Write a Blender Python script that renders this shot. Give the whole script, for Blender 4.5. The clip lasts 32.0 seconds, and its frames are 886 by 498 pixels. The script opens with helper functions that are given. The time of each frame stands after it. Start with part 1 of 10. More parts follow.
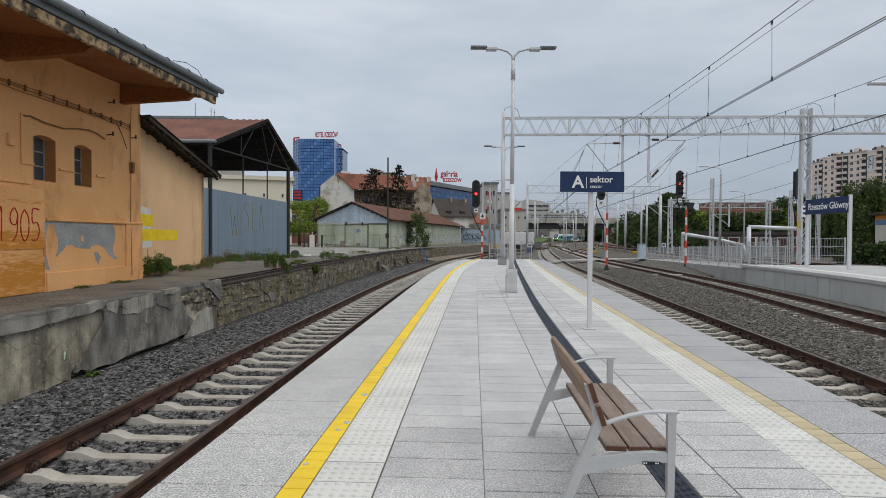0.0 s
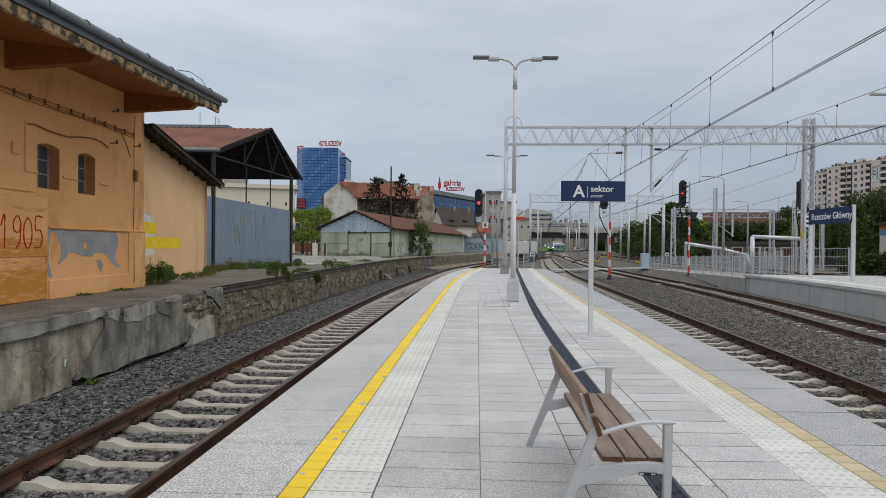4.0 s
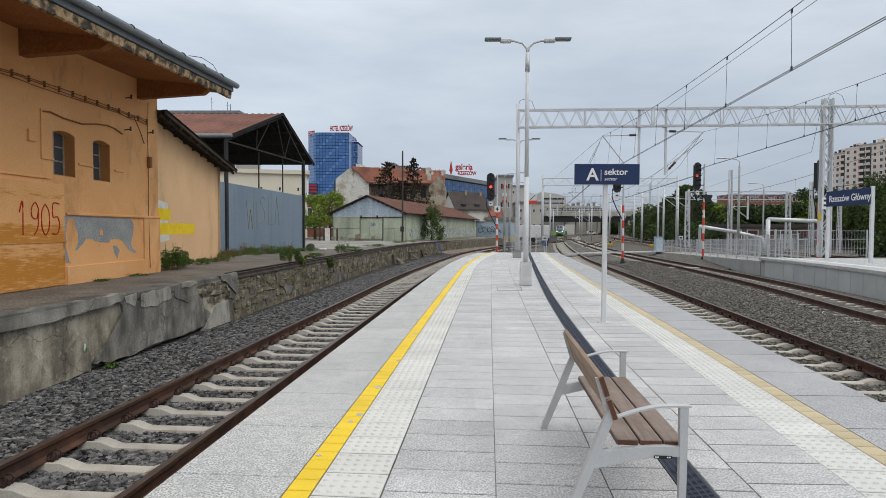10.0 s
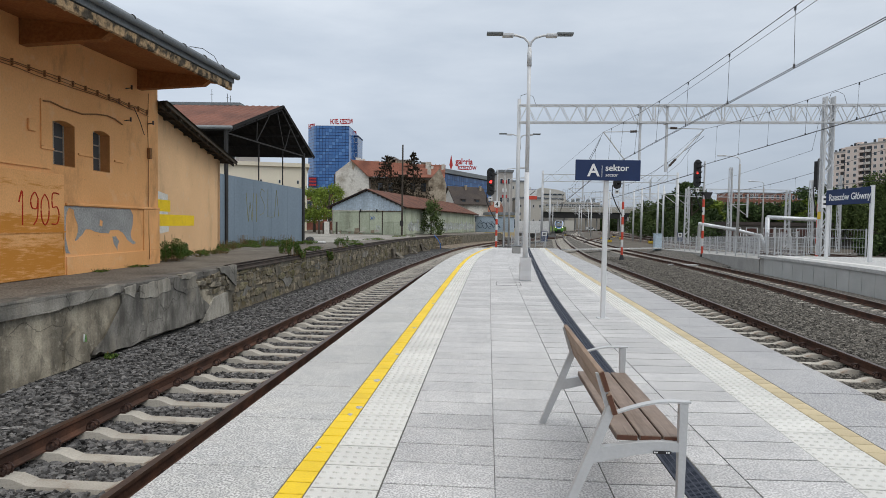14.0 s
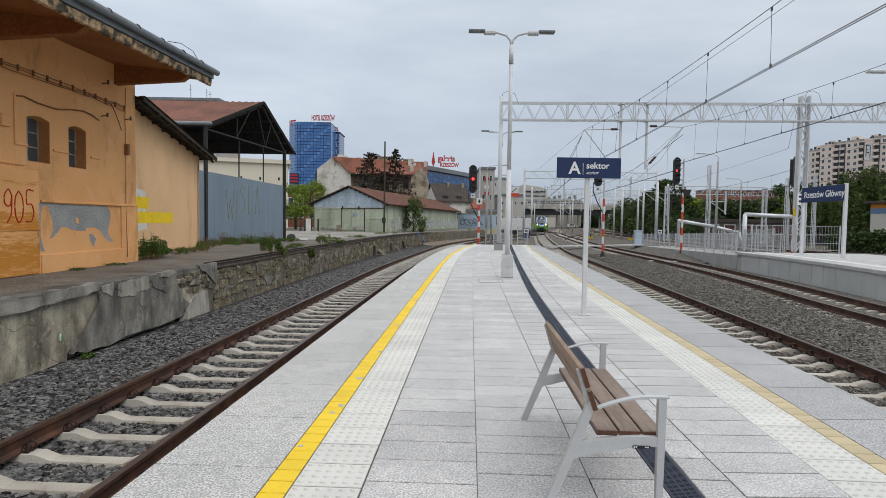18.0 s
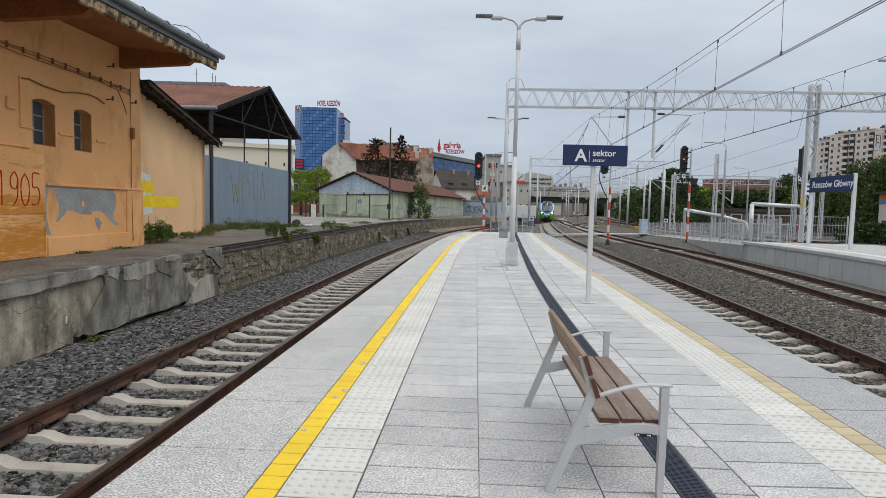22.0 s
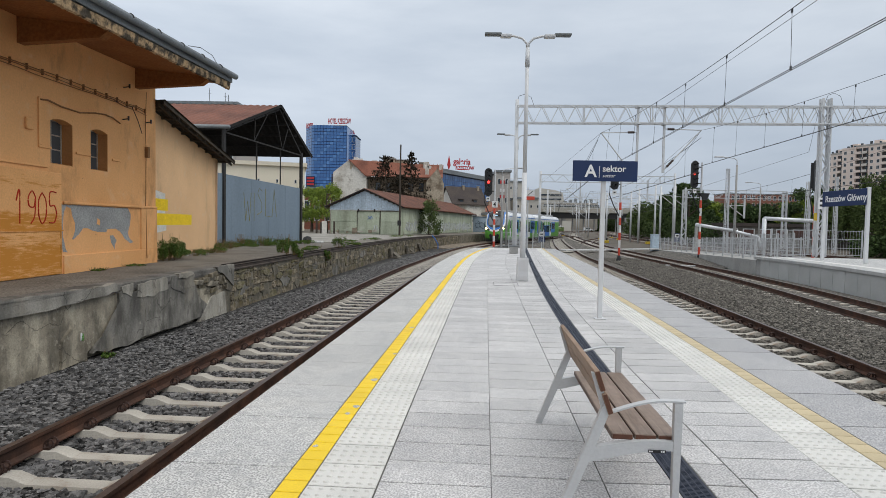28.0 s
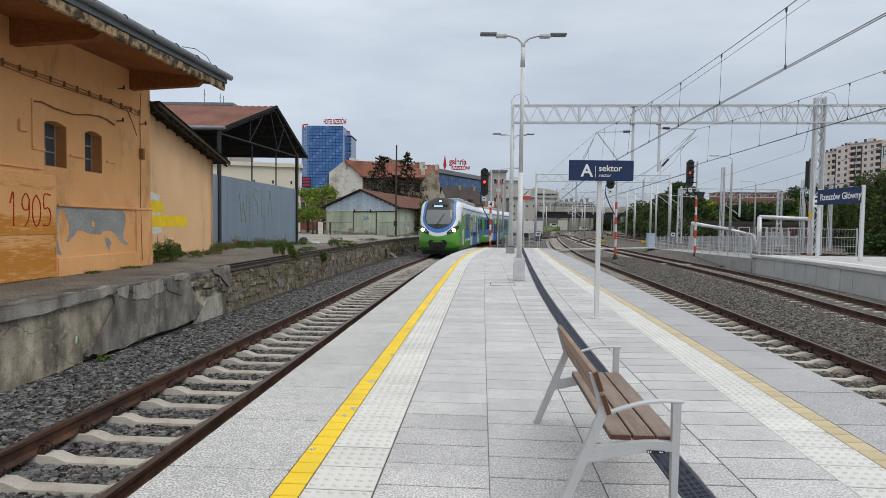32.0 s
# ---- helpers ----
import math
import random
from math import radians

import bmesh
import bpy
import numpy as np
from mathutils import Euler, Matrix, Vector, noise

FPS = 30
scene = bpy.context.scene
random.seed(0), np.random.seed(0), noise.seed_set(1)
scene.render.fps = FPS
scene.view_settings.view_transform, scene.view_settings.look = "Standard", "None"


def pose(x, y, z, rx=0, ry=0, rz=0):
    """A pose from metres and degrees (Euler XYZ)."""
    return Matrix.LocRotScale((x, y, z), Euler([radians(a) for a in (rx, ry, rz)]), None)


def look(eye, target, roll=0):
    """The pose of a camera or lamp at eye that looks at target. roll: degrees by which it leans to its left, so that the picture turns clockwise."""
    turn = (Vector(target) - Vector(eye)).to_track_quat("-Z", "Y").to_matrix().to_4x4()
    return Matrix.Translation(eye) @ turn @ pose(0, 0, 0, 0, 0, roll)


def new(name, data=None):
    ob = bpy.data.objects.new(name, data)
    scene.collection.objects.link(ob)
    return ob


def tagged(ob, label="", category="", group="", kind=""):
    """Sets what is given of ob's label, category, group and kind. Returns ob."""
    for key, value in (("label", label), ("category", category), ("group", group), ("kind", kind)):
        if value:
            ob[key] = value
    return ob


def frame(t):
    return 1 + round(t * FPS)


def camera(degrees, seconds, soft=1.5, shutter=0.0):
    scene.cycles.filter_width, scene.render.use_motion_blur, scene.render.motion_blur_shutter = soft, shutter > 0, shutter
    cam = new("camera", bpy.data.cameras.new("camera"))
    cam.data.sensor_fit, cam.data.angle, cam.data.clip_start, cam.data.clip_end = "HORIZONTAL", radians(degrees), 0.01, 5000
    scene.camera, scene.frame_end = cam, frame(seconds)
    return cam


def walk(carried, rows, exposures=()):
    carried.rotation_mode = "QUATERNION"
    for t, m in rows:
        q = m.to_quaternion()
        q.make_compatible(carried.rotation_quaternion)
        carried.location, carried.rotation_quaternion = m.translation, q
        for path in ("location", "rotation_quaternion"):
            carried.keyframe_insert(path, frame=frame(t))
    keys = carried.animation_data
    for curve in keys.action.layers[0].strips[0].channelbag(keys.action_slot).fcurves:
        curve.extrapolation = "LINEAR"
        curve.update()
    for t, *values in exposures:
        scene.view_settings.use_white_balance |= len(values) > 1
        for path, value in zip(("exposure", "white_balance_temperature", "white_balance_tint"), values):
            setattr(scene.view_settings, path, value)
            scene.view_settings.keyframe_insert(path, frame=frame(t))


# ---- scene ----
from mathutils.geometry import delaunay_2d_cdt

SECONDS = 32.0
cam = camera(74.0, SECONDS, soft=0.5)
# seconds, place, turn in degrees
PATH = [
    (0, -0.000, -0.000, 1.630, 88.815, -0.368, 0.008),
    (0.5, -0.002, -0.018, 1.629, 88.996, -0.394, -0.152),
    (1, -0.002, -0.025, 1.628, 89.314, -0.658, -0.421),
    (1.5, -0.003, -0.037, 1.632, 89.466, -0.590, -0.569),
    (2, 0.000, -0.033, 1.635, 89.573, -0.746, -0.694),
    (2.5, -0.002, -0.022, 1.628, 89.709, -0.992, -0.882),
    (3, 0.039, -0.029, 1.645, 89.648, -0.491, -0.291),
    (3.5, 0.041, -0.005, 1.631, 89.761, -0.603, 0.390),
    (5.5, 0.026, -0.008, 1.634, 88.923, -0.329, -0.090),
    (6, 0.018, -0.024, 1.641, 88.707, -0.248, 0.099),
    (6.5, 0.027, -0.009, 1.631, 88.523, 0.205, 0.543),
    (7, 0.022, -0.018, 1.638, 88.524, -0.046, 0.755),
    (7.5, 0.016, -0.016, 1.635, 88.507, -0.473, 0.989),
    (8, 0.009, -0.028, 1.637, 88.490, -0.238, 0.899),
    (8.5, 0.025, -0.002, 1.631, 87.716, -0.155, 1.673),
    (9, 0.010, -0.011, 1.633, 87.795, -0.318, 1.655),
    (9.5, 0.017, -0.002, 1.631, 88.109, -0.018, 1.491),
    (10, 0.026, -0.001, 1.631, 88.144, -0.256, 1.468),
    (10.5, 0.020, -0.005, 1.632, 87.997, -0.383, 1.666),
    (11, 0.017, -0.014, 1.633, 87.917, -0.546, 1.560),
    (11.5, 0.019, 0.008, 1.628, 87.604, -0.515, 1.996),
    (12, 0.002, -0.015, 1.633, 87.684, -0.433, 1.861),
    (12.5, 0.010, 0.001, 1.630, 87.852, -0.319, 1.806),
    (13, 0.010, 0.012, 1.628, 87.809, -0.873, 1.643),
    (13.5, 0.020, 0.015, 1.624, 87.729, -0.834, 1.558),
    (14, 0.010, 0.001, 1.625, 87.621, -0.873, 1.402),
    (14.5, -0.004, -0.014, 1.629, 87.919, -1.118, 1.039),
    (16.5, 0.009, -0.009, 1.627, 87.642, -1.070, 0.334),
    (17, 0.007, -0.022, 1.635, 87.637, -0.878, 0.203),
    (17.5, 0.015, -0.002, 1.631, 87.649, -0.793, 0.188),
    (18, 0.011, -0.010, 1.632, 87.351, -0.854, -0.313),
    (18.5, 0.011, -0.013, 1.632, 87.046, -1.189, -0.373),
    (19, 0.013, -0.016, 1.630, 87.056, -1.057, -0.515),
    (19.5, 0.021, -0.016, 1.634, 86.674, -0.549, -0.580),
    (20, 0.013, -0.032, 1.640, 86.424, -0.670, -0.219),
    (20.5, 0.011, -0.026, 1.633, 86.593, -0.905, 0.033),
    (21, 0.014, -0.012, 1.627, 86.603, -1.709, 0.195),
    (21.5, 0.014, -0.004, 1.628, 86.384, -1.611, 0.209),
    (22, 0.018, 0.006, 1.626, 86.075, -1.355, 0.193),
    (22.5, 0.002, -0.007, 1.628, 86.024, -1.303, 0.079),
    (23, 0.008, -0.001, 1.628, 86.095, -1.396, 0.038),
    (23.5, 0.007, -0.004, 1.630, 86.031, -1.545, 0.417),
    (24, -0.008, -0.016, 1.633, 86.388, -1.909, 0.489),
    (24.5, -0.010, -0.016, 1.632, 86.696, -2.284, 0.490),
    (25, -0.008, -0.021, 1.631, 86.988, -2.446, 0.495),
    (25.5, -0.002, -0.012, 1.630, 87.296, -2.292, 0.519),
    (27.5, 0.006, -0.023, 1.631, 87.569, -0.891, 0.999),
    (28, 0.011, -0.022, 1.626, 87.625, -1.078, 1.173),
    (28.5, 0.005, -0.022, 1.631, 87.678, -0.940, 1.235),
    (29, -0.008, -0.018, 1.629, 87.998, -1.524, 0.530),
    (29.5, 0.005, -0.015, 1.627, 87.605, -1.381, -0.011),
    (30, 0.014, -0.020, 1.635, 87.454, -1.103, 0.074),
    (30.5, 0.016, -0.019, 1.634, 87.493, -0.729, 0.164),
    (31, 0.011, -0.011, 1.634, 87.551, -0.709, 0.358),
    (31.5, 0.002, -0.017, 1.636, 87.532, -0.638, 0.569),
    (32, 0.008, -0.007, 1.632, 87.635, -0.762, 0.808),
]
walk(cam, [(r[0], pose(*r[1:])) for r in PATH], exposures=[(0, -0.20), (6.2, -0.23), (8.5, -0.03), (SECONDS, -0.03)])

# ---------------------------------------------------------------- sky and sun
SUN_ELEVATION, SUN_TURN = radians(56), radians(125)


def make_world():
    w = bpy.data.worlds.new("overcast_sky")
    scene.world = w
    w.use_nodes = True
    nt = w.node_tree
    nt.nodes.clear()
    n, l = nt.nodes.new, nt.links.new
    out, bg = n("ShaderNodeOutputWorld"), n("ShaderNodeBackground")
    sky = n("ShaderNodeTexSky")
    sky.sky_type, sky.sun_disc = "NISHITA", False
    sky.sun_elevation, sky.sun_rotation = SUN_ELEVATION, SUN_TURN
    sky.air_density, sky.dust_density = 1.0, 3.0
    dim = n("ShaderNodeMix")
    dim.data_type, dim.blend_type = "RGBA", "MULTIPLY"
    dim.inputs["Factor"].default_value = 1.0
    dim.inputs["B"].default_value = (0.08, 0.08, 0.08, 1)
    l(sky.outputs[0], dim.inputs["A"])
    # cloud layer: brighter towards the zenith, with soft long bands
    tc, sep = n("ShaderNodeTexCoord"), n("ShaderNodeSeparateXYZ")
    l(tc.outputs["Generated"], sep.inputs[0])
    mapn = n("ShaderNodeMapping")
    mapn.inputs["Scale"].default_value = (2.2, 2.2, 9.0)
    mapn.inputs["Rotation"].default_value = (0.06, 0.1, 0.3)
    l(tc.outputs["Generated"], mapn.inputs[0])
    noi = n("ShaderNodeTexNoise")
    noi.inputs["Scale"].default_value, noi.inputs["Detail"].default_value, noi.inputs["Roughness"].default_value = 1.3, 6.0, 0.55
    l(mapn.outputs[0], noi.inputs["Vector"])
    ramp = n("ShaderNodeValToRGB")
    ramp.color_ramp.elements[0].position, ramp.color_ramp.elements[1].position = 0.32, 0.68
    ramp.color_ramp.elements[0].color = (0.52, 0.565, 0.625, 1)
    ramp.color_ramp.elements[1].color = (0.655, 0.69, 0.735, 1)
    l(noi.outputs[0], ramp.inputs[0])
    grad = n("ShaderNodeMapRange")
    grad.inputs["From Min"].default_value, grad.inputs["From Max"].default_value = 0.0, 1.0
    grad.inputs["To Min"].default_value, grad.inputs["To Max"].default_value = 0.86, 1.95
    l(sep.outputs["Z"], grad.inputs["Value"])
    mul = n("ShaderNodeMix")
    mul.data_type, mul.blend_type = "RGBA", "MULTIPLY"
    mul.inputs["Factor"].default_value = 1.0
    l(ramp.outputs[0], mul.inputs["A"])
    l(grad.outputs[0], mul.inputs["B"])
    # cool low sky, neutral zenith
    tint = n("ShaderNodeValToRGB")
    tint.color_ramp.elements[0].position, tint.color_ramp.elements[1].position = 0.12, 0.75
    tint.color_ramp.elements[0].color, tint.color_ramp.elements[1].color = (0.94, 1.0, 1.075, 1), (1.03, 1.0, 0.945, 1)
    l(sep.outputs["Z"], tint.inputs[0])
    mul2 = n("ShaderNodeMix")
    mul2.data_type, mul2.blend_type = "RGBA", "MULTIPLY"
    mul2.inputs["Factor"].default_value = 1.0
    l(mul.outputs["Result"], mul2.inputs["A"])
    l(tint.outputs[0], mul2.inputs["B"])
    side = n("ShaderNodeMapRange")
    side.inputs["From Min"].default_value, side.inputs["From Max"].default_value = -0.7, 0.7
    side.inputs["To Min"].default_value, side.inputs["To Max"].default_value = 1.13, 0.95
    l(sep.outputs["X"], side.inputs["Value"])
    mul3 = n("ShaderNodeMix")
    mul3.data_type, mul3.blend_type = "RGBA", "MULTIPLY"
    mul3.inputs["Factor"].default_value = 1.0
    l(mul2.outputs["Result"], mul3.inputs["A"])
    l(side.outputs[0], mul3.inputs["B"])
    mul = mul3
    mix = n("ShaderNodeMix")
    mix.data_type = "RGBA"
    mix.inputs["Factor"].default_value = 0.9
    l(dim.outputs["Result"], mix.inputs["A"])
    l(mul.outputs["Result"], mix.inputs["B"])
    l(mix.outputs["Result"], bg.inputs["Color"])
    bg.inputs["Strength"].default_value = 1.0
    l(bg.outputs[0], out.inputs["Surface"])


make_world()
sun = new("sun", bpy.data.lights.new("sun", "SUN"))
sun.data.energy, sun.data.angle, sun.data.color = 1.2, radians(40), (1.0, 0.97, 0.92)
sun.matrix_world = look((50 * math.sin(SUN_TURN), 50 * math.cos(SUN_TURN), 50 * math.tan(SUN_ELEVATION)), (0, 0, 0))


# ---------------------------------------------------------------- materials
def material(name, color, color2=None, rough=0.8, metal=0.0, scale=3.0, grain=40.0, mix2=None, bump=0.15, vary=0.0,
             spread=(0.35, 0.7), streak=False, island=0.0, emit=0.0, grain_amt=0.25, coat=0.0, band=(0.25, 0.75), place=False):
    """Two scales of variation: broad stains between color and color2, fine grain in value and relief."""
    m = bpy.data.materials.new(name)
    m.use_nodes = True
    nt = m.node_tree
    n, l = nt.nodes.new, nt.links.new
    b = nt.nodes["Principled BSDF"]
    b.inputs["Roughness"].default_value, b.inputs["Metallic"].default_value = rough, metal
    if rough >= 0.75:
        b.inputs["Specular IOR Level"].default_value = 0.25
    if coat:
        b.inputs["Coat Weight"].default_value = coat
        b.inputs["Coat Roughness"].default_value = 0.12
    color2 = color2 or tuple(c * 0.8 for c in color)
    tc = n("ShaderNodeTexCoord")
    src = n("ShaderNodeNewGeometry").outputs["Position"] if place else tc.outputs["Object"]
    spot = src
    if streak:
        mp = n("ShaderNodeMapping")
        mp.inputs["Scale"].default_value = (1, 1, 0.15)
        l(src, mp.inputs[0])
        src = mp.outputs[0]
    big = n("ShaderNodeTexNoise")
    big.inputs["Scale"].default_value, big.inputs["Detail"].default_value = scale, 5.0
    l(src, big.inputs["Vector"])
    fine = n("ShaderNodeTexNoise")
    fine.inputs["Scale"].default_value, fine.inputs["Detail"].default_value = grain, 3.0
    l(spot, fine.inputs["Vector"])
    ramp = n("ShaderNodeValToRGB")
    e = ramp.color_ramp.elements
    e[0].position, e[1].position = spread
    e[0].color, e[1].color = (*color, 1), (*color2, 1)
    l(big.outputs[0], ramp.inputs[0])
    rng = n("ShaderNodeMapRange")
    rng.inputs["From Min"].default_value, rng.inputs["From Max"].default_value = band
    rng.inputs["To Min"].default_value, rng.inputs["To Max"].default_value = 1 - grain_amt, 1 + grain_amt
    l(fine.outputs[0], rng.inputs["Value"])
    mul = n("ShaderNodeMix")
    mul.data_type, mul.blend_type = "RGBA", "MULTIPLY"
    mul.inputs["Factor"].default_value = 1.0
    l(ramp.outputs[0], mul.inputs["A"])
    l(rng.outputs[0], mul.inputs["B"])
    res = mul.outputs["Result"]
    if vary or island:
        if vary:
            oi = n("ShaderNodeObjectInfo")
            r = oi.outputs["Random"]
        else:
            ge = n("ShaderNodeNewGeometry")
            r = ge.outputs["Random Per Island"]
        v = n("ShaderNodeMapRange")
        v.inputs["To Min"].default_value, v.inputs["To Max"].default_value = 1 - (vary or island), 1 + (vary or island)
        l(r, v.inputs["Value"])
        m2 = n("ShaderNodeMix")
        m2.data_type, m2.blend_type = "RGBA", "MULTIPLY"
        m2.inputs["Factor"].default_value = 1.0
        l(res, m2.inputs["A"])
        l(v.outputs[0], m2.inputs["B"])
        res = m2.outputs["Result"]
    l(res, b.inputs["Base Color"])
    if bump:
        bp = n("ShaderNodeBump")
        bp.inputs["Strength"].default_value, bp.inputs["Distance"].default_value = bump, 0.01
        l(fine.outputs[0], bp.inputs["Height"])
        l(bp.outputs[0], b.inputs["Normal"])
    rr = n("ShaderNodeMapRange")
    rr.inputs["To Min"].default_value, rr.inputs["To Max"].default_value = max(0.03, rough - 0.12), min(1, rough + 0.12)
    l(big.outputs[0], rr.inputs["Value"])
    l(rr.outputs[0], b.inputs["Roughness"])
    if emit:
        b.inputs["Emission Color"].default_value = (*color, 1)
        b.inputs["Emission Strength"].default_value = emit
    return m


def blotch(m, color, scale, lo, hi, amount, stretch=(1, 1, 1), place=False):
    """Lays worn or dirty spots with an edge of their own over a material."""
    nt = m.node_tree
    b = nt.nodes["Principled BSDF"]
    n, l = nt.nodes.new, nt.links.new
    src = b.inputs["Base Color"].links[0].from_socket
    tc, mp, nz, mr, mx = n("ShaderNodeTexCoord"), n("ShaderNodeMapping"), n("ShaderNodeTexNoise"), n("ShaderNodeMapRange"), n("ShaderNodeMix")
    mp.inputs["Scale"].default_value = stretch
    l(n("ShaderNodeNewGeometry").outputs["Position"] if place else tc.outputs["Object"], mp.inputs[0])
    l(mp.outputs[0], nz.inputs["Vector"])
    nz.inputs["Scale"].default_value, nz.inputs["Detail"].default_value, nz.inputs["Roughness"].default_value = scale, 8.0, 0.68
    mr.inputs["From Min"].default_value, mr.inputs["From Max"].default_value = lo, hi
    mr.inputs["To Max"].default_value = amount
    l(nz.outputs[0], mr.inputs["Value"])
    mx.data_type = "RGBA"
    l(mr.outputs[0], mx.inputs["Factor"])
    l(src, mx.inputs["A"])
    mx.inputs["B"].default_value = (*color, 1)
    l(mx.outputs["Result"], b.inputs["Base Color"])


def glass(name, color, rough=0.05):
    m = bpy.data.materials.new(name)
    m.use_nodes = True
    b = m.node_tree.nodes["Principled BSDF"]
    b.inputs["Base Color"].default_value = (*color, 1)
    b.inputs["Roughness"].default_value = rough
    b.inputs["Specular IOR Level"].default_value = 0.6
    return m


def clear(name, color, rough=0.15, alpha=0.35):
    m = bpy.data.materials.new(name)
    m.use_nodes = True
    b = m.node_tree.nodes["Principled BSDF"]
    b.inputs["Base Color"].default_value = (*color, 1)
    b.inputs["Roughness"].default_value = rough
    b.inputs["Alpha"].default_value = alpha
    return m


def layered_render(name, pale, dark, runs):
    """Old cement render: pale and dark patches, vertical runs and fine cracks."""
    m = material(name, pale, dark, 0.9, scale=1.15, grain=34, bump=0.6, spread=(0.41, 0.62), grain_amt=0.13, band=(0.32, 0.68))
    nt = m.node_tree
    n, l = nt.nodes.new, nt.links.new
    b = nt.nodes["Principled BSDF"]
    src = b.inputs["Base Color"].links[0].from_socket
    tc = n("ShaderNodeTexCoord")
    mp = n("ShaderNodeMapping")
    mp.inputs["Scale"].default_value = (2.2, 2.2, 0.6)
    l(tc.outputs["Object"], mp.inputs[0])
    run = n("ShaderNodeTexNoise")
    run.inputs["Scale"].default_value, run.inputs["Detail"].default_value = 1.6, 6.0
    l(mp.outputs[0], run.inputs["Vector"])
    rr = n("ShaderNodeMapRange")
    rr.inputs["From Min"].default_value, rr.inputs["From Max"].default_value = 0.42, 0.62
    rr.inputs["To Min"].default_value, rr.inputs["To Max"].default_value = 1.1, runs
    l(run.outputs[0], rr.inputs["Value"])
    vo = n("ShaderNodeTexVoronoi")
    vo.feature = "DISTANCE_TO_EDGE"
    vo.inputs["Scale"].default_value = 0.75
    warp = n("ShaderNodeMix")
    warp.data_type, warp.blend_type = "RGBA", "ADD"
    warp.inputs["Factor"].default_value = 0.55
    nz = n("ShaderNodeTexNoise")
    nz.inputs["Scale"].default_value, nz.inputs["Detail"].default_value = 2.2, 5.0
    l(tc.outputs["Object"], nz.inputs["Vector"])
    l(tc.outputs["Object"], warp.inputs["A"])
    l(nz.outputs["Color"], warp.inputs["B"])
    l(warp.outputs["Result"], vo.inputs["Vector"])
    cr = n("ShaderNodeMapRange")
    cr.inputs["From Min"].default_value, cr.inputs["From Max"].default_value = 0.0, 0.008
    cr.inputs["To Min"].default_value, cr.inputs["To Max"].default_value = 0.3, 1.0
    l(vo.outputs["Distance"], cr.inputs["Value"])
    for v in (rr, cr):
        mx = n("ShaderNodeMix")
        mx.data_type, mx.blend_type = "RGBA", "MULTIPLY"
        mx.inputs["Factor"].default_value = 1.0
        l(src, mx.inputs["A"])
        l(v.outputs[0], mx.inputs["B"])
        src = mx.outputs["Result"]
    l(src, b.inputs["Base Color"])
    return m


M = {}
M["slab"] = material("granite_slab", (0.528, 0.519, 0.516), (0.436, 0.432, 0.437), 0.78, scale=1.6, grain=75, vary=0.10, grain_amt=0.29, bump=0.0, band=(0.42, 0.57), place=True)
blotch(M["slab"], (0.27, 0.27, 0.285), 36, 0.54, 0.64, 0.26, place=True)
blotch(M["slab"], (0.335, 0.33, 0.332), 1.7, 0.52, 0.68, 0.40, place=True)
blotch(M["slab"], (0.62, 0.61, 0.61), 34, 0.56, 0.66, 0.25, place=True)
blotch(M["slab"], (0.345, 0.347, 0.36), 11, 0.50, 0.62, 0.42, place=True)
blotch(M["slab"], (0.60, 0.59, 0.575), 8, 0.54, 0.64, 0.35, place=True)
M["edge_slab"] = material("granite_edge", (0.515, 0.51, 0.495), (0.435, 0.437, 0.437), 0.8, scale=1.6, grain=70, vary=0.06, grain_amt=0.36, bump=0.0, band=(0.42, 0.57), place=True)
blotch(M["edge_slab"], (0.27, 0.27, 0.285), 36, 0.54, 0.64, 0.26, place=True)
blotch(M["edge_slab"], (0.33, 0.325, 0.32), 1.7, 0.52, 0.68, 0.40, place=True)
blotch(M["edge_slab"], (0.62, 0.615, 0.60), 34, 0.56, 0.66, 0.25, place=True)
blotch(M["edge_slab"], (0.31, 0.313, 0.325), 11, 0.50, 0.60, 0.45, place=True)
blotch(M["edge_slab"], (0.56, 0.555, 0.545), 8, 0.54, 0.64, 0.30, place=True)
M["edge_slab_blue"] = material("blue_grey_edge", (0.415, 0.412, 0.415), (0.35, 0.348, 0.358), 0.8, scale=1.6, grain=70, vary=0.06, grain_amt=0.36, bump=0.0, band=(0.42, 0.57), place=True)
blotch(M["edge_slab_blue"], (0.27, 0.27, 0.285), 36, 0.54, 0.64, 0.26, place=True)
blotch(M["edge_slab_blue"], (0.64, 0.63, 0.64), 34, 0.55, 0.65, 0.3, place=True)
blotch(M["edge_slab_blue"], (0.29, 0.295, 0.315), 11, 0.48, 0.60, 0.45, place=True)
M["tactile"] = material("white_tactile", (0.665, 0.655, 0.625), (0.57, 0.565, 0.54), 0.7, scale=1.2, grain=90, vary=0.05, grain_amt=0.10, place=True, spread=(0.4, 0.75))
M["yellow"] = material("yellow_paver", (0.85, 0.585, 0.015), (0.74, 0.50, 0.025), 0.6, scale=1.5, grain=90, vary=0.05, grain_amt=0.12, place=True, spread=(0.45, 0.75))
M["ochre"] = material("ochre_paver", (0.55, 0.46, 0.30), (0.48, 0.40, 0.26), 0.75, scale=2.0, grain=90, vary=0.09, grain_amt=0.15)
M["joint"] = material("dark_joint_sand", (0.155, 0.15, 0.14), (0.09, 0.087, 0.08), 0.95, scale=3, grain=60)
M["cast_iron"] = material("dark_blue_iron", (0.018, 0.025, 0.046), (0.026, 0.033, 0.054), 0.6, 0.0, scale=4, grain=60)
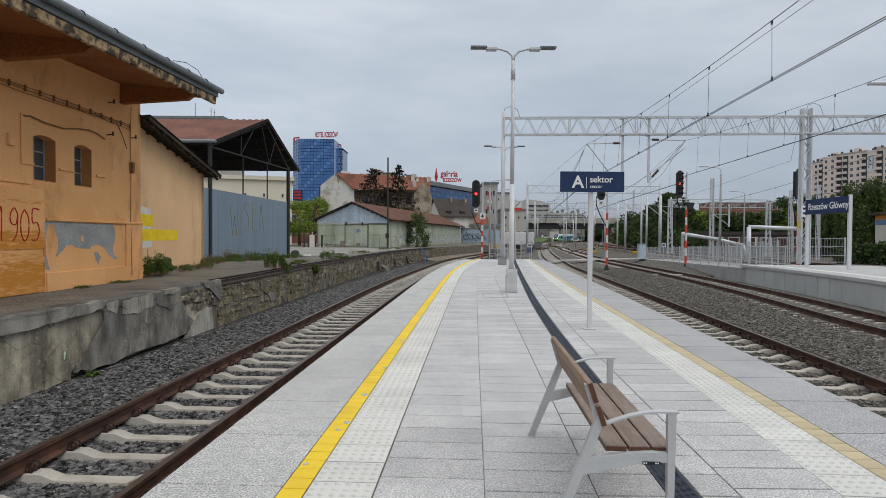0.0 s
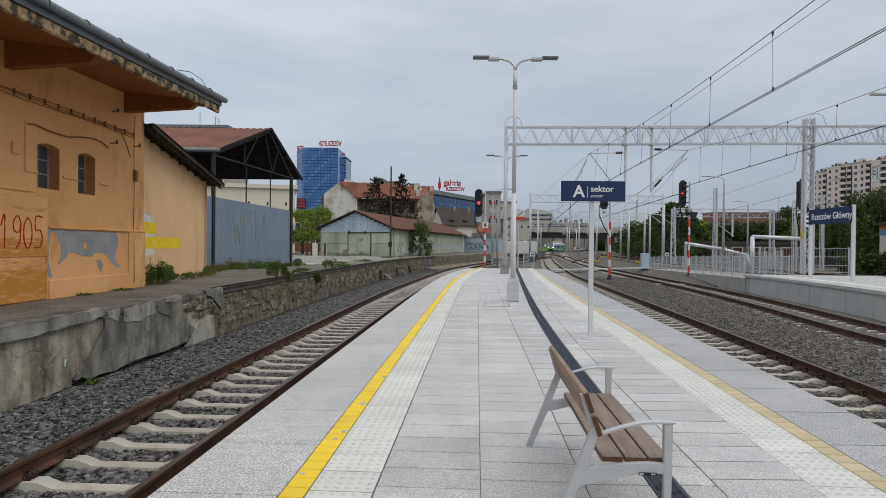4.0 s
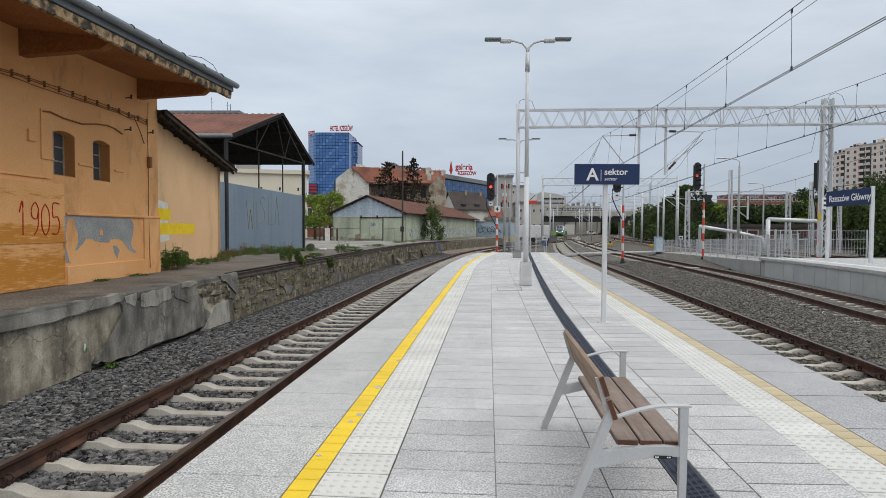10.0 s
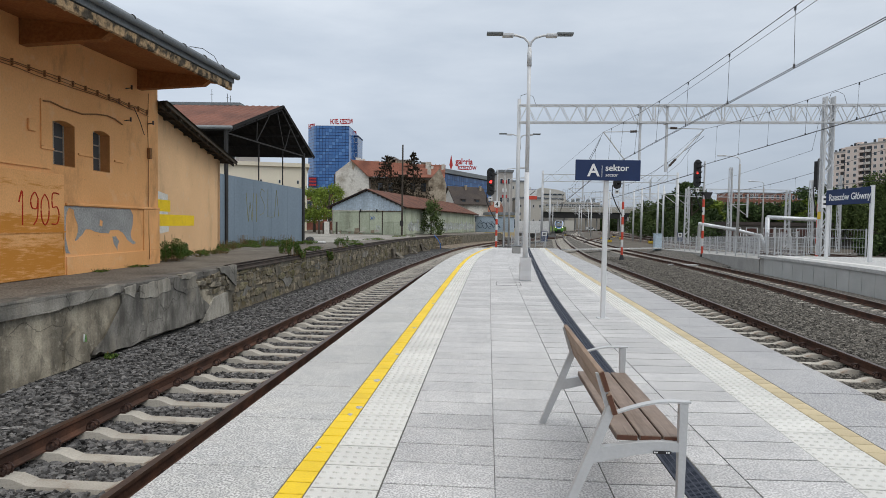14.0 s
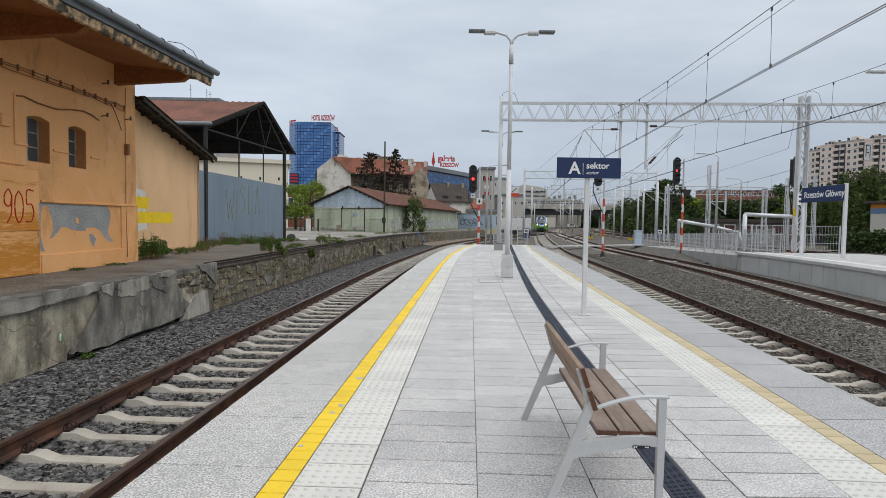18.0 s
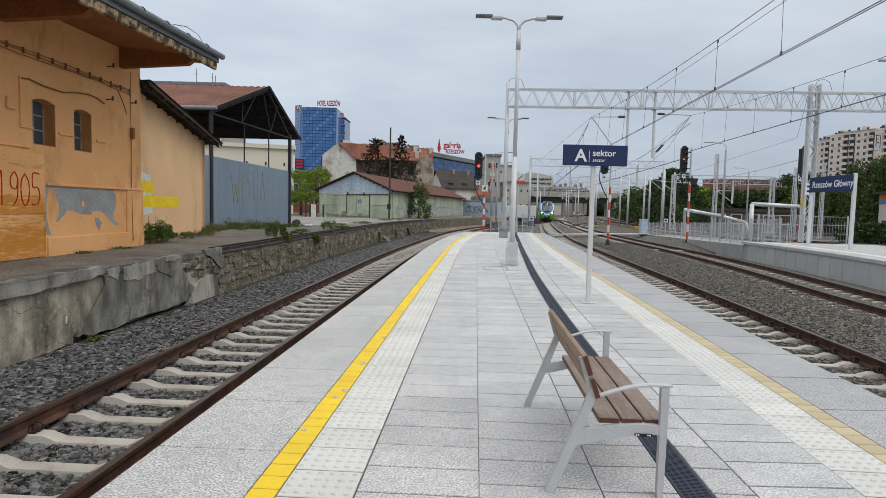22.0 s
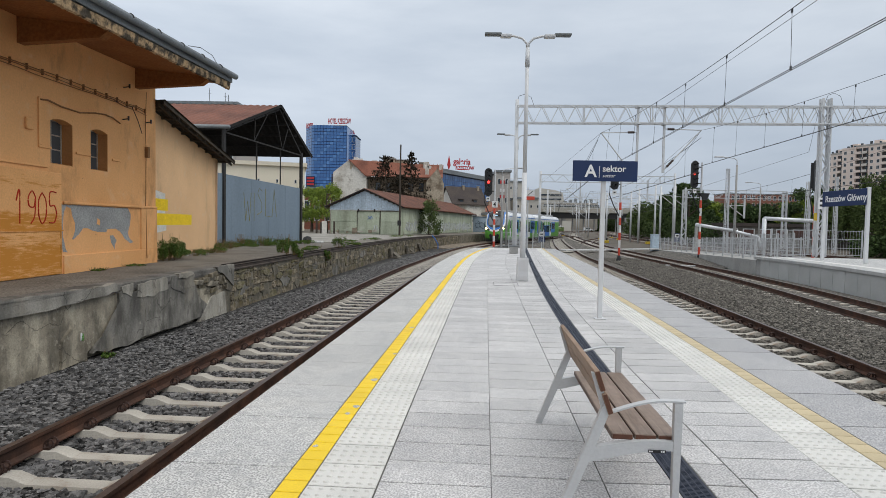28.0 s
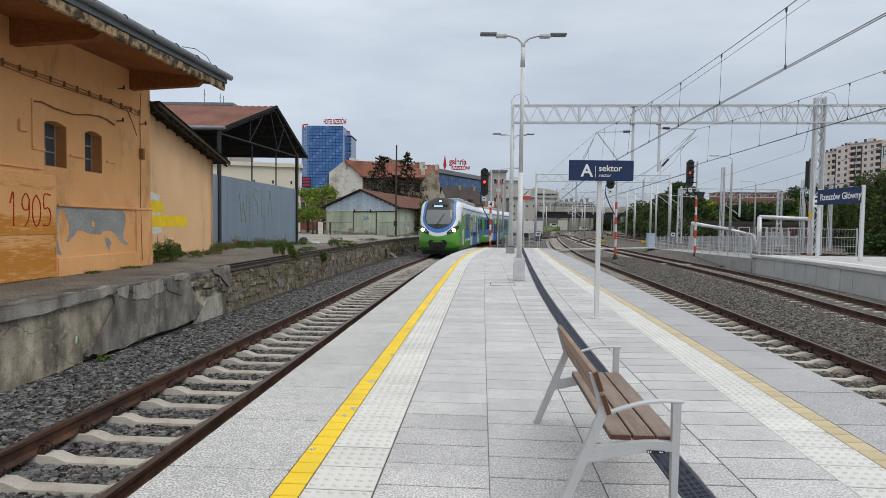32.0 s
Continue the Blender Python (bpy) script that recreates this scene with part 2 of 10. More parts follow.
# near black: the shade of the drain's depth as a colour
M["drain_dark"] = material("drain_depth_shade", (0.006, 0.006, 0.008), None, 0.9)
M["concrete"] = material("grey_concrete", (0.36, 0.355, 0.34), (0.28, 0.275, 0.265), 0.85, scale=0.8, grain=45, bump=0.2)
M["pale_concrete"] = material("new_pale_concrete", (0.46, 0.465, 0.455), (0.385, 0.39, 0.38), 0.85, scale=0.9, grain=40, vary=0.06, bump=0.1, grain_amt=0.12)
M["sleeper"] = material("sleeper_concrete", (0.47, 0.44, 0.39), (0.36, 0.33, 0.285), 0.85, scale=2.5, grain=60, vary=0.10, grain_amt=0.15)
blotch(M["sleeper"], (0.20, 0.115, 0.06), 3.4, 0.56, 0.70, 0.7)
# near-black spots put the shade in the gaps between stones into the colour
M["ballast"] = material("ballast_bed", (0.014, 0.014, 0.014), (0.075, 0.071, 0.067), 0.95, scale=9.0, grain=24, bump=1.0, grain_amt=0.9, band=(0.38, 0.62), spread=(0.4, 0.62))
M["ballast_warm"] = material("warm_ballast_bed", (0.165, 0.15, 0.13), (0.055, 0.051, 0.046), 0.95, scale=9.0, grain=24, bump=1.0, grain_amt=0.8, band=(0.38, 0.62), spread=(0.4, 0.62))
M["stone"] = material("ballast_stone", (0.052, 0.051, 0.053), (0.175, 0.169, 0.163), 0.85, scale=9, grain=70, island=0.9, bump=0.2, spread=(0.3, 0.75))
M["stone_warm"] = material("ballast_stone_warm", (0.165, 0.15, 0.13), (0.076, 0.07, 0.061), 0.9, scale=9, grain=70, island=0.7, bump=0.2, spread=(0.3, 0.75))
M["rail"] = material("rusty_rail", (0.115, 0.055, 0.035), (0.055, 0.031, 0.023), 0.75, 0.1, scale=3, grain=50, spread=(0.3, 0.6))
M["old_rail"] = material("weathered_rail", (0.085, 0.066, 0.055), (0.045, 0.04, 0.037), 0.85, 0.1, scale=3, grain=50)
M["rail_top"] = material("rail_running_top", (0.085, 0.055, 0.044), (0.13, 0.10, 0.088), 0.40, 0.6, scale=3, grain=40)
M["clip"] = material("rusty_clip", (0.045, 0.022, 0.016), None, 0.6, 0.3, scale=20)
M["pale_yard"] = material("pale_yard_concrete", (0.30, 0.285, 0.255), (0.19, 0.178, 0.158), 0.92, scale=0.7, grain=14, bump=0.5, grain_amt=0.25, spread=(0.4, 0.66))
M["asphalt"] = material("old_asphalt", (0.115, 0.102, 0.086), (0.20, 0.18, 0.152), 0.92, scale=0.9, grain=22, bump=0.7, grain_amt=0.4, band=(0.35, 0.65))
blotch(M["asphalt"], (0.045, 0.036, 0.026), 0.5, 0.54, 0.66, 0.6)
M["earth"] = material("gravel_ground", (0.085, 0.072, 0.058), (0.135, 0.12, 0.10), 0.95, scale=0.25, grain=12, bump=0.5, grain_amt=0.4)
M["grass"] = material("grass_green", (0.075, 0.115, 0.03), (0.11, 0.15, 0.045), 0.9, scale=0.6, grain=10, grain_amt=0.4)
M["render_wall"] = layered_render("stained_tan_render", (0.42, 0.375, 0.29), (0.20, 0.175, 0.135), 0.6)
blotch(M["render_wall"], (0.085, 0.078, 0.066), 3.2, 0.54, 0.66, 0.55, (2.4, 2.4, 0.8))
blotch(M["render_wall"], (0.07, 0.065, 0.056), 14, 0.60, 0.66, 0.5)
blotch(M["render_wall"], (0.50, 0.47, 0.40), 7, 0.60, 0.68, 0.45)
blotch(M["render_wall"], (0.10, 0.088, 0.07), 1.7, 0.52, 0.63, 0.55, (1, 1, 0.5))
blotch(M["render_wall"], (0.46, 0.42, 0.34), 5.0, 0.60, 0.66, 0.5)
blotch(M["render_wall"], (0.36, 0.32, 0.25), 1.1, 0.55, 0.68, 0.45, (1, 1, 0.6))
M["render_dark"] = layered_render("dark_grey_render", (0.275, 0.262, 0.232), (0.14, 0.133, 0.12), 0.6)
blotch(M["render_dark"], (0.085, 0.078, 0.066), 3.2, 0.54, 0.66, 0.55, (2.4, 2.4, 0.8))
blotch(M["render_dark"], (0.07, 0.065, 0.056), 14, 0.60, 0.66, 0.5)
blotch(M["render_dark"], (0.50, 0.47, 0.40), 7, 0.60, 0.68, 0.45)
blotch(M["render_dark"], (0.075, 0.068, 0.058), 1.7, 0.52, 0.62, 0.6, (1, 1, 0.4))
blotch(M["render_dark"], (0.36, 0.32, 0.25), 1.1, 0.55, 0.68, 0.45, (1, 1, 0.6))
M["render_mid"] = layered_render("grey_cement_lip", (0.335, 0.315, 0.275), (0.175, 0.168, 0.15), 0.75)
blotch(M["render_mid"], (0.10, 0.088, 0.07), 1.5, 0.54, 0.68, 0.45, (1, 1, 0.35))
blotch(M["render_mid"], (0.36, 0.32, 0.25), 1.1, 0.55, 0.68, 0.45, (1, 1, 0.6))
M["render_pale"] = layered_render("pale_grey_render", (0.43, 0.405, 0.35), (0.29, 0.272, 0.235), 0.75)
blotch(M["render_pale"], (0.085, 0.078, 0.066), 3.2, 0.54, 0.66, 0.55, (2.4, 2.4, 0.8))
blotch(M["render_pale"], (0.07, 0.065, 0.056), 14, 0.60, 0.66, 0.5)
blotch(M["render_pale"], (0.50, 0.47, 0.40), 7, 0.60, 0.68, 0.45)
blotch(M["render_pale"], (0.10, 0.088, 0.07), 1.5, 0.54, 0.68, 0.45, (1, 1, 0.35))
blotch(M["render_pale"], (0.36, 0.32, 0.25), 1.1, 0.55, 0.68, 0.45, (1, 1, 0.6))
M["hall_grey"] = material("warm_grey_cladding", (0.56, 0.53, 0.475), (0.49, 0.465, 0.42), 0.8, scale=0.15, grain=3, grain_amt=0.05)
M["old_coping"] = material("weathered_coping", (0.175, 0.165, 0.15), (0.085, 0.08, 0.072), 0.95, scale=2.0, grain=24, bump=0.6, spread=(0.35, 0.65), grain_amt=0.3)
M["rubble"] = material("rubble_stone", (0.24, 0.202, 0.145), (0.085, 0.076, 0.058), 0.9, scale=2.6, grain=25, vary=0.45, bump=0.8, grain_amt=0.45)
blotch(M["rubble"], (0.2, 0.155, 0.062), 1.3, 0.52, 0.64, 0.5)
blotch(M["rubble"], (0.035, 0.032, 0.026), 3.5, 0.52, 0.64, 0.6)
M["rubble_far"] = material("rubble_stone_far", (0.24, 0.202, 0.145), (0.085, 0.076, 0.058), 0.9, scale=2.6, grain=18, island=0.5, bump=0.8, grain_amt=0.45)
blotch(M["rubble_far"], (0.2, 0.155, 0.062), 1.3, 0.52, 0.64, 0.5)
blotch(M["rubble_far"], (0.035, 0.032, 0.026), 3.5, 0.52, 0.64, 0.6)
for k_ in ("rubble", "rubble_far"):
    blotch(M[k_], (0.15, 0.135, 0.055), 0.8, 0.53, 0.66, 0.55, place=True)
    blotch(M[k_], (0.05, 0.045, 0.038), 1.3, 0.56, 0.68, 0.6, (1, 1, 0.4), place=True)
M["rubble_moss"] = material("lichen_stone", (0.205, 0.178, 0.115), (0.09, 0.082, 0.058), 0.9, scale=2.2, grain=25, vary=0.3, bump=0.6, grain_amt=0.35)
blotch(M["rubble_moss"], (0.17, 0.15, 0.05), 1.3, 0.52, 0.64, 0.5)
blotch(M["rubble_moss"], (0.035, 0.032, 0.026), 3.5, 0.52, 0.64, 0.6)
M["ochre_wall"] = material("orange_ochre_plaster", (0.88, 0.475, 0.205), (0.74, 0.375, 0.148), 0.9, scale=0.55, grain=26, bump=0.22, grain_amt=0.07, spread=(0.3, 0.72))
blotch(M["ochre_wall"], (0.36, 0.185, 0.08), 1.3, 0.54, 0.70, 0.55, (1, 1, 0.45))
blotch(M["ochre_wall"], (0.80, 0.50, 0.27), 2.1, 0.57, 0.66, 0.5)
blotch(M["ochre_wall"], (0.25, 0.14, 0.07), 7.0, 0.66, 0.72, 0.55)
M["ochre_door"] = material("orange_door_panel", (0.82, 0.435, 0.18), (0.69, 0.345, 0.125), 0.85, scale=0.9, grain=30, bump=0.25, grain_amt=0.1)
def scraped_paint(m, rust, bands):
    """Horizontal scrapes through a coat of paint; bands of (height, how much is scraped)."""
    nt = m.node_tree
    n, l = nt.nodes.new, nt.links.new
    b = nt.nodes["Principled BSDF"]
    src = b.inputs["Base Color"].links[0].from_socket
    tc, mp, nz, sep, mr, ramp = n("ShaderNodeTexCoord"), n("ShaderNodeMapping"), n("ShaderNodeTexNoise"), n("ShaderNodeSeparateXYZ"), n("ShaderNodeMapRange"), n("ShaderNodeValToRGB")
    mp.inputs["Scale"].default_value = (1, 1.3, 11)
    nz.inputs["Scale"].default_value, nz.inputs["Detail"].default_value, nz.inputs["Roughness"].default_value = 2.2, 9.0, 0.72
    l(tc.outputs["Object"], mp.inputs[0])
    l(mp.outputs[0], nz.inputs["Vector"])
    l(tc.outputs["Object"], sep.inputs[0])
    lo, hi = bands[0][0], bands[-1][0]
    mr.inputs["From Min"].default_value, mr.inputs["From Max"].default_value = lo, hi
    l(sep.outputs["Z"], mr.inputs["Value"])
    l(mr.outputs[0], ramp.inputs[0])
    e = ramp.color_ramp.elements
    while len(e) < len(bands):
        e.new(0.5)
    for k, (z, v) in enumerate(bands):
        e[k].position, e[k].color = (z - lo) / (hi - lo), (v, v, v, 1)
    add, fac, mx = n("ShaderNodeMath"), n("ShaderNodeMapRange"), n("ShaderNodeMix")
    l(nz.outputs[0], add.inputs[0])
    l(ramp.outputs[0], add.inputs[1])
    fac.inputs["From Min"].default_value, fac.inputs["From Max"].default_value = 0.93, 1.06
    fac.inputs["To Max"].default_value = 0.92
    l(add.outputs[0], fac.inputs["Value"])
    mx.data_type = "RGBA"
    l(fac.outputs[0], mx.inputs["Factor"])
    l(src, mx.inputs["A"])
    mx.inputs["B"].default_value = (*rust, 1)
    l(mx.outputs["Result"], b.inputs["Base Color"])


scraped_paint(M["ochre_door"], (0.56, 0.225, 0.03), [(0.45, 0.50), (0.8, 0.60), (1.04, 0.56), (1.12, 0.46), (1.34, 0.42), (1.37, 0.60), (1.66, 0.54), (1.78, 0.30), (2.12, 0.24), (2.24, 0.44), (2.36, 0.36), (2.5, 0.24), (2.8, 0.15)])
M["brown_paint"] = material("brown_reveal", (0.23, 0.115, 0.05), (0.28, 0.14, 0.06), 0.9, scale=1.5, grain=25)
M["pink_wall"] = material("peach_plaster", (0.82, 0.53, 0.29), (0.73, 0.46, 0.25), 0.9, scale=0.6, grain=20, bump=0.25, grain_amt=0.06)
blotch(M["pink_wall"], (0.44, 0.28, 0.16), 1.1, 0.55, 0.72, 0.5, (1, 1, 0.4))
blotch(M["pink_wall"], (0.76, 0.56, 0.36), 2.4, 0.57, 0.66, 0.5)
blotch(M["pink_wall"], (0.30, 0.19, 0.11), 6.5, 0.66, 0.72, 0.5)
M["bare_patch"] = material("bare_grey_render", (0.36, 0.365, 0.355), (0.27, 0.272, 0.265), 0.9, scale=2, grain=25)
M["rust_stain"] = material("rust_orange", (0.55, 0.24, 0.045), (0.44, 0.18, 0.035), 0.85, scale=3, grain=30)
M["soffit"] = material("brown_soffit", (0.31, 0.132, 0.048), (0.24, 0.10, 0.037), 0.9, scale=1.0, grain=20)
M["cornice"] = material("worn_cornice", (0.44, 0.31, 0.18), (0.085, 0.07, 0.052), 0.95, scale=5.5, grain=18, spread=(0.44, 0.58), bump=0.8, grain_amt=0.4)
M["zinc"] = material("weathered_zinc", (0.165, 0.182, 0.195), (0.225, 0.243, 0.25), 0.55, 0.2, scale=2, grain=25)
M["zinc_dark"] = material("dark_zinc", (0.135, 0.148, 0.155), (0.17, 0.185, 0.19), 0.55, 0.2, scale=2, grain=25)
M["red_roof"] = material("red_tin_roof", (0.26, 0.10, 0.065), (0.16, 0.065, 0.045), 0.75, scale=0.5, grain=9, grain_amt=0.25, spread=(0.4, 0.65))
M["black_tin"] = material("tarred_tin", (0.018, 0.017, 0.017), (0.028, 0.026, 0.025), 0.8, scale=2, grain=20)
M["old_eternit"] = material("mossy_corrugated", (0.075, 0.06, 0.045), (0.045, 0.038, 0.03), 0.95, scale=2, grain=20)
M["dark_steel"] = material("dark_steel", (0.022, 0.022, 0.023), (0.034, 0.031, 0.028), 0.7, 0.1, scale=3, grain=30)
M["blue_sheet"] = material("blue_grey_sheet", (0.205, 0.265, 0.325), (0.165, 0.215, 0.265), 0.55, 0.1, scale=0.8, grain=10, grain_amt=0.08, vary=0.05, streak=True)
M["galv"] = material("galvanised_steel", (0.61, 0.62, 0.63), (0.53, 0.54, 0.55), 0.5, 0.1, scale=3, grain=30, grain_amt=0.1)
M["white_steel"] = material("light_grey_paint", (0.66, 0.67, 0.68), (0.60, 0.61, 0.62), 0.45, 0.0, scale=3, grain=30, grain_amt=0.05)
M["dark_wire"] = material("overhead_wire", (0.022, 0.023, 0.026), None, 0.5, 0.3)
M["insulator"] = material("brown_insulator", (0.05, 0.03, 0.025), None, 0.3)
M["navy"] = material("navy_sign", (0.005, 0.022, 0.088), (0.006, 0.025, 0.096), 0.6, scale=1, grain=30, grain_amt=0.03, bump=0.0)
M["letter_white"] = material("white_letter", (0.8, 0.8, 0.8), (0.78, 0.78, 0.78), 0.5, grain_amt=0.02, bump=0.0)
M["grey_paint"] = material("grey_bench_paint", (0.52, 0.53, 0.54), (0.48, 0.49, 0.50), 0.45, 0.1, scale=5, grain=50, grain_amt=0.04)
M["wood"] = material("grey_brown_slat", (0.235, 0.175, 0.14), (0.185, 0.135, 0.105), 0.6, scale=3, grain=14, vary=0.07, grain_amt=0.15)
blotch(M["wood"], (0.12, 0.08, 0.055), 42, 0.50, 0.66, 0.6, (1, 0.05, 1))
blotch(M["wood"], (0.36, 0.28, 0.22), 60, 0.54, 0.68, 0.5, (1, 0.04, 1))
M["wood_warm"] = material("tan_back_slat", (0.30, 0.205, 0.14), (0.225, 0.15, 0.10), 0.6, scale=3, grain=14, vary=0.05, grain_amt=0.15)
blotch(M["wood_warm"], (0.16, 0.10, 0.06), 42, 0.50, 0.66, 0.5, (1, 0.05, 1))
M["wood_side"] = material("oiled_slat_side", (0.105, 0.06, 0.038), (0.075, 0.042, 0.026), 0.55, scale=5, grain=30)
M["wood_edge"] = material("oiled_wood_end", (0.11, 0.04, 0.02), (0.08, 0.03, 0.016), 0.5, scale=5, grain=30)
M["signal_black"] = material("signal_black", (0.012, 0.012, 0.013), None, 0.5)
M["signal_red"] = material("signal_red_lamp", (1.0, 0.03, 0.025), None, 0.3, emit=5.0)
M["signal_red_dim"] = material("signal_red_lamp_off_axis", (1.0, 0.05, 0.03), None, 0.3, emit=2.0)
M["lens_dark"] = glass("dark_lens", (0.02, 0.02, 0.02), 0.1)
M["pole_red"] = material("red_band", (0.62, 0.07, 0.035), (0.55, 0.06, 0.03), 0.5, grain_amt=0.05)
M["pole_white"] = material("white_band", (0.75, 0.75, 0.74), None, 0.5, grain_amt=0.05)
M["glass_dark"] = glass("dark_window_glass", (0.03, 0.04, 0.05), 0.06)
M["glass_blue"] = glass("blue_facade_glass", (0.025, 0.08, 0.22), 0.12)
M["glass_blue2"] = glass("blue_facade_glass_light", (0.04, 0.115, 0.28), 0.12)
M["cream"] = material("cream_plaster", (0.74, 0.68, 0.55), (0.68, 0.62, 0.50), 0.9, scale=0.3, grain=8, grain_amt=0.04)
M["yellow_plaster"] = material("pale_yellow_plaster", (0.70, 0.56, 0.30), (0.62, 0.49, 0.26), 0.9, scale=0.4, grain=8, grain_amt=0.05)
M["reveal"] = material("ochre_reveal", (0.56, 0.265, 0.10), (0.42, 0.19, 0.07), 0.9, scale=1.5, grain=25, grain_amt=0.1)
M["worn_gable"] = material("crumbling_gable_plaster", (0.44, 0.38, 0.29), (0.20, 0.16, 0.115), 0.9, scale=0.7, grain=4, spread=(0.42, 0.6), grain_amt=0.25)
M["old_plaster"] = material("flaking_white_plaster", (0.68, 0.655, 0.60), (0.42, 0.38, 0.32), 0.9, scale=0.35, grain=4, spread=(0.45, 0.62), grain_amt=0.15)
blotch(M["old_plaster"], (0.24, 0.20, 0.155), 0.9, 0.55, 0.66, 0.6)
M["white_plaster"] = material("white_gable_plaster", (0.74, 0.72, 0.68), (0.62, 0.60, 0.56), 0.9, scale=0.5, grain=6, grain_amt=0.06)
M["brown_plaster"] = material("decayed_brown_plaster", (0.38, 0.31, 0.23), (0.24, 0.19, 0.14), 0.9, scale=0.4, grain=4, grain_amt=0.2)
M["green_sheet"] = material("faded_green_sheet", (0.435, 0.475, 0.36), (0.285, 0.305, 0.225), 0.75, scale=0.9, grain=6, grain_amt=0.15, vary=0.10, streak=True, spread=(0.42, 0.72))
blotch(M["green_sheet"], (0.13, 0.10, 0.07), 1.6, 0.60, 0.70, 0.6, (1, 1, 0.5))
blotch(M["green_sheet"], (0.55, 0.57, 0.48), 0.9, 0.56, 0.64, 0.5)
M["blue_tin"] = material("pale_blue_tin", (0.50, 0.585, 0.66), (0.40, 0.475, 0.54), 0.6, scale=0.9, grain=6, vary=0.10, streak=True, spread=(0.4, 0.65))
M["shed_roof"] = material("weathered_red_tin", (0.205, 0.088, 0.062), (0.135, 0.064, 0.05), 0.75, scale=0.8, grain=9, grain_amt=0.2, spread=(0.4, 0.65))
M["rust_roof"] = material("rusty_sheet_roof", (0.155, 0.062, 0.038), (0.085, 0.04, 0.028), 0.85, scale=0.9, grain=9, grain_amt=0.3, spread=(0.38, 0.62))
blotch(M["blue_tin"], (0.20, 0.21, 0.22), 1.4, 0.58, 0.70, 0.5, (1, 1, 0.2))
M["flats_light"] = material("pale_balustrade", (0.70, 0.64, 0.58), (0.60, 0.55, 0.50), 0.9, scale=0.3, grain=3)
M["flats_pink"] = material("pink_beige_facade", (0.80, 0.665, 0.59), (0.72, 0.60, 0.53), 0.9, scale=0.1, grain=3, grain_amt=0.05)
M["flats_grey"] = material("grey_facade", (0.43, 0.40, 0.37), (0.38, 0.355, 0.33), 0.9, scale=0.1, grain=3, grain_amt=0.05)
M["roof_dark"] = material("dark_roof", (0.06, 0.05, 0.048), (0.085, 0.07, 0.06), 0.9, scale=0.6, grain=6)
M["sign_red"] = material("red_sign_letter", (0.50, 0.03, 0.03), None, 0.5)
M["scrawl_blue"] = material("dark_blue_spray", (0.035, 0.05, 0.085), None, 0.8)
M["stripe_blue"] = material("faded_blue_paint", (0.10, 0.17, 0.30), (0.13, 0.20, 0.32), 0.7)
M["garage_wall"] = material("grimy_garage_wall", (0.17, 0.155, 0.135), (0.10, 0.092, 0.082), 0.9, scale=0.5, grain=6)
M["garage_door"] = material("dark_garage_door", (0.11, 0.045, 0.035), (0.075, 0.06, 0.055), 0.8, scale=0.3, grain=6)
M["container"] = material("grey_blue_box", (0.42, 0.51, 0.585), (0.36, 0.44, 0.51), 0.6, scale=0.8, grain=8)
M["pipe"] = material("silver_pipe_wrap", (0.68, 0.70, 0.72), (0.56, 0.58, 0.60), 0.4, 0.2, scale=1.5, grain=12)
M["leaf"] = material("leaf_green", (0.034, 0.062, 0.018), (0.062, 0.092, 0.028), 0.8, scale=0.6, grain=8, island=0.5, grain_amt=0.2)
M["leaf_mid"] = material("mid_green_leaf", (0.065, 0.10, 0.028), (0.10, 0.135, 0.045), 0.8, scale=1, grain=8, island=0.5, grain_amt=0.2)
M["leaf_light"] = material("spring_leaf", (0.19, 0.25, 0.034), (0.12, 0.18, 0.028), 0.8, scale=1, grain=8, island=0.45, grain_amt=0.2)
M["leaf_willow"] = material("willow_leaf", (0.075, 0.11, 0.03), (0.11, 0.145, 0.045), 0.8, scale=0.6, grain=8, island=0.5, grain_amt=0.2)
M["needle"] = material("dark_needle", (0.030, 0.028, 0.018), (0.058, 0.043, 0.028), 0.9, scale=1, grain=8, island=0.5)
M["bark"] = material("bark", (0.07, 0.055, 0.04), (0.10, 0.08, 0.06), 0.95, scale=4, grain=30, bump=0.5)
M["pole_wood"] = material("tarred_wooden_pole", (0.055, 0.045, 0.038), (0.08, 0.065, 0.05), 0.9, scale=3, grain=20)
M["t_white"] = material("train_white", (0.74, 0.76, 0.78), (0.72, 0.74, 0.76), 0.3, grain_amt=0.01, bump=0.0, coat=0.4)
M["t_green"] = material("train_green", (0.085, 0.29, 0.03), (0.09, 0.30, 0.03), 0.38, grain_amt=0.01, bump=0.0, coat=0.15)
M["t_blue"] = material("train_blue", (0.02, 0.14, 0.47), (0.022, 0.145, 0.48), 0.38, grain_amt=0.01, bump=0.0, coat=0.15)
M["t_dgreen"] = material("train_dark_green", (0.02, 0.10, 0.015), None, 0.35, grain_amt=0.01, bump=0.0)
M["t_black"] = material("train_black", (0.012, 0.013, 0.015), None, 0.4, grain_amt=0.03, bump=0.0)
M["t_grey"] = material("train_roof_grey", (0.35, 0.36, 0.37), (0.30, 0.31, 0.32), 0.6)
M["t_glass"] = glass("train_glass", (0.025, 0.035, 0.05), 0.05)
# windscreen base colour is lightened to hold a sky reflection
M["t_screen"] = glass("windscreen", (0.17, 0.18, 0.19), 0.05)
M["headlamp"] = material("warm_headlamp", (1.0, 0.70, 0.34), None, 0.3, emit=16.0)
M["display_amber"] = material("destination_display", (0.35, 0.55, 0.75), None, 0.4, emit=1.2)
M["headlamp_dim"] = material("pale_headlamp", (1.0, 0.93, 0.84), None, 0.3, emit=1.6)
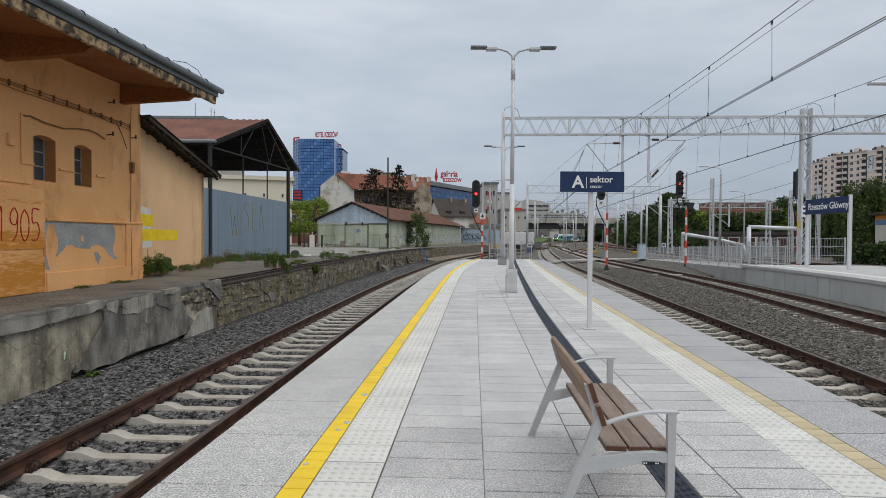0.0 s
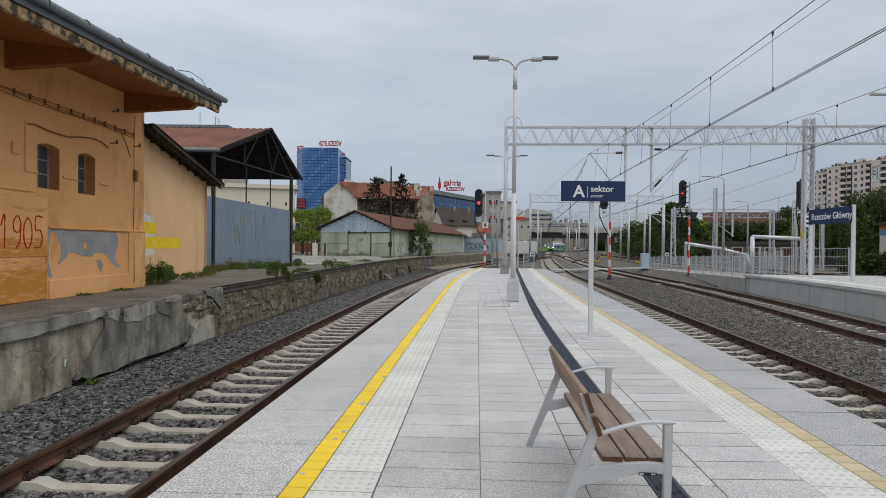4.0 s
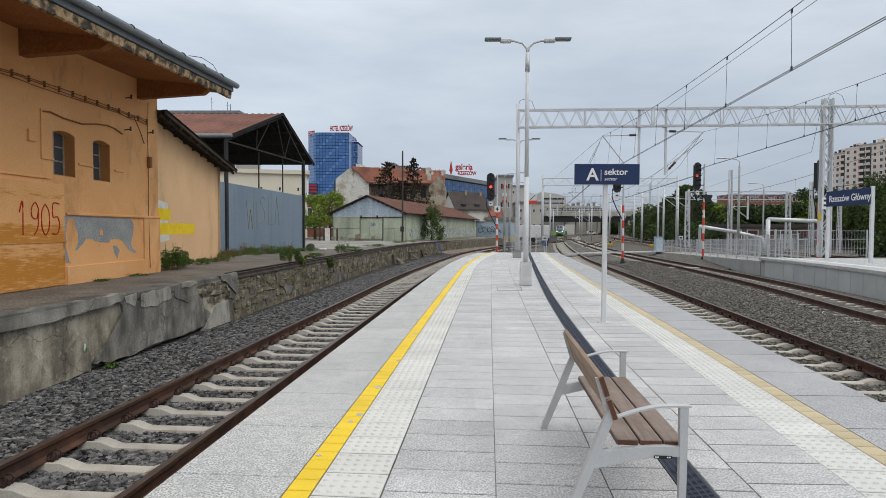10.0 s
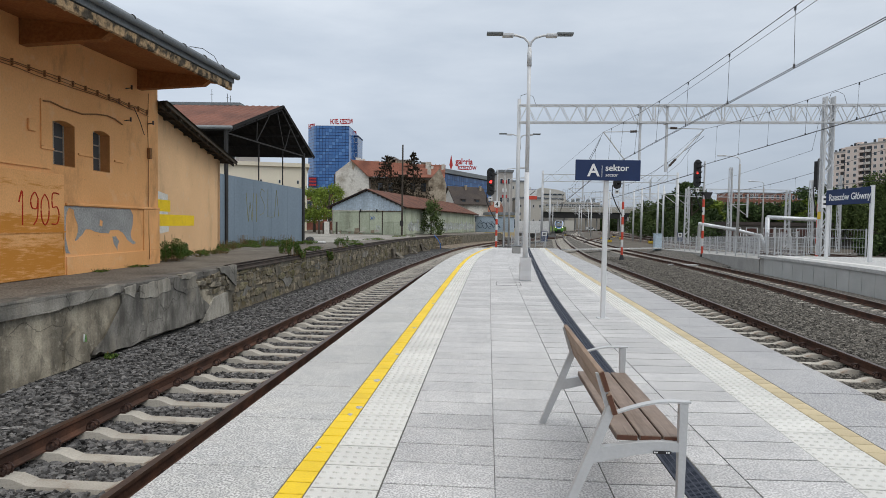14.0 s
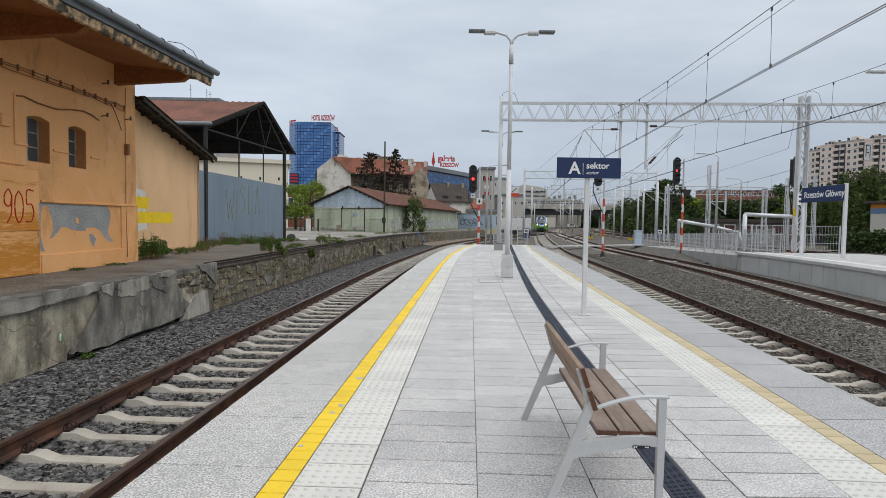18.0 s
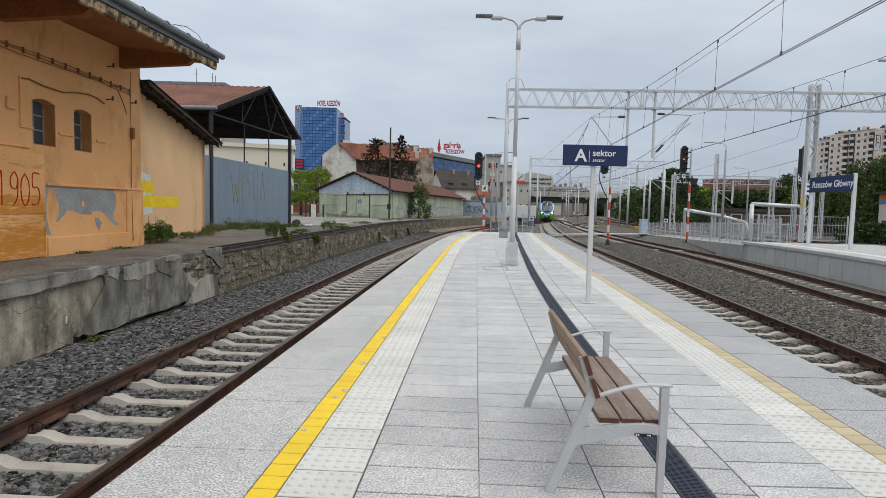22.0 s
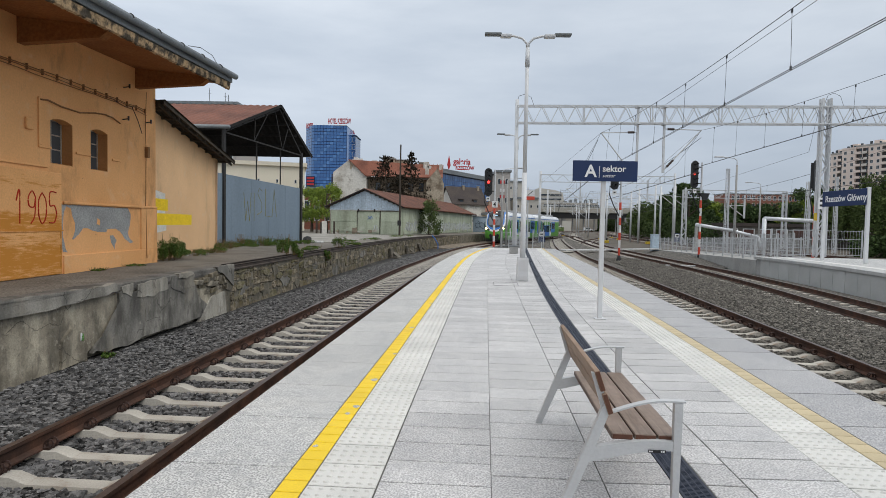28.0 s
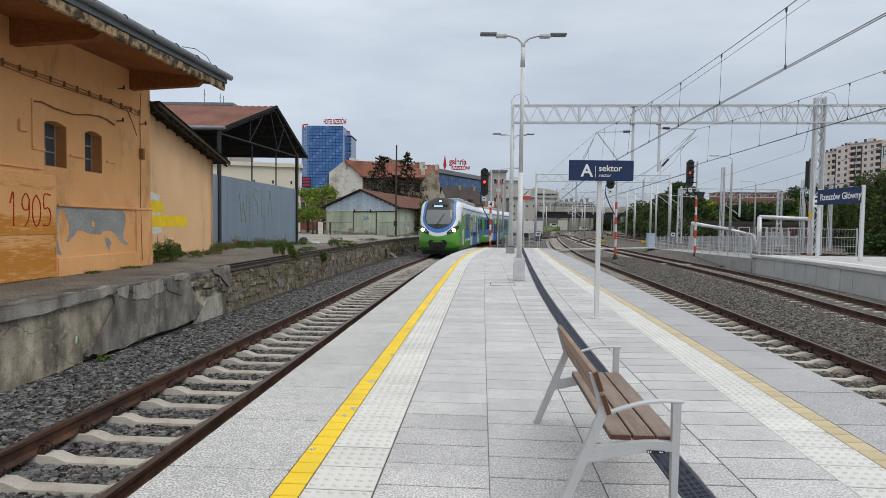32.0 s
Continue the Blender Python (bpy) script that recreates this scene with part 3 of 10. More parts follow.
M["mortar"] = material("dirty_lime_mortar", (0.20, 0.18, 0.14), (0.085, 0.077, 0.062), 0.95, scale=3, grain=30, bump=0.4)
M["rust_bed"] = material("rust_brown_ballast", (0.095, 0.062, 0.045), (0.06, 0.048, 0.04), 0.95, scale=0.7, grain=14, bump=0.8, grain_amt=0.5)
M["old_frame"] = material("weathered_window_frame", (0.40, 0.35, 0.29), (0.24, 0.20, 0.16), 0.8, scale=6, grain=40)
# old panes: the grey of the reflected sky is put into the base colour
M["old_glass"] = glass("sky_grey_window_glass", (0.075, 0.09, 0.10), 0.12)
M["fence_grey"] = material("dull_galvanised_mesh", (0.48, 0.49, 0.50), (0.41, 0.42, 0.43), 0.5, 0.1, scale=3, grain=30, grain_amt=0.1)
M["tower_glass"] = glass("hotel_blue_glass", (0.05, 0.155, 0.40), 0.15)
# lighter copy of the hotel glass, reflected sky put into its colour
M["tower_glass2"] = glass("hotel_blue_glass_sky_tint", (0.085, 0.22, 0.50), 0.15)
M["graffiti_w"] = material("white_spray", (0.6, 0.62, 0.64), None, 0.8)
M["spray_red"] = material("red_spray", (0.47, 0.032, 0.012), (0.38, 0.028, 0.012), 0.85)
M["spray_yellow"] = material("yellow_roller_paint", (0.92, 0.64, 0.02), (0.80, 0.54, 0.03), 0.85, scale=4)
M["spray_white"] = material("white_roller_paint", (0.74, 0.71, 0.65), (0.64, 0.61, 0.55), 0.85, scale=4)
M["spray_dirty"] = material("dirty_yellow_spray", (0.30, 0.27, 0.06), None, 0.85)
M["weed"] = material("weed_leaf", (0.055, 0.105, 0.018), (0.10, 0.15, 0.03), 0.8, scale=4, grain=30, island=0.5)
M["dry_leaf"] = material("dry_brown_leaf", (0.17, 0.12, 0.06), (0.10, 0.085, 0.04), 0.9, scale=4, grain=30, island=0.5)
M["dry_weed"] = material("dry_stem", (0.22, 0.15, 0.07), None, 0.9, island=0.3)
M["footing"] = material("old_footing_concrete", (0.19, 0.17, 0.14), (0.085, 0.075, 0.062), 0.95, scale=3.0, grain=24, bump=0.6, grain_amt=0.3)
M["tan_gravel"] = material("tan_gravel_bank", (0.235, 0.19, 0.14), (0.12, 0.10, 0.078), 0.95, scale=2.2, grain=20, bump=0.8, grain_amt=0.45, spread=(0.4, 0.65))
M["plastic"] = material("white_rubbish", (0.6, 0.6, 0.58), None, 0.6)
M["rubber"] = material("black_rubber", (0.015, 0.015, 0.015), None, 0.7)
M["bridge"] = material("bridge_concrete", (0.40, 0.37, 0.32), (0.34, 0.32, 0.28), 0.9, scale=0.2, grain=4)
M["yellow_marker"] = material("yellow_point_cover", (0.55, 0.38, 0.03), None, 0.6)
M["red_flats"] = material("brick_red_facade", (0.27, 0.115, 0.08), (0.22, 0.10, 0.07), 0.9, scale=0.2, grain=3)
M["feather"] = material("black_feather", (0.012, 0.012, 0.014), None, 0.7)


# ---------------------------------------------------------------- mesh helpers
def mesh_of(name, verts, faces, mats, idx=None, smooth=False):
    me = bpy.data.meshes.new(name)
    me.from_pydata([tuple(map(float, v)) for v in verts], [], [tuple(map(int, f)) for f in faces])
    for m in (mats if isinstance(mats, (list, tuple)) else [mats]):
        me.materials.append(m)
    if idx is not None:
        me.polygons.foreach_set("material_index", [int(i) for i in idx])
    if smooth:
        me.polygons.foreach_set("use_smooth", [True] * len(me.polygons))
    me.update()
    return me


def done(bm, name, mats, smooth=False):
    bmesh.ops.recalc_face_normals(bm, faces=bm.faces)
    me = bpy.data.meshes.new(name)
    bm.to_mesh(me)
    bm.free()
    for m in (mats if isinstance(mats, (list, tuple)) else [mats]):
        me.materials.append(m)
    if smooth:
        me.polygons.foreach_set("use_smooth", [True] * len(me.polygons))
    return me


def part(name, bm, mat, parent=None, label="", at=None, smooth=False):
    """Links a bmesh, or a mesh, as one object under a thing or a part."""
    me = done(bm, name, mat, smooth) if isinstance(bm, bmesh.types.BMesh) else bm
    ob = new(name, me)
    if at is not None:
        ob.matrix_basis = at
    if parent is not None:
        ob.parent = parent
    if label:
        ob["label"] = label
    return ob


def thing(name, m, label, category, group="", kind=""):
    ob = new(name)
    ob.empty_display_size = 0.2
    ob.matrix_basis = m if isinstance(m, Matrix) else pose(*m)
    return tagged(ob, label, category, group, kind)


def box(bm, x0, x1, y0, y1, z0, z1, bevel=0.0, m=None):
    vs = [bm.verts.new((x, y, z)) for z in (z0, z1) for x, y in ((x0, y0), (x1, y0), (x1, y1), (x0, y1))]
    fs = [bm.faces.new([vs[i] for i in f]) for f in ((3, 2, 1, 0), (4, 5, 6, 7), (0, 1, 5, 4), (1, 2, 6, 5), (2, 3, 7, 6), (3, 0, 4, 7))]
    if bevel:
        es = list({e for f in fs for e in f.edges})
        r = bmesh.ops.bevel(bm, geom=es, offset=bevel, segments=1, affect="EDGES")
        vs = list({v for v in r["verts"]} | {v for f in r["faces"] for v in f.verts})
    if m is not None:
        bmesh.ops.transform(bm, matrix=m, verts=vs)
    return bm


def cube(x0, x1, y0, y1, z0, z1, bevel=0.0, m=None):
    return box(bmesh.new(), x0, x1, y0, y1, z0, z1, bevel, m)


def rod(bm, a, b, r, n=8, r2=None):
    """A round bar from a to b."""
    a, b = Vector(a), Vector(b)
    r2 = r if r2 is None else r2
    q = (b - a).to_track_quat("Z", "Y").to_matrix()
    rings = []
    for p, rad in ((a, r), (b, r2)):
        rings.append([bm.verts.new(p + q @ Vector((math.cos(2 * math.pi * i / n) * rad, math.sin(2 * math.pi * i / n) * rad, 0))) for i in range(n)])
    for i in range(n):
        bm.faces.new((rings[0][i], rings[0][(i + 1) % n], rings[1][(i + 1) % n], rings[1][i]))
    bm.faces.new(rings[0][::-1])
    bm.faces.new(rings[1])
    return bm


def bar(bm, a, b, w, h):
    """A flat bar from a to b, w wide and h high."""
    a, b = Vector(a), Vector(b)
    d = b - a
    q = d.to_track_quat("Y", "Z").to_matrix().to_4x4()
    return box(bm, -w / 2, w / 2, 0, d.length, -h / 2, h / 2, 0, Matrix.Translation(a) @ q)


def tube(bm, pts, r, n=6):
    """A bent round wire or pipe through points."""
    pts = [Vector(p) for p in pts]
    last = None
    for i, p in enumerate(pts):
        d = (pts[min(i + 1, len(pts) - 1)] - pts[max(i - 1, 0)]).normalized()
        q = d.to_track_quat("Z", "Y").to_matrix()
        ring = [bm.verts.new(p + q @ Vector((math.cos(2 * math.pi * k / n) * r, math.sin(2 * math.pi * k / n) * r, 0))) for k in range(n)]
        if last:
            for k in range(n):
                bm.faces.new((last[k], last[(k + 1) % n], ring[(k + 1) % n], ring[k]))
        else:
            bm.faces.new(ring[::-1])
        last = ring
    bm.faces.new(last)
    return bm


def prism(bm, outline, m, depth):
    """A plate: outline in the x-z plane, depth along y, at the pose m."""
    f = [bm.verts.new(m @ Vector((x, 0, z))) for x, z in outline]
    g = [bm.verts.new(m @ Vector((x, depth, z))) for x, z in outline]
    k = len(outline)
    bm.faces.new(f)
    bm.faces.new(g[::-1])
    for i in range(k):
        bm.faces.new((f[i], g[i], g[(i + 1) % k], f[(i + 1) % k]))
    return bm


def words(text, size, mat, m, parent, name="lettering", depth=0.004, align="LEFT", bold=0.0, shear=0.0, label=""):
    cu = bpy.data.curves.new(name, "FONT")
    cu.body, cu.size, cu.extrude, cu.align_x, cu.offset, cu.shear = text, size, depth, align, bold, shear
    tmp = bpy.data.objects.new("tmp", cu)
    scene.collection.objects.link(tmp)
    me = bpy.data.meshes.new_from_object(tmp.evaluated_get(bpy.context.evaluated_depsgraph_get()))
    bpy.data.objects.remove(tmp)
    me.materials.clear()
    me.materials.append(mat)
    return part(name, me, mat, parent, label, m)


class Line:
    """A smooth line in plan through given places, by length along it."""

    def __init__(self, pts, step=0.5):
        p = [Vector((*a, 0)) for a in pts]
        p = [p[0] * 2 - p[1]] + p + [p[-1] * 2 - p[-2]]
        out = []
        for i in range(1, len(p) - 2):
            k = max(2, int((p[i + 1] - p[i]).length / step))
            for j in range(k):
                t = j / k
                out.append(0.5 * ((2 * p[i]) + (p[i + 1] - p[i - 1]) * t + (2 * p[i - 1] - 5 * p[i] + 4 * p[i + 1] - p[i + 2]) * t * t
                                  + (3 * p[i] - p[i - 1] - 3 * p[i + 1] + p[i + 2]) * t ** 3))
        out.append(p[-2])
        a = np.array([(v.x, v.y) for v in out])
        # evens out the bends
        for _ in range(12):
            a[1:-1] = 0.25 * a[:-2] + 0.5 * a[1:-1] + 0.25 * a[2:]
        self.p = a
        self.s = np.concatenate([[0], np.cumsum(np.hypot(*np.diff(a, axis=0).T))])
        t = np.gradient(a, axis=0)
        self.t = t / np.hypot(*t.T)[:, None]
        self.length = float(self.s[-1])

    def at(self, s, d=0.0):
        x, y = np.interp(s, self.s, self.p[:, 0]), np.interp(s, self.s, self.p[:, 1])
        tx, ty = np.interp(s, self.s, self.t[:, 0]), np.interp(s, self.s, self.t[:, 1])
        n = math.hypot(tx, ty)
        return float(x + d * ty / n), float(y - d * tx / n)

    def turn(self, s):
        """The turn about z, in degrees, that lays the y axis along the line."""
        tx, ty = np.interp(s, self.s, self.t[:, 0]), np.interp(s, self.s, self.t[:, 1])
        return math.degrees(math.atan2(-tx, ty))

    def s_at_y(self, y):
        return float(np.interp(y, self.p[:, 1], self.s))


def sweep(name, line, s0, s1, step, profile, mats, idx=None, closed=True, smooth=False):
    """A profile of (sideways, height) drawn along a line in plan."""
    n = max(2, int((s1 - s0) / step) + 1)
    verts, faces, mi = [], [], []
    k = len(profile)
    for i in range(n):
        s = s0 + (s1 - s0) * i / (n - 1)
        for d, z in profile:
            x, y = line.at(s, d)
            verts.append((x, y, z))
    for i in range(n - 1):
        for j in range(k if closed else k - 1):
            a, b = i * k + j, i * k + (j + 1) % k
            faces.append((a, b, b + k, a + k))
            mi.append(idx[j] if idx else 0)
    if closed:
        faces += [tuple(range(k))[::-1], tuple((n - 1) * k + j for j in range(k))]
        mi += [0, 0]
    return mesh_of(name, verts, faces, mats, mi, smooth)


# ---------------------------------------------------------------- the plan
RAIL_Z, SLEEPER_Z, BED_Z, RAMP_Z, FAR_Z = -0.55, -0.742, -0.825, 0.45, 0.20
TRACK_A = Line([(-4.9, -24), (-4.22, -10), (-3.71, 0), (-3.19, 10), (-2.63, 20), (-2.32, 25), (-1.92, 30), (-1.50, 34), (-1.10, 38), (-0.56, 43), (0.0, 48), (0.76, 54), (1.74, 60), (2.95, 66), (4.35, 72),
                (7.0, 81), (10.3, 91), (14.2, 102), (18.1, 113), (21.4, 124), (25.0, 144), (29.4, 170), (33.0, 192), (36.5, 212), (40.2, 233), (44, 253),
                (48.6, 274), (53, 292), (58.5, 308), (66, 324), (80, 345), (98, 366)])
TRACK_B = Line([(3.9, -24), (4.7, -10), (5.35, 0), (5.7, 5.3), (6.03, 8.7), (6.37, 12.5), (6.7, 16), (7.25, 22), (8.0, 31), (8.85, 41), (9.6, 48),
                (11.0, 58), (13.0, 72), (15.5, 88), (17.9, 103), (20.3, 117), (22.6, 130), (26.5, 152)])
TRACK_C = Line([(6.2, -24), (8.2, -8), (9.5, 0), (10.7, 8), (11.85, 16.7), (12.75, 21.7), (13.5, 27), (14.25, 34), (15.0, 44), (15.8, 54), (17.6, 71),
                (20.6, 92), (23.0, 110), (27.0, 135), (33, 165), (40, 200), (49, 240), (60, 280), (74, 315)])
TRACK_D = Line([(22.5, -10), (24, 10), (26, 30), (28.5, 50), (31, 70), (33.5, 92), (36.5, 115), (41, 145), (47, 180), (55, 220), (66, 265), (80, 310)])
TRACK_E = Line([(27.2, -10), (28.7, 10), (30.7, 30), (33.2, 50), (35.7, 70), (38.2, 92), (41.2, 115), (46, 145), (52, 180), (60, 220), (71, 265), (85, 310)])
CROSS_1 = Line([(23.5, 112), (26.0, 126), (27.5, 140), (28.8, 158), (31.5, 184)])
CROSS_2 = Line([(19.0, 85), (23, 100), (28, 115), (33, 130), (38, 145)])
SPUR = Line([(7.0, 84), (3.5, 92), (-2, 103), (-9, 116), (-18, 131)])
# the platform follows the track, then draws off from it at its end
PLAT_A = Line([(-4.9, -24), (-4.22, -10), (-3.71, 0), (-3.19, 10), (-2.63, 20), (-2.32, 25), (-1.92, 30), (-1.48, 34), (-0.96, 38), (-0.1, 43), (0.82, 48), (1.82, 54)])
EDGE_B = -1.65          # platform edge, sideways from track B
EDGE_A = 1.65           # platform edge, sideways from track A
PLAT_END = 44.0
DRAIN = Line([(0.45, -10), (0.75, -6), (1.26, 0), (1.43, 3.65), (1.655, 7.5), (1.80, 9.6), (2.19, 14.5), (2.70, 19.8), (3.26, 25.4), (4.05, 33), (5.1, 43), (5.5, 46)])   # its edge nearer track A
WALL = Line([(-6.9, -24), (-6.45, 0), (-6.1, 8), (-5.88, 15), (-5.6, 22), (-5.2, 30), (-4.75, 38), (-3.95, 47), (-2.4, 57), (0.3, 69), (3.6, 80), (7.0, 90)])

# ---------------------------------------------------------------- ground
def ground():
    bm = bmesh.new()
    n = 40
    g = {}
    for i in range(n + 1):
        for j in range(n + 1):
            x, y = (i / n * 2 - 1), (j / n * 2 - 1)
            x, y = 2500 * x * abs(x), 2500 * y * abs(y) + 60
            far = max(0, math.hypot(x, y - 60) - 250)
            g[i, j] = bm.verts.new((x, y, -0.95 - 0.0 * far))
    for i in range(n):
        for j in range(n):
            bm.faces.new((g[i, j], g[i + 1, j], g[i + 1, j + 1], g[i, j + 1]))
    tagged(part("ground", bm, M["earth"]), "brown gravelly ground of the rail yard", "ground", kind="structure")
    for outline in ([(20, 296), (50, 296), (61, 331), (20, 331)], [(82, 290), (140, 290), (140, 331), (100, 331)]):
        bm = bmesh.new()
        lo = [bm.verts.new((x, y, -0.97)) for x, y in outline]
        hi = [bm.verts.new((x, y, -0.6 if y < 300 else 1.5)) for x, y in outline]
        bm.faces.new(lo[::-1]); bm.faces.new(hi)
        for i in range(4):
            bm.faces.new((lo[i], lo[(i + 1) % 4], hi[(i + 1) % 4], hi[i]))
        tagged(part("grass", bm, M["grass"]), "mown green grass bank beyond the tracks", "grass", kind="stuff")



ground()


def bed(name, line, s0, s1, w0, w1, mat, label, shoulder=0.0, lift=0.0):
    """Ballast bed: a low bank along a track."""
    if shoulder:
        left = [(-w0 - 0.5, -1.0), (-w0, BED_Z + shoulder * 0.6), (-1.5, BED_Z + shoulder), (-0.92, BED_Z + shoulder), (-0.82, BED_Z)]
    else:
        left = [(-w0 - 0.5, -1.0), (-w0, BED_Z - 0.03), (-1.35, BED_Z + 0.02), (-1.1, BED_Z)]
    prof = left + [ (1.1, BED_Z), (1.35, BED_Z + 0.02), (w1, BED_Z - 0.03), (w1 + 0.5, -1.0)]
    prof = [(d, z + (lift if z > -0.95 else 0)) for d, z in prof]
    me = sweep(name, line, s0, s1, 1.0, prof, mat)
    return tagged(part(name, me, mat), label, "ballast", kind="structure")


SHOULDER = 0.105
SA0, SB0 = TRACK_A.s_at_y(-10), TRACK_B.s_at_y(-8)
bed("ballast_bed", TRACK_A, SA0, TRACK_A.length - 30, 3.6, 2.1, M["ballast"], "crushed stone bed under the rusty track, gap shade in its colour", SHOULDER)
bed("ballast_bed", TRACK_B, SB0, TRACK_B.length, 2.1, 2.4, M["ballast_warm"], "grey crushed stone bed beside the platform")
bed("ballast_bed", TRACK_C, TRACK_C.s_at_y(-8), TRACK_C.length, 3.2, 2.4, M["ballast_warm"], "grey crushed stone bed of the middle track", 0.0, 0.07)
bed("ballast_bed", TRACK_D, 0, TRACK_D.length, 2.2, 2.2, M["rust_bed"], "brown grey stone bed of the far track")
bed("ballast_bed", TRACK_E, 0, TRACK_E.length, 2.2, 2.2, M["rust_bed"], "brown grey stone bed of an outer track")


def stones(name, line, s0, s1, d0, d1, count, size, mat, label, zone=None, seed=1, height=None):
    """Loose angular stones, real geometry, lying on the bed."""
    rng = np.random.default_rng(seed)
    base = np.array([(-1, -1, -0.6), (1, -0.8, -0.7), (0.9, 1, -0.6), (-0.8, 0.9, -0.5), (-0.6, -0.7, 0.6), (0.7, -0.6, 0.5), (0.6, 0.6, 0.7), (-0.7, 0.6, 0.6)])
    quads = np.array([(4, 5, 6, 7), (0, 1, 5, 4), (1, 2, 6, 5), (2, 3, 7, 6), (3, 0, 4, 7)])
    verts, faces = [], []
    # nearer stones are denser: lengths drawn with a falling weight
    u = rng.random(count)
    ss = s0 + (s1 - s0) * (u ** 1.55)
    dd = d0 + (d1 - d0) * rng.random(count)
    k = 0
    for s, d in zip(ss, dd):
        if zone and not zone(s, d):
            continue
        x, y = line.at(s, d)
        r = size * (0.55 + 0.75 * rng.random())
        v = base * (1 + 0.35 * (rng.random((8, 3)) - 0.5)) * r * np.array([1, 0.8, 0.62])
        a, b = rng.random() * 6.283, (rng.random() - 0.5) * 2.2
        ca, sa, cb, sb = math.cos(a), math.sin(a), math.cos(b), math.sin(b)
        rot = np.array([[ca, -sa, 0], [sa, ca, 0], [0, 0, 1]]) @ np.array([[1, 0, 0], [0, cb, -sb], [0, sb, cb]])
        v = v @ rot.T + (x, y, BED_Z + (height(d) if height else 0.03) + r * 0.18 * (rng.random() + 0.4))
        verts.append(v)
        faces.append(quads + 8 * k)
        k += 1
    me = mesh_of(name, np.concatenate(verts), np.concatenate(faces), mat)
    return tagged(part(name, me, mat), label, "ballast stones", kind="stuff")


# ---------------------------------------------------------------- tracks
RAIL_PROFILE = [(-0.036, 0), (0.036, 0), (0.036, -0.035), (0.011, -0.052), (0.011, -0.135), (0.075, -0.158), (0.075, -0.172), (-0.075, -0.172), (-0.075, -0.158),
                (-0.011, -0.135), (-0.011, -0.052), (-0.036, -0.035)]


def sleeper_mesh():
    """A concrete sleeper, thick under the rails and hollowed between them."""
    prof = [(-1.25, 0.0), (-1.2, 0.02), (-0.52, 0.02), (-0.36, -0.035), (0.36, -0.035), (0.52, 0.02), (1.2, 0.02), (1.25, 0.0)]
    verts, faces = [], []
    for x, z in prof:
        for y, dz in ((-0.135, -0.17), (-0.082, 0), (0.082, 0), (0.135, -0.17)):
            verts.append((x, y, z + dz if dz == 0 else -0.17))
    for i in range(len(prof) - 1):
        a, b = i * 4, i * 4 + 4
        for j in range(3):
            faces.append((a + j, b + j, b + j + 1, a + j + 1))
    faces += [(0, 1, 2, 3), (31, 30, 29, 28)]
    return mesh_of("sleeper", verts, faces, M["sleeper"])


def clip_mesh():
    """A sprung rail clip: a bent loop of bar."""
    bm = bmesh.new()
    for y, r in ((-0.028, 0.046), (0.028, 0.052)):
        tube(bm, [(0.055 + r * math.cos(a), y + 0.012 * math.sin(a), 0.048 + r * math.sin(a)) for a in np.linspace(-0.6, 5.2, 12)], 0.0115, 5)
    box(bm, 0.0, 0.07, -0.05, 0.05, -0.01, 0.022)
    return done(bm, "clip", M["clip"])


SLEEPER, CLIP = sleeper_mesh(), clip_mesh()


def track(line, s0, s1, near, label, clips=0.0, spacing=0.6, sub=None):
    """Two rails and their sleepers; sleepers up to 'near' are parts, the far ones one mesh."""
    t = thing("railway_track", Matrix.Identity(4), label, "railway track", "tracks of the yard")
    for d in (-0.7535, 0.7535):
        prof = [(d + a, RAIL_Z + z) for a, z in RAIL_PROFILE]
        idx = [1] + [0] * (len(prof) - 1)
        part("rail", sweep("rail", line, s0, s1, 1.0, prof, [M["rail"], M["rail_top"]], idx), None, t)
    s, far = s0 + 0.17, []
    while s < s1:
        x, y = line.at(s)
        m = pose(x, y, SLEEPER_Z, 0, 0, line.turn(s))
        if s < near:
            sl = part("sleeper", SLEEPER, None, t, at=m)
            if s < clips:
                for d, sg in ((-0.7535, 1), (-0.7535, -1), (0.7535, 1), (0.7535, -1)):
                    part("rail_clip", CLIP, None, sl, at=pose(d + sg * 0.06, 0, 0.02, 0, 0, 0 if sg > 0 else 180))
        else:
            far.append(m)
        s += spacing
    if far:
        bm = bmesh.new()
        for m in far:
            box(bm, -1.25, 1.25, -0.12, 0.12, -0.1, 0.01, 0, m)
        tagged(part("sleeper_rest", bm, M["sleeper"], t), kind="stuff")
    return t


track(TRACK_A, SA0, TRACK_A.length - 5, TRACK_A.s_at_y(62), "rusty rails on pale concrete sleepers, curving beside the platform", clips=TRACK_A.s_at_y(30))
track(TRACK_B, SB0, TRACK_B.length, TRACK_B.s_at_y(55), "rusty rails on concrete sleepers behind the platform's straight edge", clips=TRACK_B.s_at_y(24))
track(TRACK_C, TRACK_C.s_at_y(-6), TRACK_C.length, TRACK_C.s_at_y(55), "brown rails on concrete sleepers before the far platform")
track(TRACK_D, 0, TRACK_D.length, 0, "brown rails of a far yard track")
track(TRACK_E, 0, TRACK_E.length, 0, "brown rails of an outer yard track")
track(CROSS_1, 0, CROSS_1.length, 0, "crossover rails joining two yard tracks")
track(CROSS_2, 0, CROSS_2.length, 0, "crossover rails between two outer yard tracks")
track(SPUR, 0, SPUR.length, 0, "siding rails leading off behind the platform end")

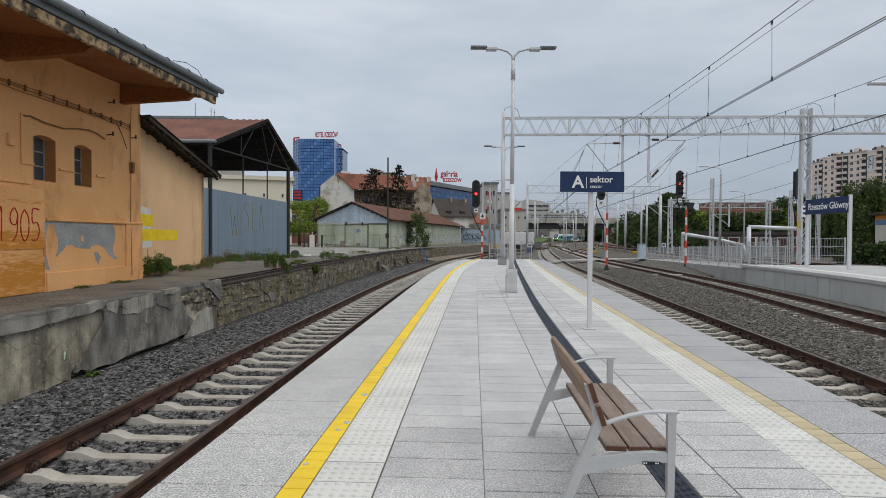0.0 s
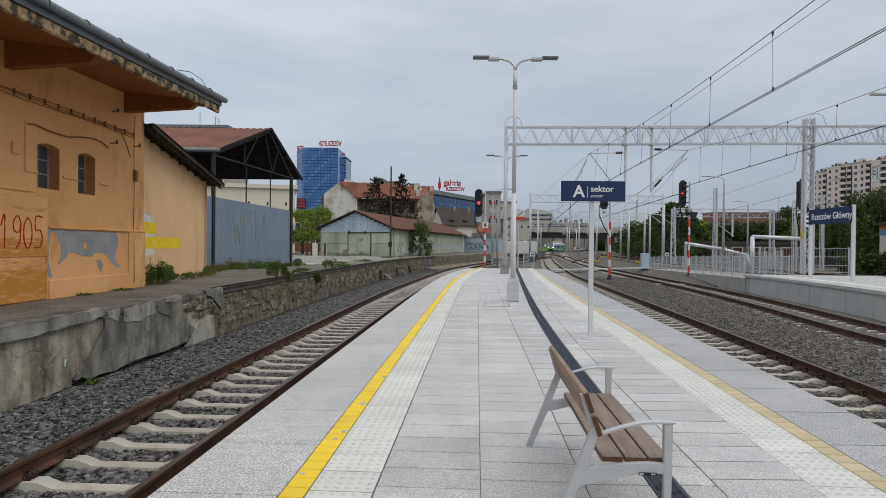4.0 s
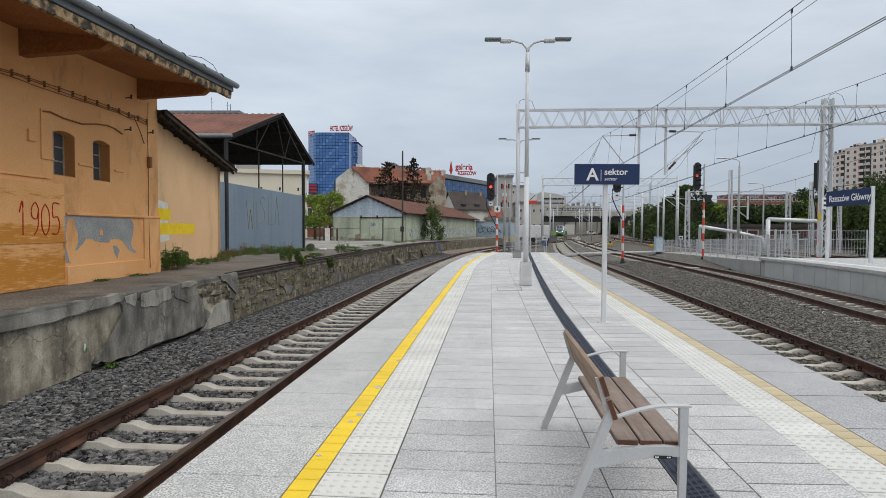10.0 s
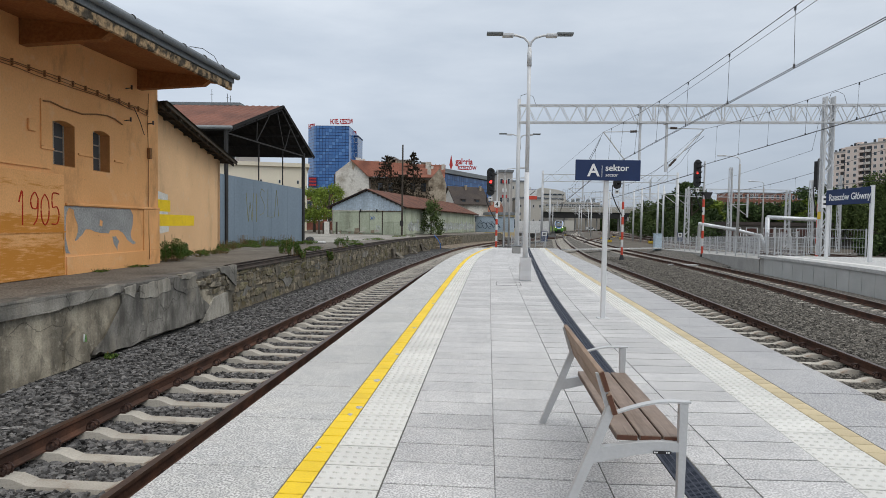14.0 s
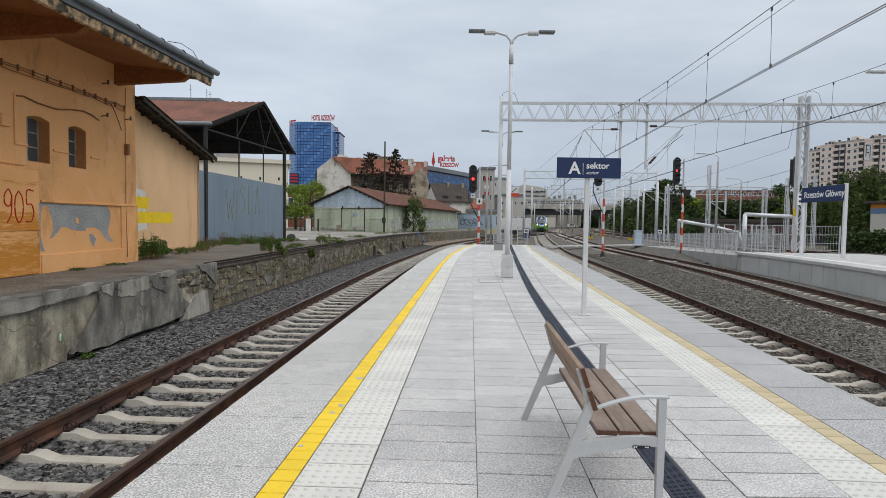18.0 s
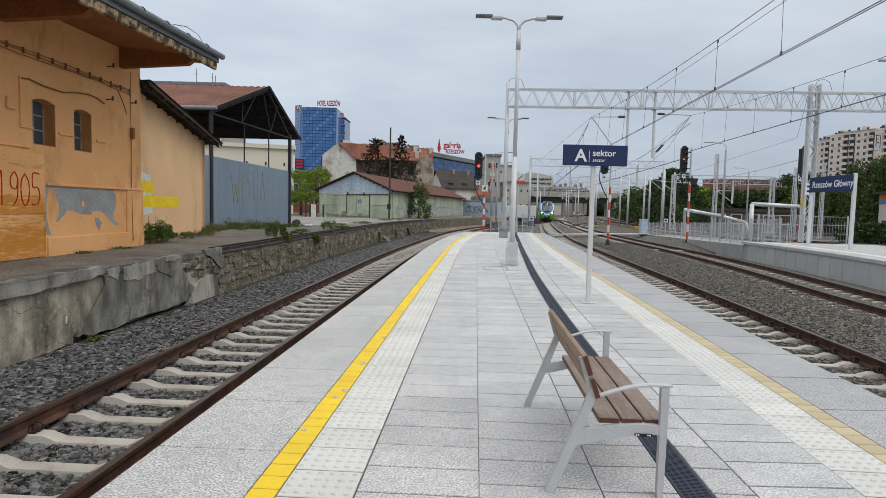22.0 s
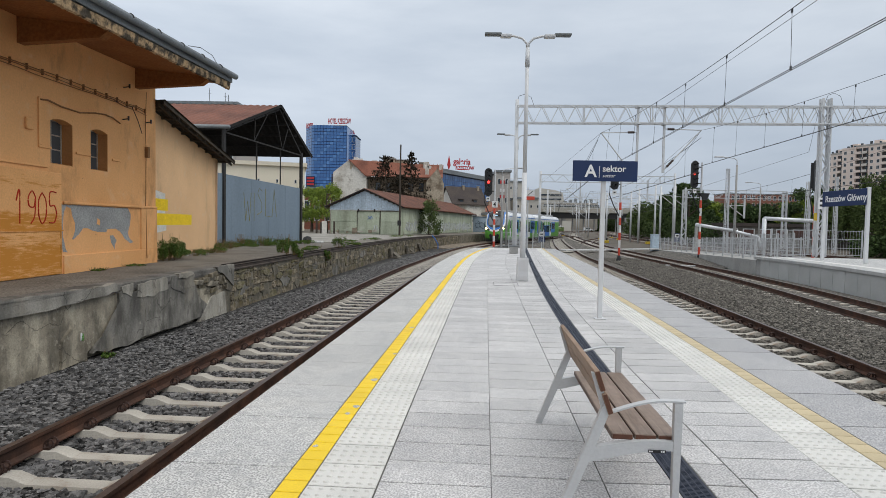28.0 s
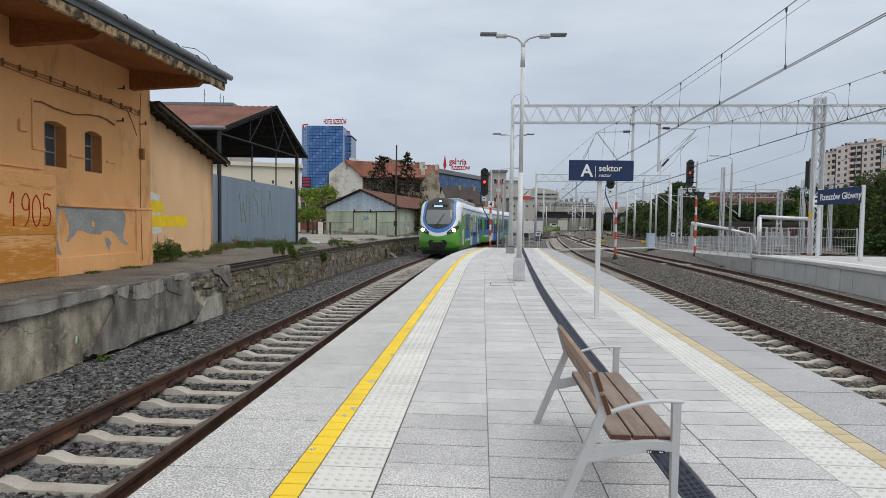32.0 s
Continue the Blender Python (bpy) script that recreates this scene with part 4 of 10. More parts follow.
sA, sB = TRACK_A.s_at_y, TRACK_B.s_at_y
stones("loose_ballast", TRACK_A, sA(3.2), sA(50), -2.75, 1.5, 88000, 0.035, M["stone"], "dark grey angular ballast stones round the sleepers", seed=3,
       height=lambda d: SHOULDER if -1.5 < d < -0.9 else SHOULDER * (1 - 0.4 * (-1.5 - d) / 2.1) if d < -1.5 else 0.012, zone=lambda s, d: not (-0.9 < d < 1.2 and ((s - SA0 - 0.17 + 0.105) % 0.6) < 0.21))
stones("loose_ballast", TRACK_B, sB(5.5), sB(36), -1.5, 4.6, 82000, 0.032, M["stone_warm"], "brownish grey ballast stones between the tracks", seed=4,
       zone=lambda s, d: not (abs(d) < 1.2 and ((s - SB0 - 0.17 + 0.105) % 0.6) < 0.21))
stones("loose_ballast", TRACK_C, TRACK_C.s_at_y(8), TRACK_C.s_at_y(46), -3.75, -0.85, 38000, 0.034, M["stone_warm"], "brownish grey ballast stones beside the middle track", seed=6, height=lambda d: 0.085 if d > -3.2 else 0.085 + 0.09 * (d + 3.2))


# ---------------------------------------------------------------- the platform
def platform():
    """The island platform: a concrete body that carries the paving."""
    ya = np.arange(-9, PLAT_END + 0.01, 1.0)
    L = [PLAT_A.at(PLAT_A.s_at_y(y), EDGE_A + 0.04) for y in ya]
    R = [TRACK_B.at(sB(y), EDGE_B - 0.04) for y in ya]
    verts, faces = [], []
    for (lx, ly), (rx, ry) in zip(L, R):
        verts += [(lx, ly, -1.0), (lx, ly, -0.007), (rx, ry, -0.007), (rx, ry, -1.0)]
    for i in range(len(ya) - 1):
        a = i * 4
        for j in range(3):
            faces.append((a + j, a + j + 1, a + j + 5, a + j + 4))
    faces += [(0, 1, 2, 3), tuple(len(verts) - 4 + j for j in (3, 2, 1, 0))]
    ob = part("pavement", mesh_of("pavement", verts, faces, M["joint"]), None)
    return tagged(ob, "light grey paved island platform with tactile strips", "platform", kind="structure")


PLATFORM = platform()


def slab_row(line, s0, s1, d0, d1, pitch, gap, mat, name, shift=0.0, thick=0.06, top=0.0, bumps=False, cut=None):
    """A row of pavers along a line. Alike pieces are bent slightly with the line, so each is its own small mesh where needed."""
    cache = {}
    mid = (d0 + d1) / 2
    s = s0 + shift
    while s + pitch <= s1:
        c = s + pitch / 2
        x, y = line.at(c, mid)
        a, b = line.at(s, mid), line.at(s + pitch, mid)
        ln = math.hypot(b[0] - a[0], b[1] - a[1])
        key = round(ln, 2)
        if key not in cache:
            h, w, bv = (ln - gap * 1.5) / 2, (d1 - d0 - gap * 0.5) / 2, 0.004
            v = [(-w, -h, -thick), (w, -h, -thick), (w, h, -thick), (-w, h, -thick), (-w, -h, -bv), (w, -h, -bv), (w, h, -bv), (-w, h, -bv),
                 (-w + bv, -h + bv, 0), (w - bv, -h + bv, 0), (w - bv, h - bv, 0), (-w + bv, h - bv, 0)]
            f = [(8, 9, 10, 11)] + [(i, (i + 1) % 4, 4 + (i + 1) % 4, 4 + i) for i in range(4)] + [(4 + i, 4 + (i + 1) % 4, 8 + (i + 1) % 4, 8 + i) for i in range(4)]
            if bumps:
                for iy in range(4):
                    for ix in range(6):
                        bx, by = -w + (ix + 0.5) * 2 * w / 6, -h + (iy + 0.5) * 2 * h / 4
                        k = len(v)
                        v += [(bx + 0.024 * math.cos(q), by + 0.012 * math.sin(q), 0.0005) for q in np.arange(6) * math.pi / 3]
                        v += [(bx + 0.013 * math.cos(q), by + 0.007 * math.sin(q), 0.010) for q in np.arange(6) * math.pi / 3]
                        f += [(k + i, k + (i + 1) % 6, k + 6 + (i + 1) % 6, k + 6 + i) for i in range(6)] + [tuple(k + 6 + i for i in range(6))]
            cache[key] = mesh_of(name, v, f, mat)
        if cut is None or cut(x, y):
            part(name, cache[key], None, PLATFORM, at=pose(x, y, top + random.uniform(-0.0008, 0.0008), 0, 0, line.turn(c)))
        s += pitch


# ---------------------------------------------------------------- old goods platform and its retaining wall
def old_ramp():
    ya = np.arange(-14, 93, 1.0)
    pts = [WALL.at(WALL.s_at_y(y)) for y in ya]
    verts, faces = [], []
    for x, y in pts:
        z = RAMP_Z
        verts += [(x - 0.25, y, z), (x - 6, y, z + 0.03), (-70, y + 3, z + 0.04), (-70, y + 3, -1.0), (x - 0.25, y, -1.0)]
    for i in range(len(ya) - 1):
        a = i * 5
        for j in range(5):
            faces.append((a + j, a + (j + 1) % 5, a + 5 + (j + 1) % 5, a + 5 + j))
    faces += [(4, 3, 2, 1, 0), tuple(len(verts) - 5 + j for j in range(5))]
    tagged(part("road", mesh_of("road", verts, faces, M["asphalt"]), None), "cracked asphalt top of the old goods ramp", "road", kind="structure")


old_ramp()


def concrete_yard():
    """Pale concrete slabs of the yard between the open shed and the warehouse, laid on the ramp."""
    ya = np.arange(31.5, 60.5, 1.0)
    verts, faces = [], []
    for i, y in enumerate(ya):
        x = WALL.at(WALL.s_at_y(y))[0]
        inner = x - 0.9 - 2.2 * max(0.0, 1 - (y - 31.5) / 14) - 0.15 * math.sin(1.7 * y) - 0.1 * math.sin(4.1 * y)
        verts += [(inner, y, RAMP_Z + 0.012), (x - 6, y, RAMP_Z + 0.040), (x - 14, y, RAMP_Z + 0.042)]
    for i in range(len(ya) - 1):
        for j in range(2):
            a = i * 3 + j
            faces.append((a, a + 3, a + 4, a + 1))
    tagged(part("concrete_yard", mesh_of("concrete_yard", verts, faces, M["pale_yard"]), None), "pale worn concrete of the goods yard", "yard", kind="structure")


concrete_yard()


def ramp_wall():
    """Rendered retaining wall, patched and broken, then bare rubble stone."""
    sw = WALL.s_at_y
    w = thing("wall_goods_ramp", Matrix.Identity(4), "retaining wall of the goods ramp, broken render and rubble stone", "wall", kind="structure")
    # rendered stretch with a rough face
    rng = np.random.default_rng(5)
    s0, s1 = sw(-10), sw(15.2)
    ns, nz = 170, 14
    verts, faces = [], []
    for i in range(ns + 1):
        s = s0 + (s1 - s0) * i / ns
        for j in range(nz + 1):
            z = -1.0 + (RAMP_Z - 0.13 + 1.0) * j / nz
            b = 0.025 * noise.noise(Vector((s * 0.7, z * 1.2, 0))) + 0.016 * noise.noise(Vector((s * 3, z * 4, 3)))
            b -= 0.14 * min(1.0, max(0.0, -0.58 - z) / 0.06) * (1 if sw(9.7) < s < sw(13.8) else 0)
            x, y = WALL.at(s, b - 0.02)
            verts.append((x, y, z))
    for i in range(ns):
        for j in range(nz):
            a = i * (nz + 1) + j
            faces.append((a, a + nz + 1, a + nz + 2, a + 1))
    part("render_face", mesh_of("render_face", verts, faces, M["render_wall"]), None, w, "grey stained cement render with cracks")
    # later coats of render: ragged plates a little proud of the old face
    def plate(name, outline, proud, mat, label=""):
        pts = []
        for k, (ya, za) in enumerate(outline):
            yb, zb = outline[(k + 1) % len(outline)]
            n = max(2, int(math.hypot(yb - ya, zb - za) / 0.09))
            for q in range(n):
                f = q / n
                y, z = ya + (yb - ya) * f, za + (zb - za) * f
                w_ = noise.noise_vector(Vector((y * 3.3, z * 3.3, k))) * 0.05 + noise.noise_vector(Vector((y * 12, z * 12, k))) * 0.02
                pts.append((y + w_.x, z + w_.z))
        bm = bmesh.new()
        rings = []
        for d in (-0.05, proud):
            ring = []
            for y, z in pts:
                x, yy = WALL.at(sw(y), d)
                ring.append(bm.verts.new((x, yy, z)))
            rings.append(ring)
        k = len(pts)
        top = bm.faces.new(rings[1])
        for q in range(k):
            bm.faces.new((rings[0][q], rings[0][(q + 1) % k], rings[1][(q + 1) % k], rings[1][q]))
        bmesh.ops.triangulate(bm, faces=[top])
        part(name, bm, mat, w, label)
    plate("render_coat", [(10.36, 0.28), (10.36, 0.02), (10.22, -0.12), (10.2, -0.32), (9.85, -0.45), (9.62, -0.64), (10.6, -0.68), (11.6, -0.63), (12.6, -0.66), (13.9, -0.64), (14.0, -0.5), (13.4, -0.1), (13.25, 0.2), (12.2, 0.29)], 0.030, M["render_dark"], "dark grey coat of cement render")
    plate("render_coat", [(10.9, 0.16), (10.95, 0.40), (12.02, 0.41), (12.08, 0.2), (11.5, 0.10)], 0.042, M["render_pale"], "pale grey patch of render")
    plate("render_coat", [(10.45, 0.27), (10.42, 0.40), (10.8, 0.40), (10.75, 0.2)], 0.04, M["render_pale"])
    plate("render_coat", [(13.4, -0.84), (15.0, -0.84), (14.85, -0.2), (14.2, -0.22), (13.7, -0.5)], 0.045, M["render_pale"], "pale slipped patch at the foot")
    plate("render_coat", [(12.2, 0.22), (12.2, 0.41), (13.2, 0.41), (13.1, 0.1), (12.7, 0.0)], 0.045, M["render_dark"])
    plate("render_coat", [(8.9, -0.72), (8.95, -0.3), (9.2, -0.1), (9.45, -0.25), (9.5, -0.72)], 0.018, M["render_wall"])
    plate("render_coat", [(6.4, -0.8), (6.4, 0.0), (7.4, 0.1), (8.2, -0.1), (8.5, -0.5), (8.3, -0.8)], 0.022, M["render_wall"])
    plate("coping", [(3.0, 0.30), (3.0, 0.455), (8.3, 0.455), (9.6, 0.455), (10.3, 0.455), (10.3, 0.31), (9.4, 0.29), (8.6, 0.24), (7.6, 0.30), (6.5, 0.25), (5.0, 0.3)], 0.062, M["render_mid"], "grey lip of cement along the wall's top")
    plate("coping", [(12.45, 0.36), (12.45, 0.46), (13.1, 0.46), (13.15, 0.38), (12.8, 0.33)], 0.065, M["render_pale"])
    plate("coping", [(14.45, 0.36), (14.4, 0.47), (15.4, 0.47), (15.35, -0.1), (15.1, 0.1), (14.9, 0.25)], 0.06, M["render_mid"], "broken corner of the coping")
    # a small painted survey mark on the old coat
    plate("paint_mark", [(9.36, -0.36), (9.36, -0.25), (9.385, -0.25), (9.385, -0.36)], 0.026, M["pole_white"], "small white and green paint mark")
    plate("paint_mark", [(9.388, -0.36), (9.388, -0.27), (9.405, -0.27), (9.405, -0.36)], 0.026, M["t_green"])
    # old top course under the coats, worn and uneven
    s, k = sw(-10), 0
    while s < sw(15.0):
        ln = random.choice((1.1, 1.6, 2.2, 0.8))
        e = min(s + ln, sw(15.1))
        prof = [(0.0, RAMP_Z - 0.16), (0.015, RAMP_Z - 0.12), (0.012, RAMP_Z - 0.02), (-0.02, RAMP_Z + 0.004), (-0.42, RAMP_Z + 0.006), (-0.42, RAMP_Z - 0.2)]
        me = sweep("top_course", WALL, s + 0.008, e - 0.008, 0.1, prof, M["old_coping"])
        for v in me.vertices:
            q = noise.noise_vector(v.co * 3.1) * 0.02 + noise.noise_vector(v.co * 11.0) * 0.01
            v.co += Vector((q.x, 0, q.z * (1 if v.co.z < RAMP_Z else 0.4)))
        part("top_course", me, None, w)
        s = e
    # bare stones where the coat has fallen off
    for z, ya, yb in ((0.31, 13.3, 14.6), (0.20, 13.25, 14.8), (0.08, 13.45, 14.95), (-0.06, 13.8, 15.0)):
        y = ya
        while y < yb:
            ln = random.uniform(0.2, 0.6)
            x, yy = WALL.at(sw(y + ln / 2), random.uniform(-0.06, 0.03))
            q = [(-1, -0.5, -1), (1, -0.5, -1), (1, 0.5, -1), (-1, 0.5, -1), (-1, -0.5, 1), (1, -0.5, 1), (1, 0.5, 1), (-1, 0.5, 1)]
            q = [(a * ln * random.uniform(0.36, 0.5), b * random.uniform(0.09, 0.13), c * random.uniform(0.035, 0.07)) for a, b, c in q]
            part("stone", mesh_of("stone", q, [(3, 2, 1, 0), (4, 5, 6, 7), (0, 1, 5, 4), (1, 2, 6, 5), (2, 3, 7, 6), (3, 0, 4, 7)], M["rubble"] if random.random() < 0.6 else M["render_wall"]), None, w,
                 at=pose(x, yy, z + random.uniform(-0.02, 0.02), 0, random.uniform(-7, 7), WALL.turn(sw(y)) + 90 + random.uniform(-6, 6)))
            y += ln
    # rubble stretch: stones laid in uneven courses, each a part up to 300
    cnt = 0
    stone_meshes = []
    for v in range(14):
        # an irregular eight-sided face, bevelled, its outward side at -y
        th = [math.radians(22.5 + 45 * k) for k in range(8)]
        q = [(max(-0.5, min(0.5, 0.66 * math.cos(t) + rng.uniform(-0.07, 0.05))), max(-0.5, min(0.5, 0.66 * math.sin(t) + rng.uniform(-0.12, 0.08)))) for t in th]
        ax, az = rng.uniform(-0.05, 0.05, 2)
        vs = [(x, 0.5, z) for x, z in q] + [(x, -0.36, z) for x, z in q] + [(ax + x * 0.88, -0.5 + 0.12 * rng.random(), az + z * 0.84) for x, z in q]
        f = [(k, (k + 1) % 8, (k + 1) % 8 + 8, k + 8) for k in range(8)] + [(k + 8, (k + 1) % 8 + 8, (k + 1) % 8 + 16, k + 16) for k in range(8)]
        f += [(16, 17, 18, 19), (16, 19, 20, 23), (20, 21, 22, 23)]
        stone_meshes.append(mesh_of("stone", vs, f, M["rubble_moss"] if v % 5 == 2 else M["rubble"]))
    rest_v, rest_f = [], []
    z = -0.85
    while z < RAMP_Z - 0.16:
        h = random.uniform(0.15, 0.36)
        h = min(h, RAMP_Z - 0.12 - z)
        s = sw(15.2) + random.uniform(0, 0.2)
        while s < sw(70):
            ln = random.choice((random.uniform(0.18, 0.34), random.uniform(0.3, 0.78)))
            x, y = WALL.at(s + ln / 2, random.uniform(-0.14, -0.095))
            m = pose(x, y, z + h / 2 + random.uniform(-0.03, 0.03), 0, random.uniform(-6, 6), WALL.turn(s) + 90) @ Matrix.Diagonal((ln - 0.005, 0.3, h * random.uniform(0.85, 1.2), 1))
            if s < sw(19.5) and cnt < 262:
                o = part("stone", random.choice(stone_meshes), None, w)
                o.matrix_basis = m
                cnt += 1
            else:
                me = random.choice(stone_meshes)
                k = len(rest_v)
                rest_v += [m @ v.co for v in me.vertices]
                rest_f += [tuple(i + k for i in p.vertices) for p in me.polygons]
            s += ln
        z += h
    tagged(part("rubble_stones", mesh_of("rubble_stones", rest_v, rest_f, [M["rubble_far"], M["rubble_moss"]], [(i // 19) % 6 == 2 for i in range(len(rest_f))]), None, w), kind="stuff")
    part("core", sweep("core", WALL, sw(14.8), sw(92), 1.0, [(0.0, -1), (0.0, RAMP_Z - 0.13), (-0.6, RAMP_Z - 0.13), (-0.6, -1)], M["mortar"]), None, w)
    # mortar smeared over the stones, fallen off in between
    for k in range(26):
        yc = 15.6 + 1.05 * k + random.uniform(-0.4, 0.4)
        zc, ry, rz = random.uniform(-0.65, 0.15), random.uniform(0.2, 0.75), random.uniform(0.12, 0.34)
        pts = [(yc + ry * math.cos(a) * random.uniform(0.6, 1.1), max(-0.84, min(RAMP_Z - 0.15, zc + rz * math.sin(a) * random.uniform(0.6, 1.2)))) for a in np.arange(9) * math.pi * 2 / 9]
        plate("mortar_smear", pts, random.uniform(0.012, 0.032), M[("mortar", "render_dark", "mortar")[k % 3]], "rough mortar smeared over the stones" if k == 0 else "")
    # rusty rails laid as an edge on the rubble stretch
    for d, z in ((-0.02, 0.0), (-0.26, 0.02)):
        part("edge_rail", sweep("edge_rail", WALL, sw(15.4), sw(64), 1.0, [(d - 0.07, RAMP_Z - 0.13 + z), (d + 0.07, RAMP_Z - 0.13 + z), (d + 0.07, RAMP_Z - 0.10 + z), (d + 0.02, RAMP_Z - 0.08 + z),
             (d + 0.02, RAMP_Z - 0.02 + z), (d + 0.045, RAMP_Z + z), (d - 0.045, RAMP_Z + z), (d - 0.07, RAMP_Z - 0.08 + z)], M["old_rail"]), None, w, "rusty old rail used as an edge")


ramp_wall()


# ---------------------------------------------------------------- bench
def bench():
    b = thing("bench", pose(0.80, 3.30, 0, 0, 0, -3.0), "grey steel bench with brown wooden slats on the platform", "bench")
    ln = 1.54
    for y in (0.0, ln - 0.05):
        fr = new("end_frame")
        fr.parent = b
        fr.matrix_basis = pose(0, y, 0)
        bm = bmesh.new()
        prism(bm, [(-0.166, 0.0), (-0.118, 0.0), (0.008, 0.30), (0.118, 0.60), (0.108, 0.635), (0.075, 0.62), (-0.038, 0.33)], Matrix.Identity(4), 0.042)
        part("rear_leg", bm, M["grey_paint"], fr)
        bm = bmesh.new()
        prism(bm, [(0.065, 0.60), (0.12, 0.58), (0.035, 0.80), (0.005, 0.80)], pose(0, 0.012, 0), 0.026)
        part("back_bracket", bm, M["grey_paint"], fr)
        bm = bmesh.new()
        prism(bm, [(0.472, 0.0), (0.507, 0.0), (0.516, 0.645), (0.470, 0.645)], Matrix.Identity(4), 0.042)
        part("front_leg", bm, M["grey_paint"], fr)
        bm = bmesh.new()
        n = 8
        up = [(0.005 + 0.475 * i / n, 0.368 + 0.056 * math.sin(math.pi * 0.6 * i / n)) for i in range(n + 1)]
        dn = [(x - (0.03 if k == n else 0), z - 0.052 - 0.034 * (1 - (x - 0.005) / 0.475)) for k, (x, z) in enumerate(up[::-1])]
        prism(bm, up + dn, pose(0, 0.003, 0), 0.044)
        part("seat_rail", bm, M["grey_paint"], fr)
        bm = bmesh.new()
        arc = [(0.13 + 0.40 * i / 10, 0.585 + 0.072 * math.sin(math.pi * 0.5 * min(1, i / 7.5))) for i in range(11)]
        prism(bm, arc + [(x, z - 0.010) for x, z in arc[::-1]], pose(0, -0.002, 0), 0.046)
        part("armrest", bm, M["grey_paint"], fr)
    for x in (0.135, 0.266, 0.397):
        st = part("seat_slat", cube(x, x + 0.119, 0.040, ln - 0.046, 0.412, 0.446, 0.004), M["wood"], b)
        for xa in (x - 0.0015, x + 0.119):
            part("slat_edge", cube(xa, xa + 0.0015, 0.044, ln - 0.05, 0.414, 0.441), M["wood_side"], st, "dark oiled slat edge")
        part("slat_edge", cube(x + 0.004, x + 0.115, 0.0385, 0.040, 0.414, 0.441), M["wood_edge"], st)
    for z0, x0 in ((0.565, 0.102), (0.695, 0.056)):
        m = pose(x0, 0, z0, 0, -19, 0)
        sl = part("back_slat", cube(0, 0.030, -0.012, ln + 0.012, 0, 0.122, 0.004, m), M["wood_warm"], b)
        for y in (-0.0135, ln + 0.012):
            part("slat_end", cube(0.003, 0.027, y, y + 0.0015, 0.004, 0.118, 0, m), M["wood_edge"], sl, "dark oiled end grain")
    pl = part("maker_plate", cube(0.33, 0.43, -0.003, 0.001, 0.358, 0.374), M["signal_black"], b, "small black maker's plate with white marks")
    for x in (0.335, 0.347, 0.40, 0.412):
        part("plate_mark", cube(x, x + 0.008, -0.0045, -0.003, 0.362, 0.370), M["letter_white"], pl)
    return b


bench()


# ---------------------------------------------------------------- platform signs
def sector_sign():
    s = thing("sector_sign", pose(2.62, 10.44, 0), "navy blue sector sign on a light grey post", "sign")
    part("post", cube(-0.04, 0.04, 0.0, 0.06, 0, 2.5, 0.006), M["white_steel"], s)
    part("foot_plate", cube(-0.10, 0.10, -0.06, 0.12, 0.002, 0.014, 0.004), M["galv"], s)
    bd = part("board", cube(-0.555, 0.575, -0.04, -0.002, 2.44, 2.80, 0.006), M["navy"], s)
    words("A", 0.30, M["letter_white"], pose(-0.345, -0.043, 2.515, 90), bd, "letter", bold=0.006)
    words("sektor", 0.155, M["letter_white"], pose(-0.04, -0.043, 2.61, 90), bd, "word", bold=0.002)
    words("sector", 0.085, M["letter_white"], pose(-0.04, -0.043, 2.51, 90), bd, "small_word", shear=0.2)
    part("divider", cube(-0.10, -0.092, -0.044, -0.04, 2.50, 2.70), M["letter_white"], bd)


sector_sign()


